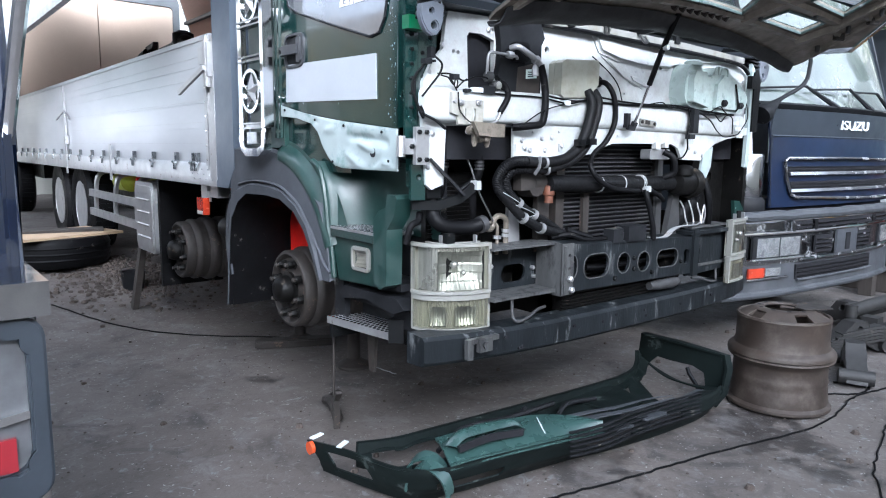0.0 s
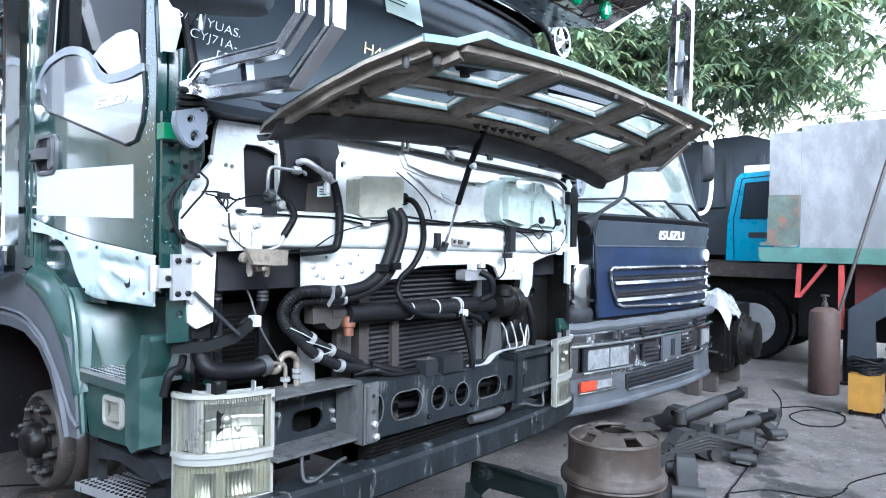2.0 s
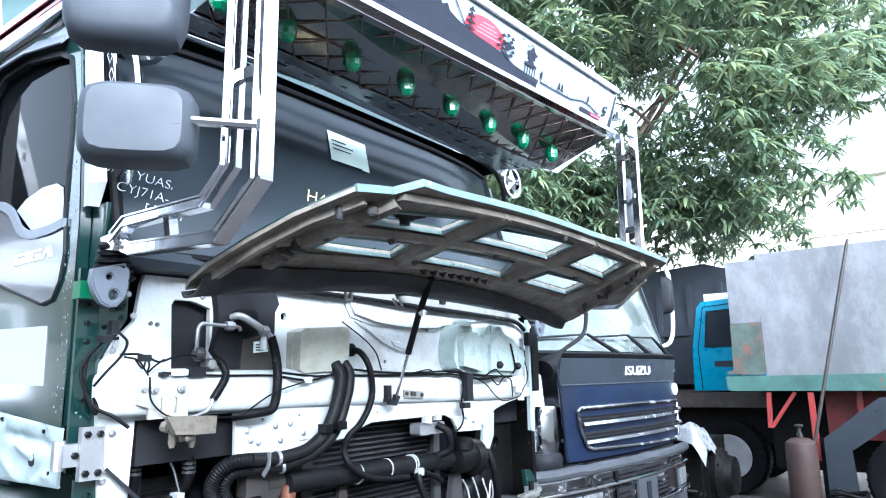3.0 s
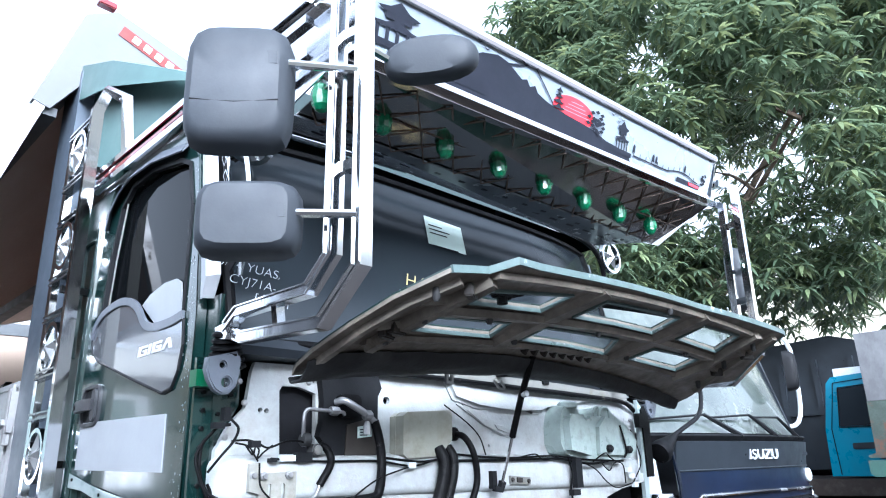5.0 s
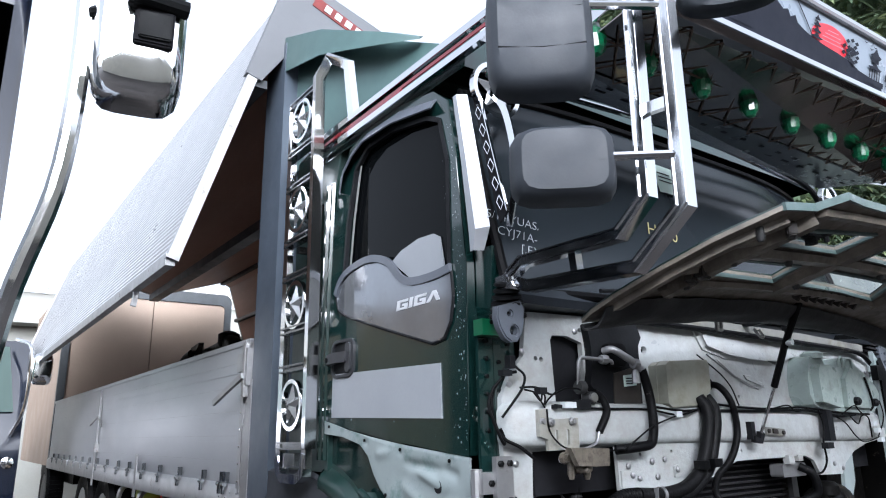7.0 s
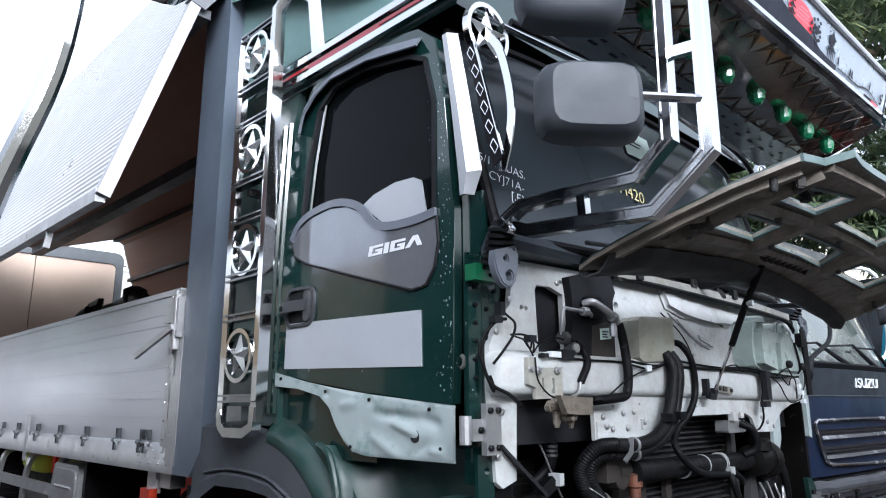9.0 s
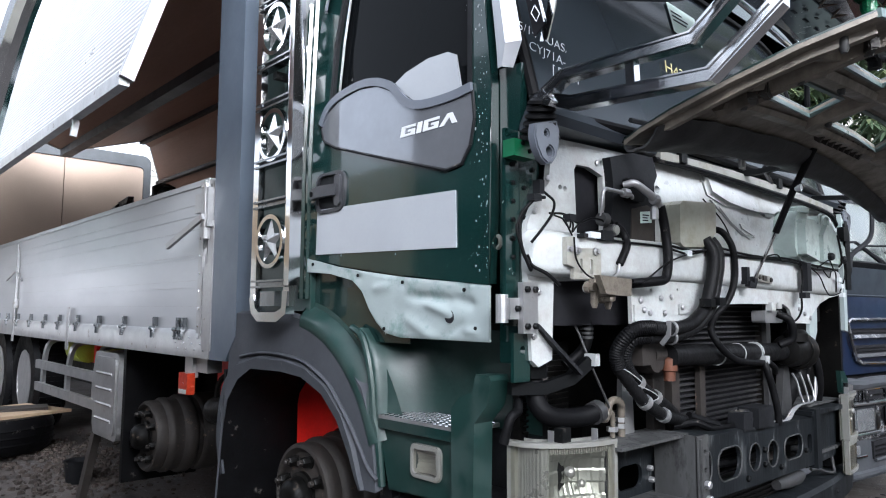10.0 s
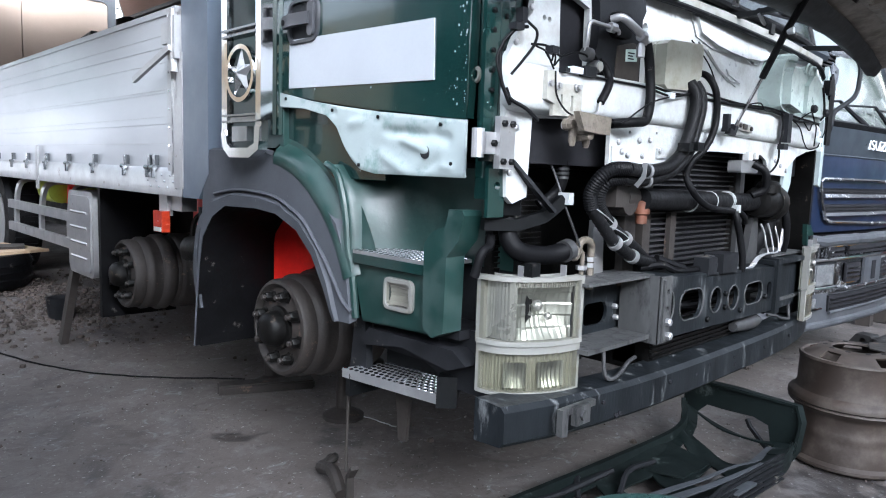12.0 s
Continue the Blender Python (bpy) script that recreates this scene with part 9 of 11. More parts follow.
    part("print_bar", bm, ink, lip)
    for i in range(8):
        c = (0.03 + 0.293 * i + (0.05 if i == 0 else 0), -0.36, 2.79 + 0.0065 * i)
        bm = B()
        lathe(bm, [(0.008, 0.062), (0.018, 0.05), (0.028, 0.03), (0.033, 0.008), (0.033, -0.014), (0.029, -0.034), (0.017, -0.05), (0.004, -0.055)], c, 'z', 12)
        for k, v in enumerate(bm.verts):
            v.co.x += 0.0025 * math.sin(k * 2.4)
            v.co.y += 0.0025 * math.cos(k * 1.7)
        part("green_lamp", bm, green_lens, under, "cut green glass lamp", angle=8)
        bm = B()
        lathe(bm, [(0.02, 0.085), (0.02, 0.06), (0.012, 0.055)], c, 'z', 10)
        part("lamp_socket", bm, stainless_dark, under)

    def below(x, v):
        """A point under the plate, v from its front to the lip."""
        f = (x - 0.07) / 2.3
        return Vector((x, -0.535 + 0.315 * v, (2.815 + 0.138 * f) * (1 - v) + (2.787 + 0.045 * f) * v - 0.012))

    bm = B()
    for i in range(-1, 15):
        for d in (1, -1):
            x0, x1 = (0.16 * i, 0.16 * i + 0.32) if d > 0 else (0.16 * i + 0.32, 0.16 * i)
            line = [(x0 + (x1 - x0) * k / 6, k / 6) for k in range(7)]
            line = [below(x, v) for x, v in line if 0.09 < x < 2.34]
            if len(line) > 1:
                bar(bm, line, 0.005, 0.004)
    bar(bm, [below(0.1 + 0.32 * i, 0.5) for i in range(8)], 0.005, 0.004)
    part("lamp_rail", bm, copper, under, "thin copper-brown lattice")
    # Roof-edge strips that run back along the cab.
    for zz, mat, nm in ((3.04, stainless, "roof_strip"), (2.965, stainless, "lower_strip")):
        bm = B()
        bar(bm, [(-0.03, -0.45, zz), (-0.03, 1.3, zz)], 0.03, 0.028)
        part(nm, bm, mat, truck, "polished roof edge strip")
    bm = B()
    bar(bm, [(-0.035, 0.55, 2.985), (-0.035, 1.02, 2.985)], 0.012, 0.03)
    bar(bm, [(-0.032, 0.0, 3.006), (-0.032, 1.3, 3.006)], 0.006, 0.014)
    part("red_reflector", bm, red_lens, truck, "dark red reflector strip")
    bm = B()
    tube(bm, [(0.2, 0.1, 2.915), (0.8, 0.02, 2.9), (1.6, 0.02, 2.88), (2.1, 0.05, 2.86), (2.3, 0.08, 2.78), (2.36, 0.1, 2.6)], 0.014, 8, smooth=5)
    part("screen_moulding", bm, black_plastic, truck)
    bm = B()
    tube(bm, [(0.06, 0.14, 2.905), (1.2, 0.08, 2.92), (2.4, 0.14, 2.905)], 0.012, 8, smooth=5)
    part("screen_rod", bm, stainless, truck)
    bm = B()
    for s in (0, 1):
        x = 0.05 if s == 0 else 2.42
        plate(bm, [(-0.54, 2.86 + 0.13 * s), (-0.6, 3.06 + 0.13 * s), (-0.1, 3.08 + 0.04 * s), (0.05, 2.95), (-0.22, 2.8 + 0.03 * s)], 'x', x, x + 0.006)
    part("visor_end", bm, stainless, truck, "bright visor end plate")


copper = material("copper", (0.12, 0.075, 0.055), 0.5, 0.3, 0.2, 12.0, 0.02, 60)
film_grey = material("film_grey", (0.2, 0.22, 0.25), 0.2, 0.4, 0.12, 6.0, 0.02, 60)
build_visor()


# ---- the chrome-nosed truck on the other side ----
lamp_glass = material("lamp_glass", (0.16, 0.165, 0.175), 0.08, 0.6, 0.3, 9.0, 0.02, 30, coat=0.6)
def build_left_truck():
    t = thing("parked_truck", (-2.5, 2.0, 0), "dark blue truck with a chrome nose parked across the aisle", "truck")
    xr, xl = -1.3, -3.75

    def corner(z0, z1, r, bulge, bm):
        """A wrapped nose strip between two heights."""
        pts = [(xl, 0.45), (xl, 0.1)]
        for i in range(7):
            a = radians(180 + 90 * i / 6)
            pts.append((xl + r + r * math.cos(a), 0.12 + r * 0.9 + r * math.sin(a) - bulge))
        for i in range(7):
            a = radians(270 + 90 * i / 6)
            pts.append((xr - r + r * math.cos(a), 0.12 + r * 0.9 + r * math.sin(a) - bulge))
        pts += [(xr, 0.6)]
        a = [bm.verts.new((x, y, z0)) for x, y in pts]
        b = [bm.verts.new((x, y, z1)) for x, y in pts]
        for i in range(len(pts) - 1):
            bm.faces.new((a[i], a[i + 1], b[i + 1], b[i]))
        return pts

    bm = B()
    corner(0.22, 0.58, 0.14, 0.1, bm)
    corner(1.075, 1.15, 0.14, 0.1, bm)
    corner(0.57, 0.6, 0.14, 0.11, bm)
    part("bumper", bm, chrome, t, "polished chrome wrap-round bumper")
    bm = B()
    corner(0.42, 1.03, 0.135, 0.045, bm)
    part("bumper_core", bm, cowl_dark, t)
    bm = B()
    box(bm, (-3.4, -0.09, 1.065), (-1.305, 0.24, 1.155))
    part("nose_cap", bm, chrome, t, "rounded chrome nose cap", bevel=0.035)
    bm = B()
    box(bm, (-1.86, -0.04, 0.62), (-1.36, 0.0, 1.02))
    lamp = part("headlamp", bm, lamp_glass, t, "clear headlamp in a dark bezel", bevel=0.02)
    bm = B()
    plate(bm, rounded(-1.94, 0.56, -1.318, 1.065, 0.06), 'y', -0.07, 0.0, holes=[rounded(-1.86, 0.64, -1.365, 1.02, 0.06)])
    part("bezel", bm, cowl_dark, lamp, bevel=0.008)
    bm = B()
    bar(bm, [(-1.85, -0.05, 0.79), (-1.62, -0.055, 0.765), (-1.365, -0.05, 0.8)], 0.016, 0.022)
    part("divider", bm, chrome, lamp)
    bm = B()
    box(bm, (-1.66, -0.055, 0.65), (-1.4, -0.042, 0.74))
    part("flasher", bm, red_lens, lamp)
    # Cab sides, door and screen.
    bm = B()
    plate(bm, [(0.2, 1.14), (0.16, 1.5), (0.22, 1.95), (0.42, 2.9), (1.0, 3.0), (2.1, 3.0), (2.1, 0.9), (1.6, 0.9), (1.45, 1.25), (0.8, 1.25), (0.6, 0.9), (0.45, 0.9)], 'x', xr - 0.06, xr - 0.02,
          holes=[[(0.55, 2.05), (0.68, 2.7), (1.4, 2.72), (1.45, 2.05)]])
    part("cab_side", bm, navy_paint, t, "glossy navy cab side", bevel=0.01)
    bm = B()
    plate(bm, [(0.55, 2.05), (0.68, 2.7), (1.4, 2.72), (1.45, 2.05)], 'x', xr - 0.045, xr - 0.04)
    part("window", bm, side_glass, t)
    bm = B()
    box(bm, (xl, 0.2, 1.14), (xr - 0.06, 0.26, 1.95))
    box(bm, (xl, 0.5, 2.85), (xr - 0.06, 2.1, 3.0))
    box(bm, (xl, 2.04, 0.9), (xr - 0.06, 2.1, 3.0))
    box(bm, (xl, 0.2, 0.9), (xl + 0.06, 2.1, 2.9))
    part("cab_body", bm, navy_paint, t, bevel=0.02)
    bm = B()
    bm.faces.new([bm.verts.new(p) for p in ((xl + 0.06, 0.24, 1.95), (xr - 0.08, 0.24, 1.95), (xr - 0.12, 0.46, 2.86), (xl + 0.1, 0.46, 2.86))])
    part("windscreen", bm, windscreen_glass, t)
    bm = B()
    for z in (1.25, 1.42, 1.6):
        bar(bm, [(xl + 0.2, 0.17, z), (xr - 0.2, 0.17, z)], 0.02, 0.06)
    part("grille_bar", bm, chrome, t)
    # Mirror on its tall bow.
    bm = B()
    tube(bm, [(-1.34, 0.2, 1.5), (-1.3, 0.0, 1.9), (-1.24, -0.06, 2.2), (-1.235, -0.06, 2.6), (-1.27, 0.0, 2.95), (-1.36, 0.4, 3.05)], 0.02, 10, smooth=6)
    bow = part("mirror_bow", bm, chrome, t, "chrome tube mirror bow")
    bm = B()
    m = facing((-1.12, -0.07, 2.53), -10)
    pad(bm, 0.19, 0.38, 0.1, m)
    mir = part("mirror", bm, chrome, t, "chrome mirror housing with its cover missing")
    bm = B()
    box(bm, (-0.015, -0.113, -0.07), (0.065, -0.09, 0.14), m)
    part("opening", bm, dark_inside, mir, bevel=0.004)
    bm = B()
    box(bm, (-0.005, -0.122, -0.06), (0.06, -0.11, 0.0), m)
    lathe(bm, [(0.02, -0.06), (0.02, 0.06)], m @ Vector((0.03, -0.115, 0.03)), 'x', 10)
    tube(bm, [(-1.235, -0.06, 2.56), m @ Vector((0.0, -0.115, 0.02))], 0.011, 8)
    part("clamp", bm, dark_steel, mir, bevel=0.003)
    for yy in (1.15,):
        build_wheel(xr - 0.2, yy, 0.5, 0.28, t, out=1)
        build_wheel(xl + 0.2, yy, 0.5, 0.28, t)
    bm = B()
    box(bm, (xl + 0.6, 0.4, 0.6), (xr - 0.6, 2.6, 0.95))
    part("chassis", bm, greasy, t)


build_left_truck()


def build_second_left():
    """A navy tipper cab farther down the aisle."""
    t = thing("navy_truck", (-1.6, 8.5, 0.32), "dark navy truck cab with chrome mirror parked down the aisle", "truck")
    x1, y0 = -0.62, 7.4
    bm = B()
    plate(bm, [(y0, 0.7), (y0 - 0.06, 1.4), (y0 + 0.05, 1.9), (y0 + 0.3, 2.75), (y0 + 1.7, 2.8), (y0 + 1.7, 0.7)], 'x', x1 - 2.3, x1, holes=[])
    part("cab", bm, navy_paint, t, bevel=0.05)
    bm = B()
    bm.faces.new([bm.verts.new(p) for p in ((x1 - 2.2, y0 + 0.03, 1.95), (x1 - 0.1, y0 + 0.03, 1.95), (x1 - 0.2, y0 + 0.26, 2.68), (x1 - 2.1, y0 + 0.26, 2.68))])
    part("windscreen", bm, green_glass, t)
    bm = B()
    plate(bm, [(y0 + 0.3, 1.95), (y0 + 0.45, 2.6), (y0 + 1.1, 2.62), (y0 + 1.15, 1.95)], 'x', x1 - 0.01, x1 + 0.006)
    part("window", bm, green_glass, t)
    bm = B()
    tube(bm, [(x1 - 0.1, y0, 1.7), (x1 - 0.02, y0 - 0.2, 2.0), (x1 - 0.02, y0 - 0.22, 2.6), (x1 - 0.15, y0 + 0.1, 2.75)], 0.018, 8, smooth=4)
    part("mirror_bow", bm, chrome, t)
    bm = B()
    pad(bm, 0.2, 0.34, 0.1, facing((x1 + 0.1, y0 - 0.2, 2.4), 0))
    part("mirror", bm, chrome, t)
    bm = B()
    box(bm, (x1 - 2.35, y0 - 0.15, 0.4), (x1 + 0.02, y0 + 0.1, 0.9))
    part("bumper", bm, navy_paint, t, bevel=0.04)
    bm = B()
    lathe(bm, [(0.05, 0), (0.06, -0.03), (0.03, -0.04)], (x1 - 0.1, y0 - 0.05, 1.42), 'y', 12)
    part("badge", bm, chrome, t)
    build_wheel(x1 - 0.2, y0 + 1.0, 0.5, 0.28, t, out=1, up=0.32)
    build_wheel(x1 - 2.1, y0 + 1.0, 0.5, 0.28, t, up=0.32)


build_second_left()


# ---- the blue truck beyond ----
chrome_worn = material("chrome_worn", (0.4, 0.41, 0.43), 0.13, 1.0, 0.15, 5.0, 0.02, 40, wear=(0.12, 0.12, 0.125), amount=0.02, wear_size=6, wear_rough=0.6, soft=0.2)
bumper_grey = material("bumper_grey", (0.038, 0.041, 0.047), 0.45, 0.0, 0.25, 4.0, 0.05, 50, wear=(0.075, 0.077, 0.083), amount=0.0, wear_size=5, soft=0.25)
lamp_facets = material("lamp_facets", (0.5, 0.52, 0.54), 0.15, 0.8, 0.4, 22.0, 0.05, 30, coat=0.6)
dusty_chrome = material("dusty_chrome", (0.34, 0.35, 0.37), 0.32, 0.75, 0.15, 4.0, 0.02, 50, wear=(0.2, 0.2, 0.2), amount=0.0, wear_size=5, wear_rough=0.7)
BLUE_PIVOT = (3.0, 0.36)
# Greenish glare and pale reflections on the screen are put into this colour.
blue_glass_glare = material("blue_glass_glare", (0.06, 0.075, 0.068), 0.12, 0.0, 0.3, 2.5, 0.01, 40, coat=0.6, wear=(0.13, 0.145, 0.13), amount=0.06, wear_size=3.0, wear_rough=0.4, soft=0.4)


def build_blue_truck():
    """Built square on at the pivot, then turned a little on its base."""
    ox, oy = BLUE_PIVOT
    t = thing("blue_truck", (ox, oy, 0), "faded blue truck cab with a chrome bumper and pale greenish windscreen", "truck")
    x0, x1 = ox + 0.05, ox + 2.62

    def nose(u, z, out=0.0):
        """The bowed front: u in metres from the pivot."""
        f = max(-0.1, min(1.1, (u - 0.05) / 2.57))
        return (ox + u, oy + 0.12 * abs(2 * f - 1) ** 2.6 - out, z)

    def band(z0, z1, out, mat, name, u0, u1, label="", lean=0.0, parent=None, thick=0.018, dz=0.0):
        """A strip that follows the bow, between two heights."""
        bm = B()
        n = max(3, int((u1 - u0) / 0.12))
        a = [bm.verts.new(nose(u0 + (u1 - u0) * i / n, z0 + dz * i / n, out)) for i in range(n + 1)]
        b = [bm.verts.new(nose(u0 + (u1 - u0) * i / n, z1 + dz * i / n, out - lean)) for i in range(n + 1)]
        for i in range(n):
            bm.faces.new((a[i], a[i + 1], b[i + 1], b[i]))
        thicken(bm, thick)
        return part(name, bm, mat, parent or t, label)

    def rail(z, out, r, mat, name, parent, u0, u1, flat=1.0, wave=0.0):
        bm = B()
        n = 24
        pts = [nose(u0 + (u1 - u0) * i / n, z + wave * noise.noise((i * 0.9, 3.1, 0)), out) for i in range(n + 1)]
        sweep(bm, pts, ring(0, 0, r, r * flat, 10))
        return part(name, bm, mat, parent)

    # Cab shell.
    side = [(oy + 0.22, 1.05), (oy + 0.22, 1.9), (oy + 0.5, 2.85), (oy + 0.75, 2.95), (oy + 2.0, 2.95), (oy + 2.0, 1.05)]
    hole = [(oy + 0.45, 2.0), (oy + 0.62, 2.7), (oy + 1.3, 2.72), (oy + 1.35, 2.0)]
    for xa in (x0, x1 - 0.04):
        bm = B()
        plate(bm, side, 'x', xa, xa + 0.04, holes=[hole])
        part("cab_side", bm, cowl_dark, t, bevel=0.006)
    bm = B()
    box(bm, (x0, oy + 1.96, 1.05), (x1, oy + 2.0, 2.95))
    box(bm, (x0, oy + 0.55, 2.87), (x1, oy + 2.0, 2.96))
    part("cab_body", bm, cowl_dark, t, bevel=0.01)
    bm = B()
    box(bm, (x0 + 0.05, oy + 0.3, 1.8), (x1 - 0.05, oy + 0.6, 1.88))
    part("dashboard", bm, seat_cloth, t, bevel=0.03)
    for xa in (x0 + 0.3, x1 - 0.9):
        bm = B()
        box(bm, (xa, oy + 1.1, 1.4), (xa + 0.6, oy + 1.6, 2.5))
        part("seat", bm, seat_cloth, t, bevel=0.06)
    # Front panel: blue below, dark band above with a fine crease between.
    panel = band(1.09, 1.625, -0.05, blue_paint, "front_panel", 0.54, 2.64, "blue front panel with worn paint")
    band(1.63, 1.82, -0.05, cowl_dark, "dark_band", 0.5, 2.66, "dark grey band below the windscreen", -0.03)
    rail(1.628, -0.046, 0.006, cowl_dark, "crease", panel, 0.52, 2.65)
    band(1.82, 1.87, -0.085, black_plastic, "cowl_grille", 0.2, 2.66, lean=-0.05)
    band(1.045, 1.09, -0.09, dark_inside, "panel_gap", 0.3, 2.6)
    bm = B()
    tube(bm, [nose(0.54, 1.1, -0.04), nose(0.51, 1.4, -0.04), nose(0.49, 1.625, -0.04), nose(0.5, 1.8, -0.07)], 0.012, 8, smooth=4)
    part("panel_edge", bm, navy_paint, panel)
    # Grille: rounded chrome surround, two dark slots with chrome blades.
    frame_pts = [(0.67, 1.44), (0.7, 1.462), (1.6, 1.462), (2.6, 1.45), (2.62, 1.43), (2.58, 1.15), (2.54, 1.12), (1.6, 1.14), (0.84, 1.165), (0.77, 1.19), (0.7, 1.32)]
    bm = B()
    loop = []
    for (ua, za), (ub, zb) in zip(frame_pts, frame_pts[1:] + frame_pts[:1]):
        n = max(1, int(abs(ub - ua) / 0.15))
        loop += [nose(ua + (ub - ua) * i / n, za + (zb - za) * i / n, -0.03) for i in range(n)]
    sweep(bm, loop + loop[:1], ring(0, 0, 0.013, n=8))
    grille = part("grille_surround", bm, chrome_worn, t, "worn chrome grille surround")
    # Near-black bands on the panel paint in the shade inside the slots.
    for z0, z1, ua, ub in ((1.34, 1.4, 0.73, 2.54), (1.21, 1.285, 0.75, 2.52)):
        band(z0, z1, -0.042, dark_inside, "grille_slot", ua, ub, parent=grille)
        band(z0 - 0.004, z0 + 0.018, -0.012, chrome_worn, "grille_blade", ua, ub, parent=grille, lean=0.012)
        for i in range(2):
            band(z0 + 0.03 + 0.022 * i, z0 + 0.035 + 0.022 * i, -0.036, dark_steel, "grille_bar", ua, ub, parent=grille)
    for z in (1.37, 1.25):
        bm = B()
        lathe(bm, [(0.03, -0.03), (0.03, 0.03)], nose(2.5, z, -0.01), 'x', 12)
        part("blade_end", bm, chrome, grille)
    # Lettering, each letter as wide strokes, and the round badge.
    bm = text_bm("ISUZU", 0.105, Matrix.Translation((ox + 1.635, oy + 0.034, 1.722)) @ FACE_FRONT @ Matrix.Diagonal((1.6, 1.0, 1, 1)), 0.006)
    part("lettering", bm, chalk, t, "pale maker's lettering")
    bm = B()
    box(bm, nose(2.5, 1.71, -0.04), [a + b for a, b in zip(nose(2.5, 1.71, -0.05), (0.11, 0.0, 0.03))])
    part("badge_bar", bm, cowl_dark, t)
    bm = B()
    p = nose(2.6, 1.552, -0.035)
    lathe(bm, [(0.055, 0.01), (0.055, -0.006), (0.045, -0.01)], p, 'y', 20)
    part("badge", bm, chalk, t, "round white badge")
    # Corner panel and the chromed lamp pillar below the kerb mirror.
    bm = B()
    plate(bm, [(ox + 0.22, 1.12), (ox + 0.5, 1.12), (ox + 0.47, 1.5), (ox + 0.43, 1.78), (ox + 0.26, 1.78), (ox + 0.2, 1.5)], 'y', oy + 0.2, oy + 0.24)
    part("corner_panel", bm, chalk, t, "pale primered corner panel", bevel=0.012)
    bm = B()
    lathe(bm, [(0.11, 1.17), (0.115, 1.2), (0.115, 1.47), (0.105, 1.49)], (ox + 0.42, oy + 0.2, 0), 'z', 20)
    part("corner_trim", bm, chrome_worn, t, "worn chrome corner")
    bm = B()
    lathe(bm, [(0.14, 1.06), (0.15, 1.08), (0.15, 1.14), (0.13, 1.17)], (ox + 0.4, oy + 0.2, 0), 'z', 20)
    part("corner_base", bm, black_plastic, t)
    # Windscreen and wipers.
    bm = B()

    def scr(u, v):
        p = nose(0.12 + 2.46 * u, 1.88 + 0.92 * v, -0.1)
        return (p[0] + 0.04 * (1 - 2 * u) * v, p[1] + 0.3 * v, p[2])

    grid_sheet(bm, scr, 18, 4)
    thicken(bm, 0.006)
    part("windscreen", bm, blue_glass_glare, t, "greenish windscreen with pale glare put into its colour")
    for pivot, tip, blade in (((1.34, 1.86), (0.93, 2.007), (0.3, 1.965)), ((1.94, 1.86), (1.58, 2.02), (1.06, 1.99)), ((2.46, 1.86), (2.11, 2.014), (1.66, 2.005))):
        bm = B()
        a, b, c = nose(pivot[0], pivot[1], -0.04), nose(tip[0], tip[1], -0.075), nose(blade[0], blade[1], -0.1)
        sweep(bm, [a, Vector(a).lerp(Vector(b), 0.5), b], ring(0, 0, 0.016, n=6), scale=lambda f: 1.3 - 0.6 * f)
        tube(bm, [b, c], 0.009, 6)
        part("wiper", bm, black_plastic, t)
    # Bumper: dented grey roll, chrome faces with slots and lamps, grey skirt with a wide mouth.
    face = band(0.66, 1.0, 0.0, chrome_worn, "bumper", 0.05, 2.62, "worn chrome front bumper")
    rail(1.035, 0.01, 0.04, bumper_grey, "top_roll", face, 0.05, 2.62, wave=0.012)
    rail(0.998, 0.012, 0.012, chrome, "chrome_bar", face, 0.05, 2.62)
    rail(0.906, 0.02, 0.016, chrome, "chrome_bar", face, 0.05, 2.62)
    rail(0.685, 0.022, 0.014, chrome_worn, "chrome_bar", face, 0.85, 2.6)
    # The bumper is not cut: dark bands laid on it imitate shaded openings.
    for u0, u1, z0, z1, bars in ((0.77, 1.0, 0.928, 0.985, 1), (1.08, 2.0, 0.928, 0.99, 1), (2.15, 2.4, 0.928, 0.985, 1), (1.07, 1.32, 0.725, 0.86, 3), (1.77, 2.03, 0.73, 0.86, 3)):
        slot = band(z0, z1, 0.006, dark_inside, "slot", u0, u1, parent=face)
        for i in range(bars):
            z = z0 + (z1 - z0) * (i + 1) / (bars + 1)
            band(z - 0.006, z + 0.006, 0.014, chrome_worn, "slot_bar", u0, u1, parent=slot)
    for u in (0.745, 1.035, 2.06, 2.43):
        band(0.91, 0.995, 0.018, chrome_worn, "bumper_post", u - 0.02, u + 0.02, parent=face)
    band(0.7, 0.89, 0.012, bumper_grey, "plate_holder", 1.38, 1.72, parent=face)
    band(0.72, 0.86, 0.02, dark_inside, "holder_slot", 1.52, 1.585, parent=face)
    bm = B()
    bolts(bm, [nose(u, z, 0.013) for u, z in ((1.42, 0.86), (1.68, 0.87), (1.4, 0.72), (1.68, 0.72))], 'y', 0.016, 0.01)
    part("bolt", bm, chrome_worn, face)
    for u0, u1 in ((0.34, 0.84), (2.27, 2.56)):
        pocket = band(0.715, 0.885, 0.01, black_plastic, "lamp_pocket", u0 - 0.03, u1 + 0.03, parent=face)
        w = (u1 - u0) / 2
        for k in range(2):
            band(0.73, 0.872, 0.018, lamp_facets, "headlamp", u0 + w * k + 0.008, u0 + w * (k + 1) - 0.008, "clear headlamp set in the bumper", parent=face)
        rail(0.708, 0.03, 0.013, chrome, "lamp_rim", pocket, u0 - 0.04, u1 + 0.05)
    skirt = band(0.44, 0.665, 0.01, bumper_grey, "skirt", 0.05, 2.6, "scuffed grey bumper skirt", 0.01)
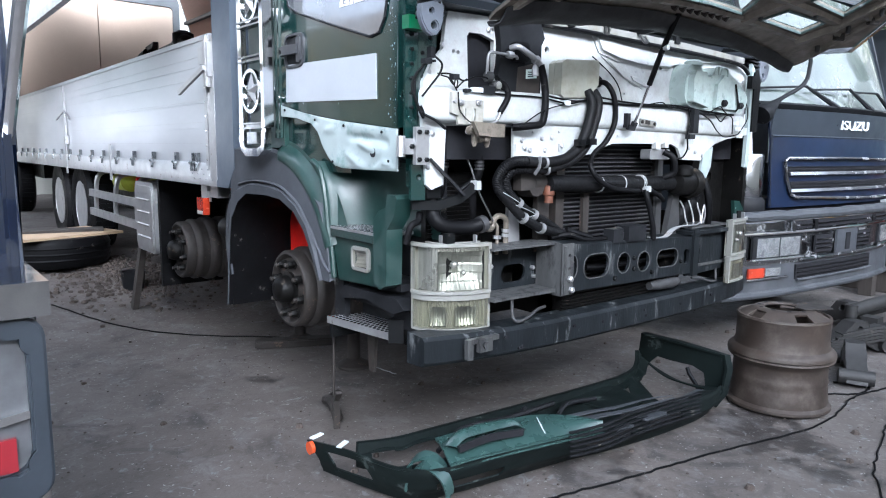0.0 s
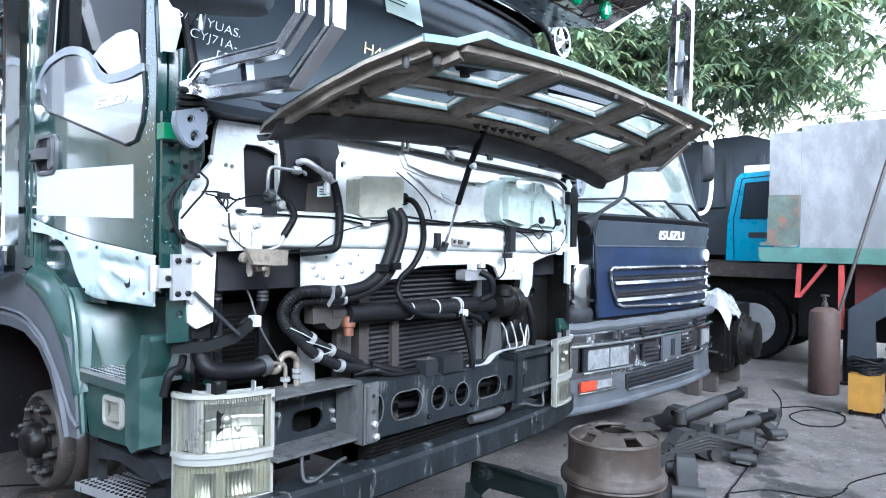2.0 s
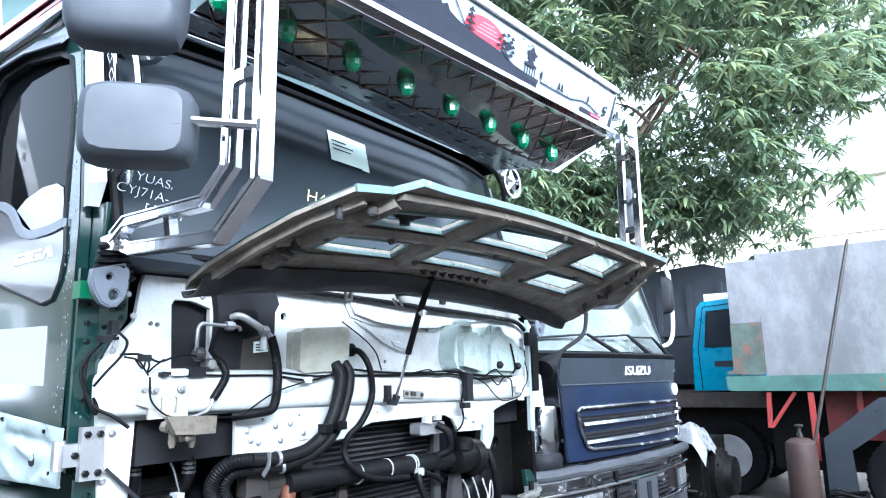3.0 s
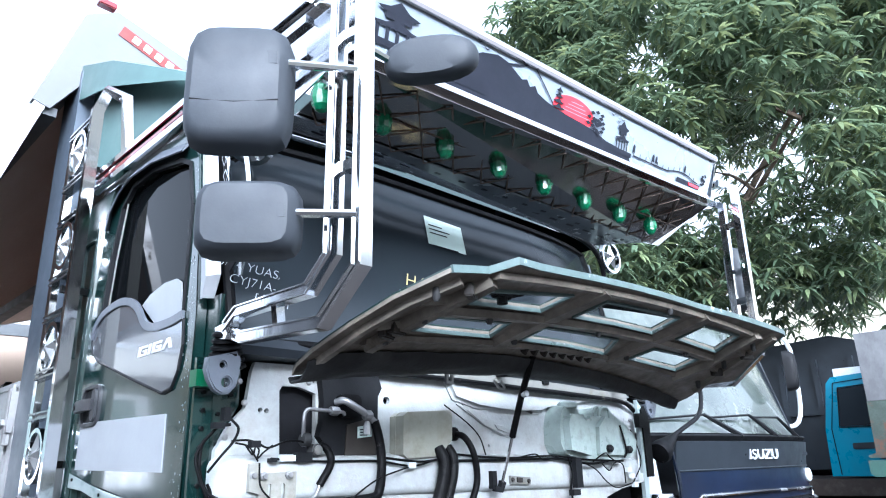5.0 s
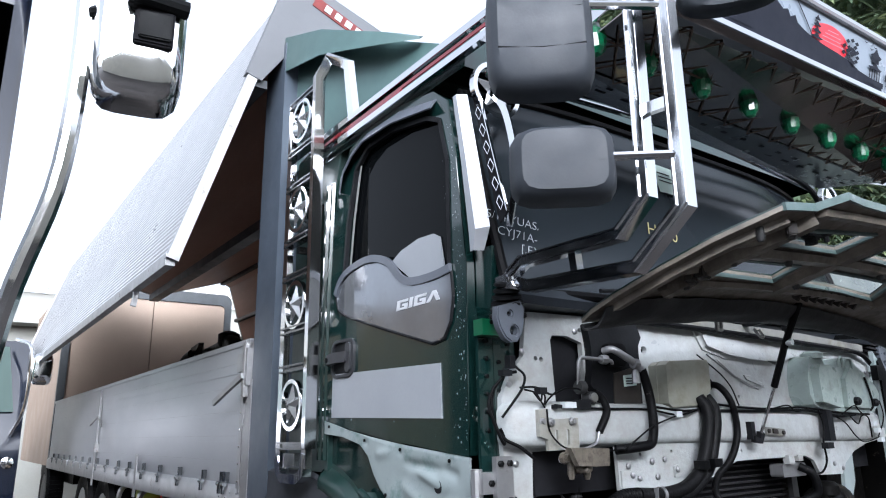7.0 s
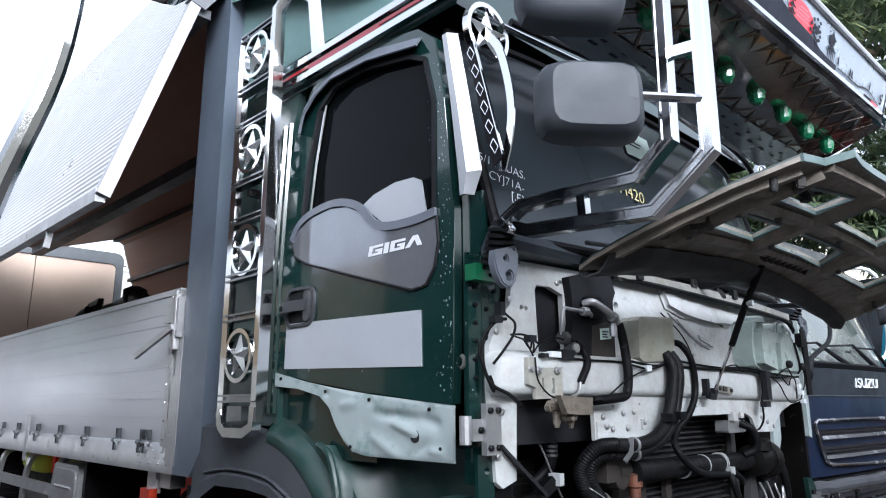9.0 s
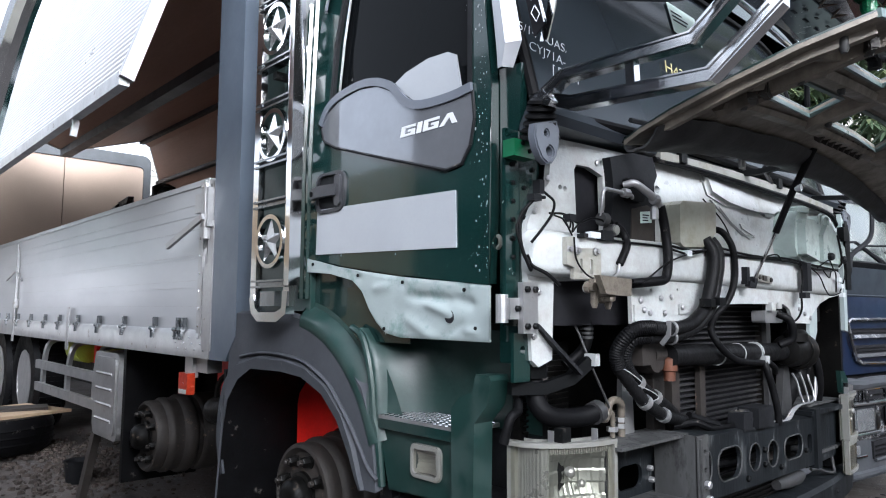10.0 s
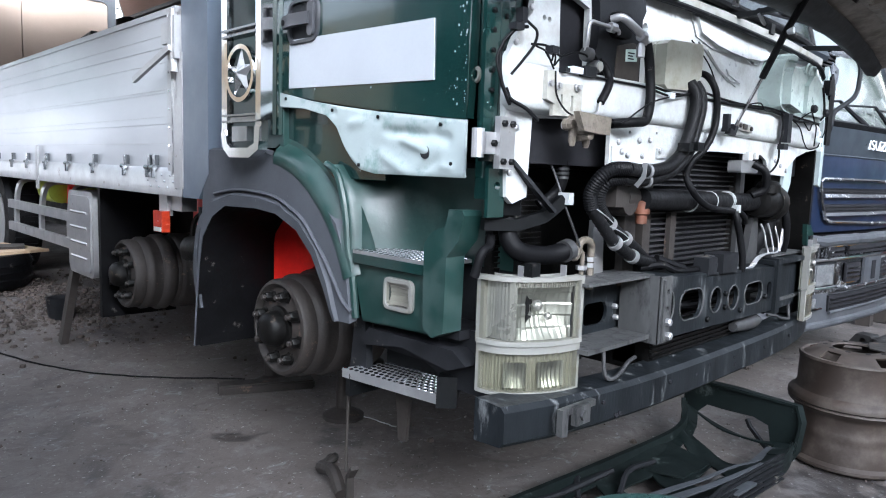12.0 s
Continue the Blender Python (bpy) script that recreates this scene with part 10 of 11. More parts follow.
    rail(0.44, 0.0, 0.03, bumper_grey, "skirt_lip", skirt, 0.06, 2.58)
    # A dark band on the skirt stands in for the shaded mouth.
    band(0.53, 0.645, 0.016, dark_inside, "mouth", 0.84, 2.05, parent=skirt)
    for i in range(3):
        band(0.55 + 0.03 * i, 0.556 + 0.03 * i, 0.024, dark_steel, "mouth_bar", 0.86, 2.03, parent=skirt)
    rail(0.522, 0.015, 0.012, bumper_grey, "mouth_lip", skirt, 0.86, 2.08)
    band(0.58, 0.65, 0.018, marker_red, "flasher", 0.28, 0.44, "orange-red flasher", parent=skirt)
    band(0.585, 0.645, 0.018, lamp_facets, "side_lamp", 0.45, 0.62, parent=skirt)
    rail(0.565, 0.022, 0.01, chrome, "lamp_rim", skirt, 0.27, 0.72)
    # Kerb mirror on its long curved stalk, door mirror on the far corner.
    bm = B()
    tube(bm, [(ox + 0.01, oy - 0.25, 1.845), (ox + 0.07, oy - 0.25, 1.87), (ox + 0.28, oy - 0.25, 1.956), (ox + 0.36, oy - 0.24, 2.05), (ox + 0.38, oy - 0.22, 2.177), (ox + 0.37, oy - 0.1, 2.3)], 0.014, 8, smooth=6)
    stalk = part("kerb_stay", bm, black_plastic, t, "black mirror stalk")
    bm = B()
    top = Vector((ox + 0.02, oy - 0.25, 1.85))
    fall = Vector((-0.2, 0.0, -0.11)).normalized()
    turn = Vector((0, 0, 1)).rotation_difference(fall).to_matrix().to_4x4()
    lathe(bm, [(0.014, 0.0), (0.022, 0.05), (0.042, 0.12), (0.062, 0.185), (0.068, 0.215), (0.06, 0.235), (0.02, 0.242)], top, 'z', 24, m=turn)
    part("kerb_mirror", bm, black_plastic, stalk, "black trumpet-shaped kerb mirror")
    bm = B()
    tube(bm, [(x1, oy + 0.35, 1.95), (x1 + 0.2, oy + 0.25, 2.0), (x1 + 0.24, oy + 0.22, 2.3), (x1 + 0.22, oy + 0.25, 2.75), (x1, oy + 0.45, 2.85)], 0.02, 8, smooth=4)
    part("mirror_stay", bm, chalk, t, "white tube mirror stay")
    bm = B()
    pad(bm, 0.22, 0.36, 0.1, facing((x1 + 0.0, oy + 0.2, 2.44), 20))
    part("mirror", bm, black_plastic, t)
    bm = B()
    box(bm, (x0 + 0.8, oy + 0.6, 0.6), (x1 - 0.8, oy + 7.6, 0.95))
    box(bm, (x0 + 0.4, oy + 0.3, 0.5), (x1 - 0.4, oy + 1.6, 1.05))
    part("chassis", bm, greasy, t)
    for yy in (1.2, 6.1):
        build_wheel(x0 + 0.2, oy + yy, 0.5, 0.28, t)
        build_wheel(x1 - 0.2, oy + yy, 0.5, 0.28, t, out=1)
    # Dark ribbed tipping body behind the cab.
    bm = B()
    box(bm, (x0, oy + 2.2, 1.1), (x1, oy + 7.8, 2.75))
    body = part("cargo_body", bm, cowl_dark, t, bevel=0.02)
    for i in range(7):
        bm = B()
        box(bm, (x1, oy + 2.3 + 0.85 * i, 1.1), (x1 + 0.05, oy + 2.4 + 0.85 * i, 2.75))
        part("rib", bm, cowl_dark, body)
    t.rotation_euler = (0, 0, radians(-5))


build_blue_truck()


# ---- the right-hand side of the yard ----
leg_red = material("leg_red", (0.2, 0.02, 0.017), 0.5, 0.0, 0.3, 5.0, 0.05, 60, wear=(0.08, 0.04, 0.03), amount=0.0, wear_size=9)


def build_plate_trailer():
    t = thing("plate_trailer", (9.5, -2, 0), "grey steel-sided trailer on a green rail with red legs", "trailer")
    x = 8.3
    # Side of steel sheets, each a plate of its own with a seam between.
    y1 = 0.04
    for w, top in ((1.45, 3.16), (1.6, 3.13), (1.7, 3.15), (1.6, 3.12)):
        bm = B()
        box(bm, (x, y1 - w + 0.008, 1.63), (x + 0.04, y1 - 0.008, top))
        part("side_sheet", bm, steel_plate, t, "bare grey steel side sheet", bevel=0.004)
        y1 -= w
    bm = B()
    for y in (-1.43, -3.03):
        bar(bm, [(x - 0.006, y, 1.65), (x - 0.006, y, 3.12)], 0.012, 0.02)
    part("weld_seam", bm, rust_dark, t)
    bm = B()
    box(bm, (x - 0.02, 0.034, 2.3), (x + 0.036, 0.395, 3.09))
    box(bm, (x + 0.04, 0.34, 1.65), (x + 2.4, 0.39, 3.09))
    part("end_plate", bm, steel_plate, t, "pale steel corner plate")
    bm = B()
    plate(bm, [(0.036, 1.67), (0.48, 1.665), (0.5, 1.69), (0.41, 1.72), (0.4, 2.295), (0.036, 2.295)], 'x', x - 0.026, x + 0.03)
    part("rusty_patch", bm, rust_patch, t, "rust-stained green corner post", bevel=0.004)
    bm = B()
    plate(bm, [(-7.0, 1.43), (0.46, 1.46), (0.5, 1.5), (0.5, 1.64), (-7.0, 1.66)], 'x', x - 0.05, x + 0.1)
    part("bed_rail", bm, rail_green, t, "flaking green bed rail", bevel=0.01)
    bm = B()
    box(bm, (x + 0.1, -7.0, 1.45), (x + 2.4, 0.42, 1.6))
    part("bed_floor", bm, greasy, t)
    for pts, w in (([(x, 0.03, 1.44), (x, 0.05, 1.02)], 0.05), ([(x + 0.01, -0.26, 1.44), (x + 0.01, 0.03, 1.03)], 0.04), ([(x, -0.43, 1.44), (x - 0.01, -0.435, 0.66)], 0.06), ([(x + 0.25, -0.9, 1.44), (x + 0.25, -0.9, 0.9)], 0.06)):
        bm = B()
        bar(bm, pts, w, w)
        part("landing_leg", bm, leg_red, t, "red landing leg", bevel=0.004)
    bm = B()
    box(bm, (x + 0.5, -7, 0.86), (x + 0.7, -0.5, 1.44))
    box(bm, (x + 1.8, -7, 0.9), (x + 2.0, 0.2, 1.44))
    part("chassis_beam", bm, red_dark, t, "dirty red chassis beam")
    # Dark box added to fill the shaded space under the bed.
    bm = B()
    box(bm, (x + 0.8, -7, 0.45), (x + 2.3, 0.2, 1.44))
    part("underbody_shade_box", bm, greasy, t)
    bm = B()
    bar(bm, [(x - 0.15, -0.68, 0.3), (x - 0.15, -0.67, 0.86), (x - 0.15, -1.18, 1.24), (x - 0.15, -2.4, 1.24)], 0.3, 0.04)
    part("mudguard", bm, cowl_dark, t, "grey steel mudguard", bevel=0.006)
    build_wheel(x - 0.12, -1.42, 0.5, 0.3, t)
    build_wheel(x - 0.12, -2.7, 0.5, 0.3, t)
    bm = B()
    box(bm, (x + 0.05, -0.55, 0.0), (x + 0.2, -0.45, 0.9))
    box(bm, (x - 0.02, -0.7, 0.0), (x + 0.14, -0.4, 0.03))
    part("leg_post", bm, dark_steel, t, bevel=0.006)
    # A long pole leans on the side.
    bm = B()
    tube(bm, [(x - 0.5, -0.42, 0.62), (x - 0.07, -1.02, 3.2)], 0.02, 8)
    solid("steel_pole", bm, rust_dark, "rusty steel pole leaning on the trailer", "pole")


build_plate_trailer()


def build_cyan_truck():
    t = thing("cyan_truck", (10.6, 2.6, 0), "bright cyan truck cab with a bare rusty chassis", "truck")
    x = 9.6
    # Cab side with a raked front pillar, window, door line and handle.
    bm = B()
    plate(bm, [(0.3, 1.43), (1.32, 1.44), (1.3, 2.05), (1.19, 2.66), (1.12, 2.74), (0.3, 2.78)], 'x', x, x + 2.1, holes=[])
    cab = part("cab", bm, cyan_paint, t, "glossy cyan cab", bevel=0.05)
    bm = B()
    plate(bm, [(0.62, 2.08), (1.105, 2.08), (1.045, 2.58), (0.62, 2.6)], 'x', x - 0.012, x + 0.01)
    part("window", bm, windscreen_glass, cab)
    bm = B()
    loop = [(x - 0.014, y, z) for y, z in ((0.62, 2.07), (1.115, 2.07), (1.05, 2.59), (0.62, 2.61))]
    bar(bm, loop + loop[:1], 0.02, 0.012)
    part("window_seal", bm, black_plastic, cab)
    bm = B()
    tube(bm, [(x - 0.006, 1.2, 1.46), (x - 0.006, 1.22, 2.05), (x - 0.006, 1.1, 2.66), (x - 0.006, 0.5, 2.7)], 0.006, 6)
    part("door_line", bm, dark_inside, cab)
    bm = B()
    plate(bm, rounded(0.72, 1.78, 1.0, 1.86, 0.02), 'x', x - 0.015, x + 0.01)
    part("handle", bm, cowl_dark, cab)
    bm = B()
    box(bm, (x + 0.1, 0.6, 2.74), (x + 2.0, 1.1, 2.86))
    part("roof_vent", bm, chalk, cab, bevel=0.03)
    bm = B()
    box(bm, (x - 0.12, 0.1, 1.2), (x + 2.1, 6.0, 1.41))
    part("chassis_rail", bm, rim_rust, t, "brown rusty chassis rail", bevel=0.01)
    bm = B()
    box(bm, (x + 0.1, 0.2, 0.7), (x + 2.0, 6.0, 1.2))
    part("frame_underside", bm, greasy, t)
    for yy in (0.9, 4.0):
        build_wheel(x + 0.1, yy, 0.52, 0.3, t, rim_mat=alu_dull)
        build_wheel(x + 2.0, yy, 0.52, 0.3, t, out=1)


build_cyan_truck()


def build_dump_body():
    """A ribbed grey tipping body on its truck, beyond the cyan cab."""
    t = thing("tipper_truck", (12.6, 3.5, 0), "dark grey ribbed tipper body standing behind the cyan cab", "truck")
    x = 11.6
    bm = B()
    plate(bm, [(0.6, 1.5), (7.0, 1.5), (7.0, 3.3), (1.6, 3.62), (0.6, 3.3)], 'x', x, x + 2.3)
    body = part("tipper_body", bm, cowl_dark, t, "dusty grey steel tipper body", bevel=0.02)
    for i in range(9):
        bm = B()
        box(bm, (x - 0.06, 0.75 + 0.55 * i, 1.5), (x, 0.83 + 0.55 * i, 3.25))
        part("rib", bm, cowl_dark, body, bevel=0.008)
    bm = B()
    box(bm, (x - 0.08, 0.6, 2.35), (x, 7.0, 2.45))
    part("side_rail", bm, cowl_dark, body, bevel=0.01)
    bm = B()
    box(bm, (x + 0.3, 0.6, 0.75), (x + 2.0, 7.0, 1.5))
    part("chassis", bm, greasy, t)
    for yy in (1.6, 5.6):
        build_wheel(x + 0.2, yy, 0.52, 0.3, t)
        build_wheel(x + 2.1, yy, 0.52, 0.3, t, out=1)


build_dump_body()


def build_gas_cylinder():
    t = thing("gas_cylinder", (7.62, -0.38, 0), "rusty brown gas cylinder standing on the yard", "gas cylinder")
    bm = B()
    lathe(bm, [(0.15, 0.0), (0.16, 0.02), (0.16, 0.86), (0.15, 0.92), (0.1, 0.96), (0.05, 0.97)], (7.62, -0.38, 0), 'z', 24)
    part("body", bm, cylinder_rust, t)
    bm = B()
    lathe(bm, [(0.035, 0.97), (0.035, 1.0), (0.02, 1.02), (0.02, 1.08)], (7.62, -0.38, 0), 'z', 12)
    lathe(bm, [(0.018, -0.06), (0.018, 0.06)], (7.62, -0.38, 1.02), 'x', 8)
    lathe(bm, [(0.045, 0), (0.045, 0.02)], (7.62, -0.38, 1.09), 'z', 10)
    part("valve", bm, rust_dark, t)


build_gas_cylinder()


def build_welder():
    t = thing("welding_set", (6.8, -0.9, 0), "yellow welding set with black cables piled on top", "welding machine")
    bm = B()
    box(bm, (6.66, -1.04, 0.04), (6.98, -0.77, 0.4))
    part("case", bm, yellow_paint, t, bevel=0.015)
    bm = B()
    for x in (6.68, 6.94):
        for y in (-1.03, -0.8):
            lathe(bm, [(0.025, 0), (0.025, 0.05)], (x, y, 0), 'z', 10)
    part("foot", bm, rubber, t)
    rnd = random.Random(5)
    bm = B()
    for k in range(6):
        r = 0.14 + 0.02 * rnd.random()
        z = 0.42 + 0.022 * k
        tube(bm, [(6.82 + r * math.cos(a) * 1.1, -0.9 + r * math.sin(a), z + 0.015 * math.sin(3 * a + k)) for a in [2 * math.pi * i / 18 for i in range(19)]], 0.014, 6)
    part("cable_coil", bm, rubber, t)


build_welder()


def build_wrapped_engine():
    """A gearbox under silver sheeting, between the trucks."""
    t = thing("wrapped_gearbox", (7.3, 0.8, 0), "greasy gearbox with silver sheeting draped over it", "gearbox")
    rnd = random.Random(8)
    bm = B()
    box(bm, (6.75, 0.45, 0.25), (7.7, 1.3, 0.97))
    lathe(bm, [(0.3, 0.45), (0.3, 0.36), (0.22, 0.3), (0.2, 0.22), (0.1, 0.2)], (7.2, 0, 0.58), 'y', 18)
    for i in range(12):
        a = 2 * math.pi * i / 12
        lathe(bm, [(0.022, 0.37), (0.022, 0.33)], (7.2 + 0.26 * math.cos(a), 0, 0.58 + 0.26 * math.sin(a)), 'y', 6)
    for i in range(6):
        box(bm, (6.8 + 0.15 * i, 0.4, 0.28), (6.83 + 0.15 * i, 0.46, 0.8))
    for i in range(10):
        y = 0.5 + 0.7 * rnd.random()
        tube(bm, [(6.72, y, 0.35 + 0.4 * rnd.random()), (6.62, y + 0.1, 0.5), (6.7, y + 0.2, 0.75)], 0.02, 6, smooth=3)
    part("housing", bm, greasy, t, bevel=0.008)
    bm = B()
    for x in (6.8, 7.6):
        box(bm, (x, 0.55, 0.0), (x + 0.1, 1.2, 0.26))
    part("block", bm, wood_old, t)

    def cloth(u, v):
        x = 6.62 + 0.62 * u
        y = 0.36 + 1.0 * v
        fold = 0.05 * noise.noise((u * 5, v * 5, 2)) + 0.03 * noise.noise((u * 12, v * 12, 5))
        drop = 0.25 * max(0, abs(2 * v - 1) - 0.75) * 4 + 0.2 * max(0, abs(2 * u - 1) - 0.75) * 4
        return (x + fold, y + fold, 1.17 + fold - drop - 0.12 * u)

    bm = B()
    grid_sheet(bm, cloth, 28, 28)
    part("sheeting", bm, tarp_silver, t, "crumpled silver sheeting", angle=60)
    bm = B()
    box(bm, (6.45, 0.62, 0.0), (6.57, 0.75, 0.75))
    solid("timber_post", bm, wood_old, "short dark timber post beside the bumper", "post", bevel=0.01)


build_wrapped_engine()


# ---- the tree ----
def build_leafy(name, base, centre, radii, clusters, leaf, label, leaf_mats, seed, low=None):
    """A broad tree: tapered trunk, limbs, and rosettes of long hanging leaves."""
    rnd = random.Random(seed)
    t = thing(name, base, label, "tree")
    bx, by, bz = base
    cx, cy, cz = centre
    bm = B()
    fork = Vector((bx + 0.3 * (cx - bx), by + 0.3 * (cy - by), cz - radii[2] * 0.75))
    tube(bm, [(bx, by, bz), (bx + 0.1, by - 0.1, (bz + fork.z) / 2), fork], 0.26, 12, smooth=5, scale=lambda f: 1.25 - 0.45 * f)
    part("trunk", bm, bark, t)
    bm = B()
    ends = []
    for i in range(8):
        a = 2 * math.pi * (i + rnd.random() * 0.5) / 8
        e = Vector((cx + radii[0] * 0.72 * math.cos(a), cy + radii[1] * 0.72 * math.sin(a), cz + radii[2] * (rnd.random() * 1.1 - 0.55)))
        mid = fork.lerp(e, 0.5) + Vector((rnd.uniform(-0.4, 0.4), rnd.uniform(-0.4, 0.4), rnd.uniform(0.0, 0.5)))
        tube(bm, [fork, mid, e], 0.09, 7, smooth=5, scale=lambda f: 1.1 - 0.9 * f)
        ends.append((mid, e))
        for k in range(3):
            p = mid.lerp(e, 0.3 + 0.3 * k)
            q = p + Vector((rnd.uniform(-1, 1), rnd.uniform(-1, 1), rnd.uniform(-0.3, 0.8)))
            tube(bm, [p, (p + q) / 2 + Vector((0, 0, 0.1)), q], 0.04, 5, smooth=3, scale=lambda f: 1.1 - 0.8 * f)
    part("limb", bm, bark, t)
    verts, faces, mats = [], [], []

    def blade(p, d, length, width):
        side = d.cross(Vector((0, 0, 1)))
        side = side.normalized() if side.length > 0.01 else Vector((1, 0, 0))
        up = side.cross(d).normalized()
        n = len(verts)
        for f, w, droop in ((0.0, 0.15, 0), (0.35, 1.0, 0.02), (0.7, 0.75, 0.12), (1.0, 0.05, 0.3)):
            c = p + d * length * f - Vector((0, 0, droop * length))
            verts.append(c - side * width * w / 2 + up * width * 0.12 * w)
            verts.append(c + side * width * w / 2 + up * width * 0.12 * w)
        m = 0 if rnd.random() < 0.75 else 1
        for i in range(3):
            faces.append((n + 2 * i, n + 2 * i + 1, n + 2 * i + 3, n + 2 * i + 2))
            mats.append(m)

    # Clumps group into boughs, so that the outline has lobes and gaps.
    boughs = []
    for i in range(84):
        a, h = rnd.uniform(0, 2 * math.pi), rnd.uniform(-1, 1)
        r = rnd.uniform(0.55, 1.0)
        k = math.sqrt(max(0.05, 1 - h * h * 0.8)) * r
        boughs.append((Vector((cx + radii[0] * k * math.cos(a), cy + radii[1] * k * math.sin(a), cz + radii[2] * h * 0.95)), rnd.uniform(0.65, 1.25)))
    for i in range(clusters):
        c, r = boughs[rnd.randrange(len(boughs))]
        d = Vector((rnd.gauss(0, 1), rnd.gauss(0, 1), rnd.gauss(0, 0.75))).normalized() * r * rnd.random() ** 0.4
        p = c + d
        if low is not None and p.z < low + 0.5 * noise.noise((p.x, p.y, 3)):
            continue
        n = rnd.randrange(8, 13)
        a0 = rnd.random() * 6.3
        for j in range(n):
            a = a0 + 2 * math.pi * j / n + rnd.uniform(-0.2, 0.2)
            dirn = Vector((math.cos(a), math.sin(a), rnd.uniform(-0.75, 0.25))).normalized()
            blade(p, dirn, leaf * rnd.uniform(0.7, 1.15), leaf * 0.23)
    me = bpy.data.meshes.new("crown")
    me.from_pydata(verts, [], faces)
    me.polygons.foreach_set("material_index", mats)
    for m in leaf_mats:
        me.materials.append(m)
    ob = new("crown", me)
    ob.parent = t
    ob.matrix_parent_inverse = world_of(t).inverted()
    tagged(ob, "dense crown of long drooping dark green leaves", kind="stuff")
    return t


def leaf_material(name, colour):
    m = material(name, colour, 0.4, 0.0, 0.35, 1.2, 0.0, 25)
    n, l = m.node_tree.nodes, m.node_tree.links
    # Light passes through a leaf and comes out yellower.
    thin = n.new("ShaderNodeBsdfTranslucent")
    thin.inputs[0].default_value = (colour[0] * 1.9, colour[1] * 1.75, colour[2] * 1.6, 1)
    mix = n.new("ShaderNodeMixShader")
    mix.inputs[0].default_value = 0.38
    l.new(n["Principled BSDF"].outputs[0], mix.inputs[1])
    l.new(thin.outputs[0], mix.inputs[2])
    l.new(mix.outputs[0], n["Material Output"].inputs[0])
    return m


bark = material("bark", (0.12, 0.09, 0.065), 0.9, 0.0, 0.3, 5.0, 0.3, 30, stretch=(1, 1, 0.3))
leaf_dark = leaf_material("leaf_dark", (0.085, 0.125, 0.077))
leaf_light = leaf_material("leaf_light", (0.14, 0.178, 0.09))
# Sunlight on the shrub is put into this yellow leaf colour.
leaf_sun_tint = leaf_material("leaf_sun_tint", (0.25, 0.27, 0.02))
build_leafy("mango_tree", (12.9, 4.6, 0), (11.0, 3.3, 7.4), (3.7, 4.9, 4.0), 10500, 0.26, "large mango tree with long drooping leaves over the yard", [leaf_dark, leaf_light], 4, low=3.9)
build_leafy("sunlit_shrub", (19.0, 9.0, 0), (17.9, 8.6, 5.2), (2.6, 2.2, 1.8), 700, 0.26, "shrub behind the trucks with sunlight put into its yellow-green leaves", [leaf_sun_tint, leaf_light], 9)


# ---- things on the ground ----
def build_rims():
    """Two rusty steel wheel rims, one upon the other."""
    at = (2.52, -0.24)
    for k, z0 in enumerate((0.0, 0.31)):
        t = thing("wheel_rim", (*at, z0), "rusty brown steel truck wheel rim stacked on another", "wheel rim", group="stacked wheel rims")
        bm = B()
        if k == 0:
            pro = [(0.285, 0.0), (0.292, 0.008), (0.29, 0.022), (0.272, 0.038), (0.266, 0.13), (0.262, 0.15), (0.268, 0.17), (0.262, 0.19), (0.26, 0.255), (0.268, 0.275), (0.289, 0.29), (0.296, 0.3), (0.29, 0.31), (0.27, 0.31), (0.255, 0.25), (0.24, 0.18), (0.25, 0.05), (0.27, 0.0)]
        else:
            pro = [(0.288, 0.31), (0.299, 0.318), (0.297, 0.338), (0.288, 0.35), (0.266, 0.366), (0.258, 0.39), (0.256, 0.52), (0.262, 0.535), (0.258, 0.548), (0.246, 0.55), (0.24, 0.545), (0.24, 0.36), (0.27, 0.31)]
        lathe(bm, pro, (*at, 0), 'z', 48, closed=False)
        part("barrel", bm, rim_rust, t)
        bm = B()
        if k == 1:
            # Domed disc with hand holes and a centre bore.
            n = 60
            prof = [(0.248, 0.54), (0.24, 0.545), (0.205, 0.562), (0.178, 0.578), (0.16, 0.588), (0.115, 0.588), (0.108, 0.58)]
            rings = [[bm.verts.new((at[0] + r * math.cos(2 * math.pi * i / n), at[1] + r * math.sin(2 * math.pi * i / n), z)) for i in range(n)] for r, z in prof]
            for q, (r0, r1) in enumerate(zip(rings, rings[1:])):
                for i in range(n):
                    a = (i % 6)
                    if q in (1, 2) and a in (1, 2, 3, 4) and (i // 6) % 2 == 0:
                        continue
                    bm.faces.new((r0[i], r0[(i + 1) % n], r1[(i + 1) % n], r1[i]))
            thicken(bm, 0.012)
            part("disc", bm, rim_rust, t, "domed rim disc with hand holes")
            # Dark discs on the rim stand for shaded bolt holes.
            bm = B()
            for i in range(10):
                a = 2 * math.pi * i / 10
                lathe(bm, [(0.013, 0.5885), (0.013, 0.5895)], (at[0] + 0.14 * math.cos(a), at[1] + 0.14 * math.sin(a), 0), 'z', 10)
            part("bolt_hole", bm, dark_inside, t)
        else:
            lathe(bm, [(0.24, 0.1), (0.1, 0.1), (0.1, 0.115), (0.24, 0.115)], (*at, 0), 'z', 36, closed=False)
            part("disc", bm, rim_rust, t)
    bm = B()
    plate(bm, [(2.5, -0.37), (2.66, -0.46), (2.76, -0.36), (2.68, -0.26), (2.52, -0.3)], 'z', 0.591, 0.597)
    solid("metal_scrap", bm, rust_dark, "flat scrap of rusty metal on the rim", "scrap")


build_rims()


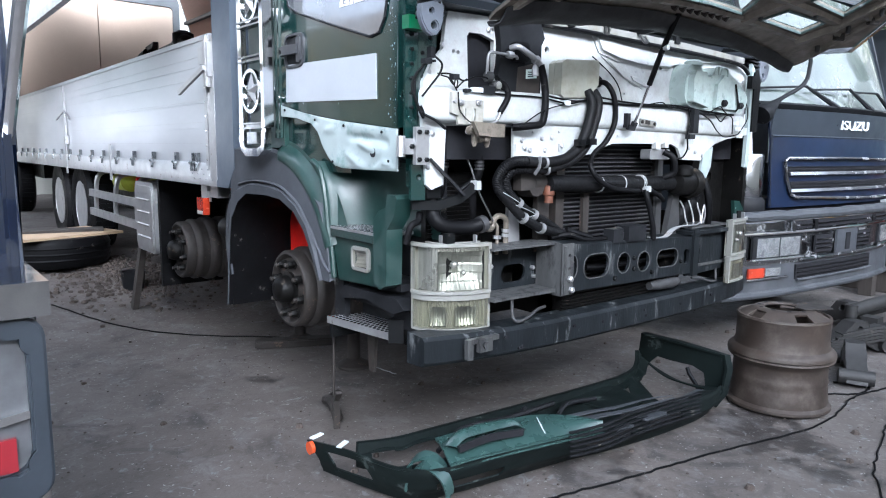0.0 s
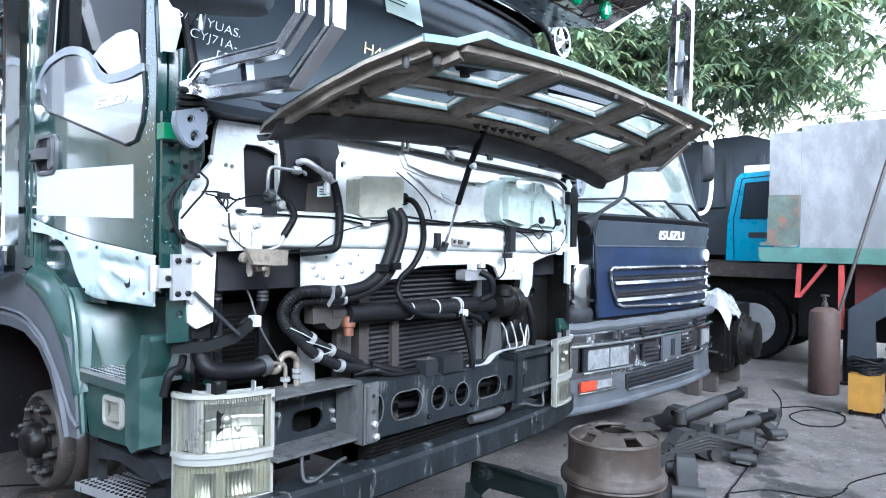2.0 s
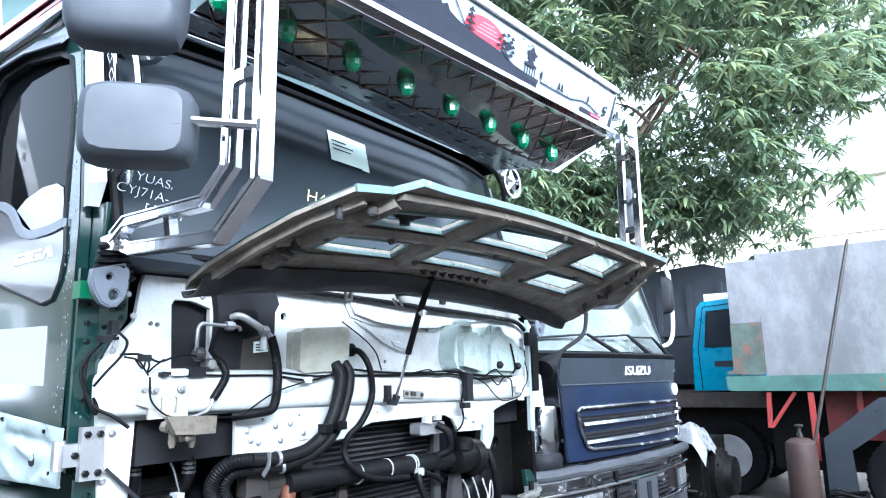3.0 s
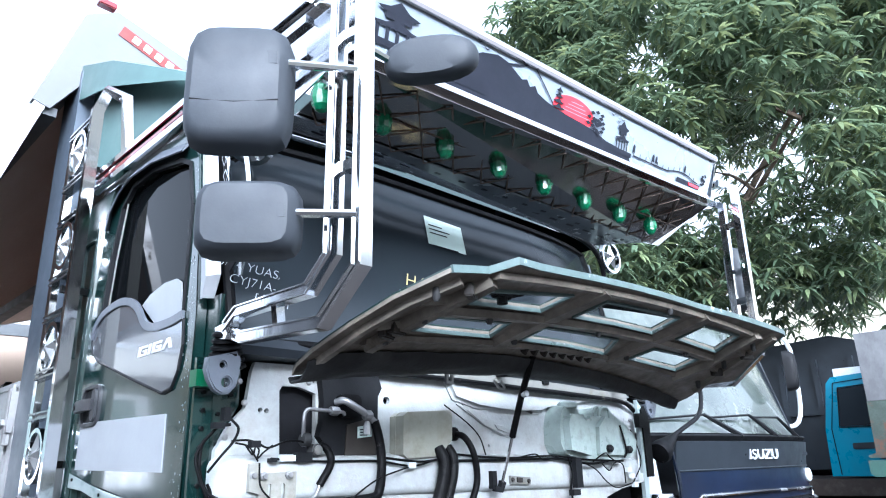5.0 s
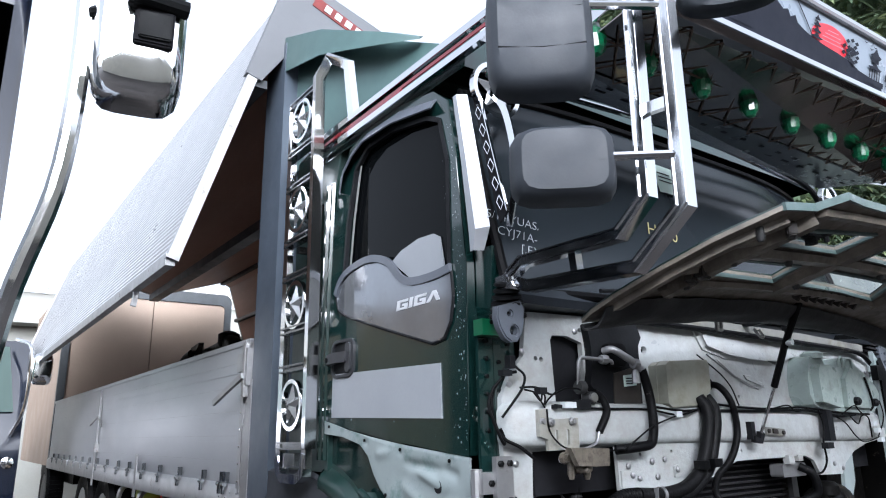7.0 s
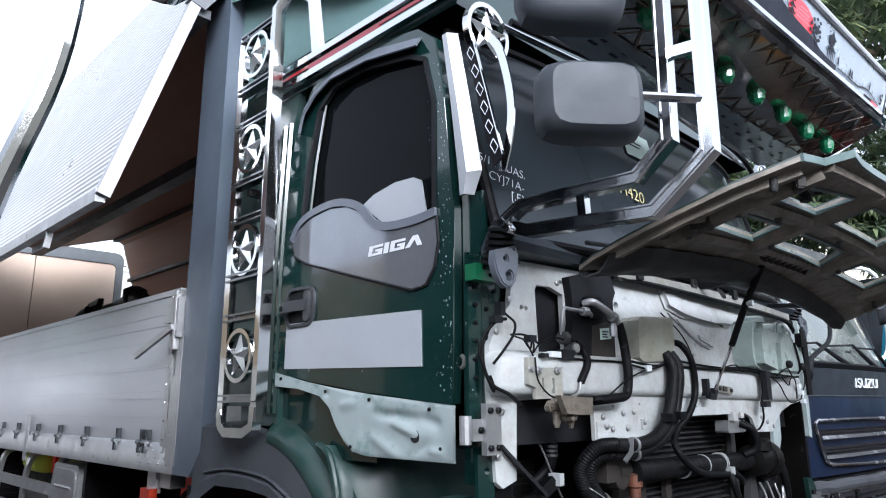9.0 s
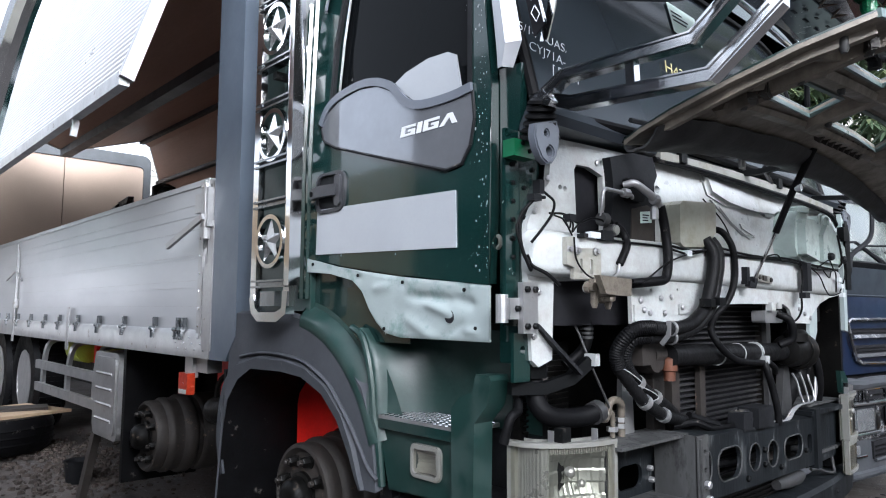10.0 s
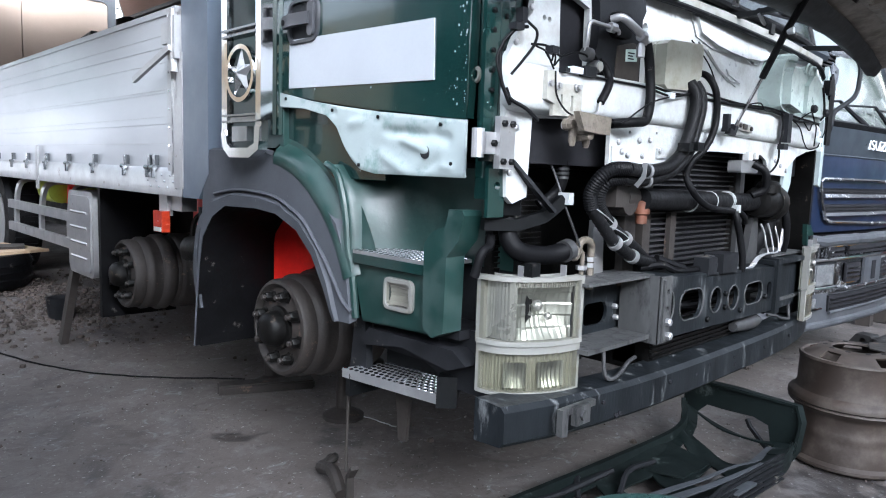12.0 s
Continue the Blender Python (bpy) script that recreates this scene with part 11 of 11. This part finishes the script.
def build_bumper_cover():
    t = thing("bumper_cover", (1.0, 0.1, 0), "dismounted green plastic truck bumper cover lying on the concrete", "bumper")
    low = spline([(-0.14, 0.6, 0.02), (-0.06, 0.35, 0.012), (0.02, 0.16, 0.01), (0.16, 0.09, 0.01), (0.5, 0.04, 0.01), (0.85, -0.01, 0.01), (1.15, -0.07, 0.01), (1.5, -0.11, 0.01), (1.85, -0.12, 0.012), (2.05, -0.08, 0.02)], 8)
    top = spline([(-0.2, 0.64, 0.17), (-0.14, 0.42, 0.19), (-0.05, 0.12, 0.19), (0.1, -0.02, 0.2), (0.5, -0.085, 0.205), (0.88, -0.16, 0.205), (1.15, -0.15, 0.2), (1.5, -0.16, 0.19), (1.85, -0.16, 0.17), (2.08, -0.12, 0.16)], 8)
    nu, nv = len(low) - 1, 10
    bm = B()

    def at(i, j):
        f = j / nv
        p = low[i].lerp(top[i], f)
        return p + Vector((0, -0.03 * math.sin(math.pi * f), 0.0)) + Vector((0, 0.006 * (int(f * 5) % 2), 0))

    vs = [[bm.verts.new(at(i, j)) for j in range(nv + 1)] for i in range(nu + 1)]
    gaps = ((0.3, 0.42, 0.25, 0.6), (0.55, 0.68, 0.35, 0.75), (0.72, 0.8, 0.4, 0.75), (0.04, 0.14, 0.3, 0.8))
    for i in range(nu):
        for j in range(nv):
            u, v = (i + 0.5) / nu, (j + 0.5) / nv
            if not any(a < u < b and c < v < d for a, b, c, d in gaps):
                bm.faces.new((vs[i][j], vs[i + 1][j], vs[i + 1][j + 1], vs[i][j + 1]))
    bmesh.ops.delete(bm, geom=[v for v in bm.verts if not v.link_faces], context='VERTS')
    thicken(bm, 0.008)
    part("skirt", bm, green_dull, t, "dull dark green bumper skirt")
    # Inner tray behind the skirt, cut through, up to the back rail.
    rail = spline([(-0.02, 0.5, 0.13), (0.16, 0.455, 0.12), (0.38, 0.436, 0.12), (0.75, 0.41, 0.12), (1.146, 0.384, 0.12), (1.686, 0.36, 0.12), (1.9, 0.375, 0.13), (2.0, 0.41, 0.16), (2.06, 0.45, 0.22)], 8)
    bm = B()
    nu, nv = 72, 14

    def tray(i, j):
        f, g = i / nu, j / nv
        a = top[min(len(top) - 1, int((0.14 + 0.84 * f) * (len(top) - 1)))]
        b = rail[int(f * (len(rail) - 1))]
        p = a.lerp(b, g)
        return p + Vector((0, 0, -0.06 * math.sin(math.pi * g) + 0.008 * math.sin(i * 0.7) * math.sin(g * 12)))

    vs = [[bm.verts.new(tray(i, j)) for j in range(nv + 1)] for i in range(nu + 1)]
    cut = ((0.79, 0.985, 0.12, 0.86), (0.5, 0.57, 0.45, 0.72), (0.6, 0.7, 0.55, 0.85), (0.62, 0.72, 0.2, 0.4), (0.05, 0.3, 0.55, 0.9), (0.33, 0.47, 0.55, 0.88))
    for i in range(nu):
        for j in range(nv):
            u, v = (i + 0.5) / nu, (j + 0.5) / nv
            if not any(a < u < b and c < v < d for a, b, c, d in cut):
                bm.faces.new((vs[i][j], vs[i + 1][j], vs[i + 1][j + 1], vs[i][j + 1]))
    bmesh.ops.delete(bm, geom=[v for v in bm.verts if not v.link_faces], context='VERTS')
    bmesh.ops.recalc_face_normals(bm, faces=bm.faces)
    under = bmesh.ops.extrude_face_region(bm, geom=bm.faces[:])
    bmesh.ops.translate(bm, vec=(0, 0, -0.01), verts=[v for v in under["geom"] if isinstance(v, bmesh.types.BMVert)])
    part("tray", bm, green_dull, t, "dark inner tray with cut-outs")
    bm = B()
    sweep(bm, rail, [(-0.015, -0.02), (0.02, -0.02), (0.012, 0.03), (-0.012, 0.03)])
    part("back_rail", bm, green_dull, t, "dark back rail of the cover")
    # The end that stands upright over an arched opening.
    bm = B()
    wall = [(0.475, 0.03), (0.47, 0.15), (0.455, 0.34), (0.25, 0.338), (0.0, 0.334), (-0.12, 0.33), (-0.15, 0.27), (-0.145, 0.12), (-0.09, 0.03), (-0.03, 0.04), (0.0, 0.1), (0.02, 0.19), (0.1, 0.212), (0.25, 0.208), (0.34, 0.215), (0.385, 0.17), (0.42, 0.1), (0.44, 0.03)]
    va, vb = [], []
    for y, z in wall:
        x = 2.08 + 0.04 * math.sin(math.pi * (y + 0.15) / 0.63) + 0.03 * z
        va.append(bm.verts.new((x, y, z)))
        vb.append(bm.verts.new((x + 0.014, y, z)))
    for loop in (va, vb):
        bm.faces.new(loop)
    for i in range(len(va)):
        bm.faces.new((va[i], va[(i + 1) % len(va)], vb[(i + 1) % len(va)], vb[i]))
    part("end_wall", bm, green_dull, t, "upright green end of the cover", bevel=0.006)
    bm = B()
    bar(bm, [(2.115, 0.455, 0.338), (2.13, 0.2, 0.336), (2.11, -0.12, 0.33), (2.09, -0.15, 0.26), (2.07, -0.14, 0.12), (2.03, -0.1, 0.04)], 0.05, 0.014)
    part("end_flange", bm, green_dull, t, bevel=0.004)
    # Torn hooks hanging in the arched opening.
    bm = B()
    bar(bm, [(2.1, 0.12, 0.2), (2.09, 0.1, 0.17), (2.06, 0.02, 0.11), (2.04, -0.02, 0.09)], 0.016, 0.02)
    part("hook", bm, black_plastic, t)
    # Glossy middle panel: sloping skin, raised hood with a slot, ribbed round ends.
    front = spline([(0.11, -0.015, 0.215), (0.28, -0.047, 0.222), (0.547, -0.095, 0.222), (0.721, -0.129, 0.222), (0.905, -0.178, 0.222)], 6)
    rear = spline([(0.17, 0.16, 0.25), (0.4, 0.12, 0.262), (0.657, 0.07, 0.262), (0.81, -0.04, 0.262), (0.915, -0.165, 0.25)], 6)
    bm = B()

    def mid(u, v):
        f = u * (len(front) - 1)
        i = min(int(f), len(front) - 2)
        a, b = front[i].lerp(front[i + 1], f - i), rear[i].lerp(rear[i + 1], f - i)
        return a.lerp(b, v) + Vector((0, 0, 0.012 * math.sin(math.pi * v)))

    grid_sheet(bm, mid, 24, 8)
    thicken(bm, 0.012)
    panel = part("middle_panel", bm, green_faded_gloss, t, "glossy green middle panel")
    bm = B()

    def bulge(u, v):
        a = Vector((0.15 + 0.37 * u, -0.01 - 0.045 * u * u, 0.272))
        b = Vector((0.135 + 0.4 * u, 0.07 + 0.06 * math.sin(math.pi * u) - 0.07 * u, 0.262))
        k = min(1.0, math.sin(math.pi * u) * 2.2) ** 0.6
        return a.lerp(b, v) + Vector((0, 0, k * (0.006 * (1 - v) + 0.05 * math.sin(math.pi * (0.15 + 0.85 * v)))))

    grid_sheet(bm, bulge, 20, 8)
    thicken(bm, 0.008)
    part("hood_bulge", bm, green_faded_gloss, panel, "raised green hood of the panel")
    # Near-black bar: the slot's shade put on as a strip.
    bm = B()
    bar(bm, spline([(0.16, -0.014, 0.262), (0.33, -0.024, 0.272), (0.5, -0.052, 0.262)], 5), 0.012, 0.03)
    part("slot", bm, dark_inside, panel)
    for k, (cx, cy) in enumerate(((0.12, 0.13), (0.07, 0.05))):
        bm = B()

        def scoop(u, v):
            a = math.pi * u
            d = Vector((0.085, -0.17, 0)).normalized()
            q = Vector((cx, cy, 0.1)) + d * (0.1 * math.cos(a)) + Vector((-0.05 * v, -0.02 * v, 0.115 * math.sin(a) - 0.02 * v))
            return q

        grid_sheet(bm, scoop, 14, 4)
        thicken(bm, 0.01)
        part("end_scoop", bm, green_faded_gloss, panel, "round green end of the panel")
    bm = B()
    for dz in (0.0, -0.018):
        line = [p + Vector((0, -0.004, dz - 0.008)) for p in front]
        bar(bm, line, 0.012, 0.008)
    part("trim_strip", bm, green_faded_gloss, panel)
    bm = B()
    bar(bm, [mid(0.56, 0.12) + Vector((0, 0, 0.008)), mid(0.54, 0.75) + Vector((0, 0, 0.008))], 0.004, 0.003)
    part("scratch", bm, chalk, panel, "white scratch")
    # Long torn grey strip, and ragged dark pieces below it.
    for dy, z, w in ((0.0, 0.25, 0.014), (-0.04, 0.24, 0.02)):
        bm = B()
        line = spline([(0.74, -0.02 + dy, z), (0.95, -0.07 + dy, z + 0.004), (1.109, -0.1 + dy, z), (1.3, -0.135 + dy, z + 0.006), (1.48, -0.175 + dy * 0.3, z)], 5)
        sweep(bm, line, [(-w, -0.004), (w, -0.004), (w, 0.004), (-w, 0.004)], scale=lambda f: 1.0 - 0.7 * f)
        part("lower_trim", bm, trim_grey, t, "torn grey trim strip")
    for pts, z in (([(1.0, -0.1), (1.12, -0.12), (1.13, -0.19), (1.02, -0.18)], 0.17), ([(1.2, -0.13), (1.36, -0.15), (1.38, -0.21), (1.22, -0.2)], 0.18), ([(1.62, -0.06), (1.95, -0.04), (1.98, -0.12), (1.7, -0.15)], 0.13), ([(1.3, 0.34), (1.72, 0.37), (1.6, 0.08), (1.36, 0.1)], 0.1)):
        bm = B()
        plate(bm, pts, 'z', z, z + 0.012)
        part("torn_piece", bm, trim_grey if z > 0.12 else green_dull, t, bevel=0.003)
    bm = B()
    for i in range(6):
        line = [p + Vector((0, -0.034 + 0.002 * i, 0.022 * i - 0.075)) for p in top[36:62]]
        bar(bm, line, 0.012, 0.007)
    part("louvre", bm, black_plastic, t)
    # Left end: reflector and white tabs.
    bm = B()
    lathe(bm, [(0.03, -0.012), (0.03, 0.006), (0.022, 0.01)], (-0.2, 0.6, 0.15), 'x', 12)
    part("reflector", bm, orange_lens, t, "small orange reflector")
    for x, y, z, a in ((-0.16, 0.62, 0.185, 0.3), (-0.13, 0.44, 0.2, 0.5)):
        bm = B()
        box(bm, (-0.035, -0.012, 0.0), (0.035, 0.012, 0.006), Matrix.Translation((x, y, z)) @ Matrix.Rotation(a, 4, 'Z'))
        part("tab", bm, chalk, t)
    for pts in ([(0.85, 0.3, 0.1), (0.95, 0.38, 0.13), (1.02, 0.4, 0.11)], [(1.0, 0.2, 0.11), (1.15, 0.25, 0.15), (1.4, 0.26, 0.12)], [(0.3, 0.3, 0.1), (0.5, 0.36, 0.14), (0.8, 0.34, 0.13), (1.1, 0.3, 0.15)]):
        bm = B()
        tube(bm, pts, 0.013, 6, smooth=4)
        part("bracket", bm, black_plastic, t)


trim_grey = material("trim_grey", (0.03, 0.033, 0.038), 0.5, 0.0, 0.25, 8.0, 0.05, 60, wear=(0.07, 0.075, 0.08), amount=-0.02, wear_size=14)
green_dull = material("green_dull", (0.0036, 0.0064, 0.0062), 0.62, 0.0, 0.35, 4.0, 0.04, 50, ior=1.25, wear=(0.03, 0.038, 0.036), amount=0.02, wear_size=6)
green_faded_gloss = material("green_faded_gloss", (0.024, 0.05, 0.046), 0.28, 0.0, 0.2, 4.0, 0.02, 50, coat=0.3, wear=(0.12, 0.16, 0.15), amount=-0.02, wear_size=10)
build_bumper_cover()


def build_parts_pile():
    """Brackets, dampers and spring hangers off a truck."""
    rnd = random.Random(3)

    def bracket(name, x, y, turn, size, label):
        t = thing(name, (x, y, 0), label, "truck part", group="loose truck parts")
        m = Matrix.Translation((x, y, 0)) @ Matrix.Rotation(radians(turn), 4, 'Z') @ Matrix.Scale(size, 4)
        bm = B()
        plate(bm, [(-0.35, 0.02), (-0.3, 0.1), (-0.1, 0.16), (0.0, 0.26), (0.12, 0.26), (0.2, 0.14), (0.36, 0.1), (0.38, 0.02), (0.25, 0.0), (0.1, 0.08), (-0.1, 0.08), (-0.2, 0.0)], 'y', -0.07, 0.07, holes=[ring(0.06, 0.2, 0.03, n=10), ring(-0.22, 0.08, 0.02, n=8)])
        bmesh.ops.transform(bm, matrix=m, verts=bm.verts)
        part("web", bm, dark_cast, t, bevel=0.01)
        bm = B()
        for dx in (-0.28, 0.3):
            lathe(bm, [(0.06, -0.12), (0.06, 0.12), (0.03, 0.13)], (dx, 0, 0.06), 'y', 12)
        bmesh.ops.transform(bm, matrix=m, verts=bm.verts)
        part("boss", bm, dark_cast, t)

    bracket("casting", 3.45, -0.32, 25, 0.85, "grey cast iron bracket lying on the concrete")
    bracket("casting", 4.05, -0.05, -30, 0.9, "grey cast iron bracket lying on the concrete")
    bracket("casting", 4.8, 0.2, 80, 0.9, "dark cast bracket leaning on other parts")
    bracket("casting", 4.5, -0.42, 10, 0.75, "grey cast iron bracket lying on the concrete")
    bracket("casting", 5.3, -0.3, 60, 0.7, "grey cast iron bracket lying on the concrete")
    for x, y, z, x2, y2, z2 in ((4.5, 0.1, 0.22, 5.5, -0.1, 0.3), (4.7, -0.15, 0.12, 5.4, -0.4, 0.16), (4.9, 0.25, 0.1, 5.6, 0.1, 0.14)):
        t = thing("damper", (x, y, 0), "black telescopic damper lying among loose truck parts", "damper", group="loose truck parts")
        a, b = Vector((x, y, z)), Vector((x2, y2, z2))
        bm = B()
        tube(bm, [a, a.lerp(b, 0.65)], 0.055, 14)
        part("sleeve", bm, dark_cast, t)
        bm = B()
        tube(bm, [a.lerp(b, 0.6), b], 0.042, 12)
        part("body", bm, rubber, t)
        bm = B()
        for p in (a, b):
            lathe(bm, [(0.05, -0.05), (0.05, 0.05)], p, 'z', 12)
        part("eye", bm, dark_cast, t)
        bm = B()
        box(bm, (min(a.x, b.x), min(a.y, b.y), 0), (min(a.x, b.x) + 0.12, min(a.y, b.y) + 0.12, min(z, z2) - 0.03))
        part("rest", bm, dark_cast, t)
    t = thing("leaf_spring", (4.2, -0.2, 0), "short stack of dark spring leaves", "truck part", group="loose truck parts")
    for i in range(5):
        bm = B()
        bar(bm, [(3.75 + 0.05 * i, 0.05 - 0.02 * i, 0.04 + 0.025 * i), (4.2, -0.2, 0.1 + 0.025 * i), (4.65 - 0.06 * i, -0.5, 0.03 + 0.025 * i)], 0.09, 0.02)
        part("leaf", bm, dark_cast, t)


dark_cast = material("dark_cast", (0.014, 0.0135, 0.0135), 0.6, 0.1, 0.35, 7.0, 0.1, 60, wear=(0.05, 0.044, 0.04), amount=0.02, wear_size=8)
build_parts_pile()


def ground_cable(name, pts, r, label, mat=rubber):
    pts = [(x, y, ground_height(x, y) + r) for x, y in pts]
    fine = spline(pts, 10)
    rnd = random.Random(len(pts))
    fine = [p + Vector((rnd.uniform(-0.006, 0.006), rnd.uniform(-0.006, 0.006), 0)) for p in fine]
    bm = B()
    tube(bm, fine, r, 6)
    solid(name, bm, mat, label, "cable", group="cables on the yard")


ground_cable("power_cable", [(0.2, -0.1), (0.52, -0.19), (1.0, -0.3), (1.49, -0.39), (2.36, -0.56), (2.98, -0.5), (3.39, -0.57), (3.77, -0.54), (4.71, -0.46), (5.8, -0.34), (6.81, -0.13), (7.4, 0.1)], 0.0055, "twisted black power cable across the concrete")
ground_cable("power_cable", [(3.6, -0.55), (3.8, -0.7), (3.86, -0.79), (3.92, -1.06), (4.14, -1.14), (4.41, -1.16), (5.2, -1.4), (6.0, -1.2), (6.7, -1.05)], 0.0045, "black cable on the concrete")
ground_cable("power_cable", [(3.61, -0.55), (3.4, -0.62), (3.25, -0.73), (2.9, -0.77), (2.68, -0.79), (2.19, -0.91), (1.9, -1.0), (1.4, -1.3), (1.2, -1.8)], 0.0045, "black cable on the concrete")
ground_cable("power_cable", [(6.5, -0.2), (6.74, -0.41), (6.56, -0.75), (6.1, -0.78), (5.9, -0.55), (6.2, -0.35), (6.6, -0.45), (6.7, -0.7)], 0.0065, "coil of black welding cable")
ground_cable("power_cable", [(2.9, -0.35), (3.1, -0.5), (3.35, -0.45), (3.2, -0.3)], 0.006, "loop of thin black cable")
ground_cable("wire_rope", [(0.75, 2.9), (0.2, 3.4), (-0.2, 3.9), (-0.6, 4.6)], 0.006, "thin black wire on the dirt")
ground_cable("wire_rope", [(0.83, 2.07), (0.92, 1.88), (0.97, 1.60)], 0.003, "short pale wire under the step", tie_white)


def build_loose_bits():
    # Timber under the front hub.
    bm = B()
    box(bm, (-0.3, -0.06, 0.0), (0.3, 0.06, 0.06), Matrix.Translation((0.75, 2.62, ground_height(0.75, 2.6))) @ Matrix.Rotation(radians(-25), 4, 'Z'))
    solid("timber_block", bm, rust_dark, "oil-black timber block on the concrete", "timber", bevel=0.01)
    bm = B()
    tube(bm, [(0.3, 1.35, 0.04), (0.26, 1.2, 0.08), (0.22, 1.08, 0.03)], 0.03, 8, smooth=4)
    tube(bm, [(0.3, 1.35, 0.04), (0.38, 1.36, 0.06), (0.4, 1.42, 0.03)], 0.022, 8, smooth=4)
    solid("clamp_iron", bm, rust_dark, "small rusty clamp on the concrete", "clamp")
    # Stones, chips and clods: more than one would count.
    rnd = random.Random(12)
    verts, faces = [], []

    def chip(x, y, r, flat):
        z = ground_height(x, y)
        n = len(verts)
        k = rnd.randrange(5, 7)
        for lev, s in ((0.0, 1.0), (flat, 0.75)):
            for i in range(k):
                a = 2 * math.pi * i / k
                q = r * s * rnd.uniform(0.7, 1.2)
                verts.append((x + q * math.cos(a), y + q * math.sin(a), z + lev * r))
        verts.append((x, y, z + flat * r * 1.25))
        for i in range(k):
            j = (i + 1) % k
            faces.append((n + i, n + j, n + k + j, n + k + i))
            faces.append((n + k + i, n + k + j, n + 2 * k))

    for i in range(700):
        chip(rnd.uniform(-1.2, 6), rnd.uniform(-1.6, 4.5), rnd.uniform(0.003, 0.009), 0.6)
    for i in range(60):
        chip(rnd.uniform(-1.2, 4), rnd.uniform(-1.0, 4.5), rnd.uniform(0.012, 0.024), 0.8)
    for i in range(1900):
        chip(rnd.gauss(0.2, 0.38), rnd.gauss(5.1, 0.38), 0.006 + 0.026 * rnd.random() ** 3, 0.7)
    me = bpy.data.meshes.new("gravel")
    me.from_pydata(verts, [], faces)
    me.materials.append(clod)
    tagged(new("gravel", me), "scattered brown clods, stones and chips", "gravel", kind="stuff")


clod = material("clod", (0.055, 0.043, 0.036), 0.95, 0.0, 0.4, 3.0, 0.1, 40)
build_loose_bits()


def build_tyre_stack():
    x, y = -0.32, 5.75
    z = ground_height(x, y)
    t = thing("old_tyre", (x, y, z), "worn black truck tyre lying flat with boards on it", "tyre")
    bm = B()
    lathe(bm, [(0.3, 0.02), (0.34, 0.0), (0.47, 0.0), (0.505, 0.05), (0.505, 0.23), (0.47, 0.28), (0.34, 0.28), (0.3, 0.26), (0.3, 0.02)], (x, y, z), 'z', 40, closed=False)
    part("tyre_body", bm, rubber, t)
    bm = B()
    for h in (0.08, 0.14, 0.2):
        lathe(bm, [(0.507, h - 0.012), (0.512, h), (0.507, h + 0.012)], (x, y, z), 'z', 40, closed=False)
    part("tread_rib", bm, rubber, t)
    bm = B()
    box(bm, (-0.5, -0.4, 0.285), (0.5, 0.3, 0.31), Matrix.Translation((x, y, z)) @ Matrix.Rotation(0.3, 4, 'Z'))
    solid("cardboard_sheet", bm, cardboard, "flattened cardboard sheet on the old tyre", "cardboard")
    bm = B()
    box(bm, (-0.55, -0.1, 0.312), (0.45, 0.15, 0.335), Matrix.Translation((x, y, z)) @ Matrix.Rotation(-0.2, 4, 'Z'))
    solid("wooden_board", bm, wood_old, "weathered grey board on the old tyre", "board")
    bm = B()
    zz = ground_height(0.15, 4.75)
    lathe(bm, [(0.09, 0.0), (0.11, 0.16), (0.115, 0.17), (0.1, 0.165), (0.085, 0.02)], (0.15, 4.75, zz), 'z', 20)
    solid("bucket", bm, black_plastic, "dirty black bucket on the dirt", "bucket")


build_tyre_stack()
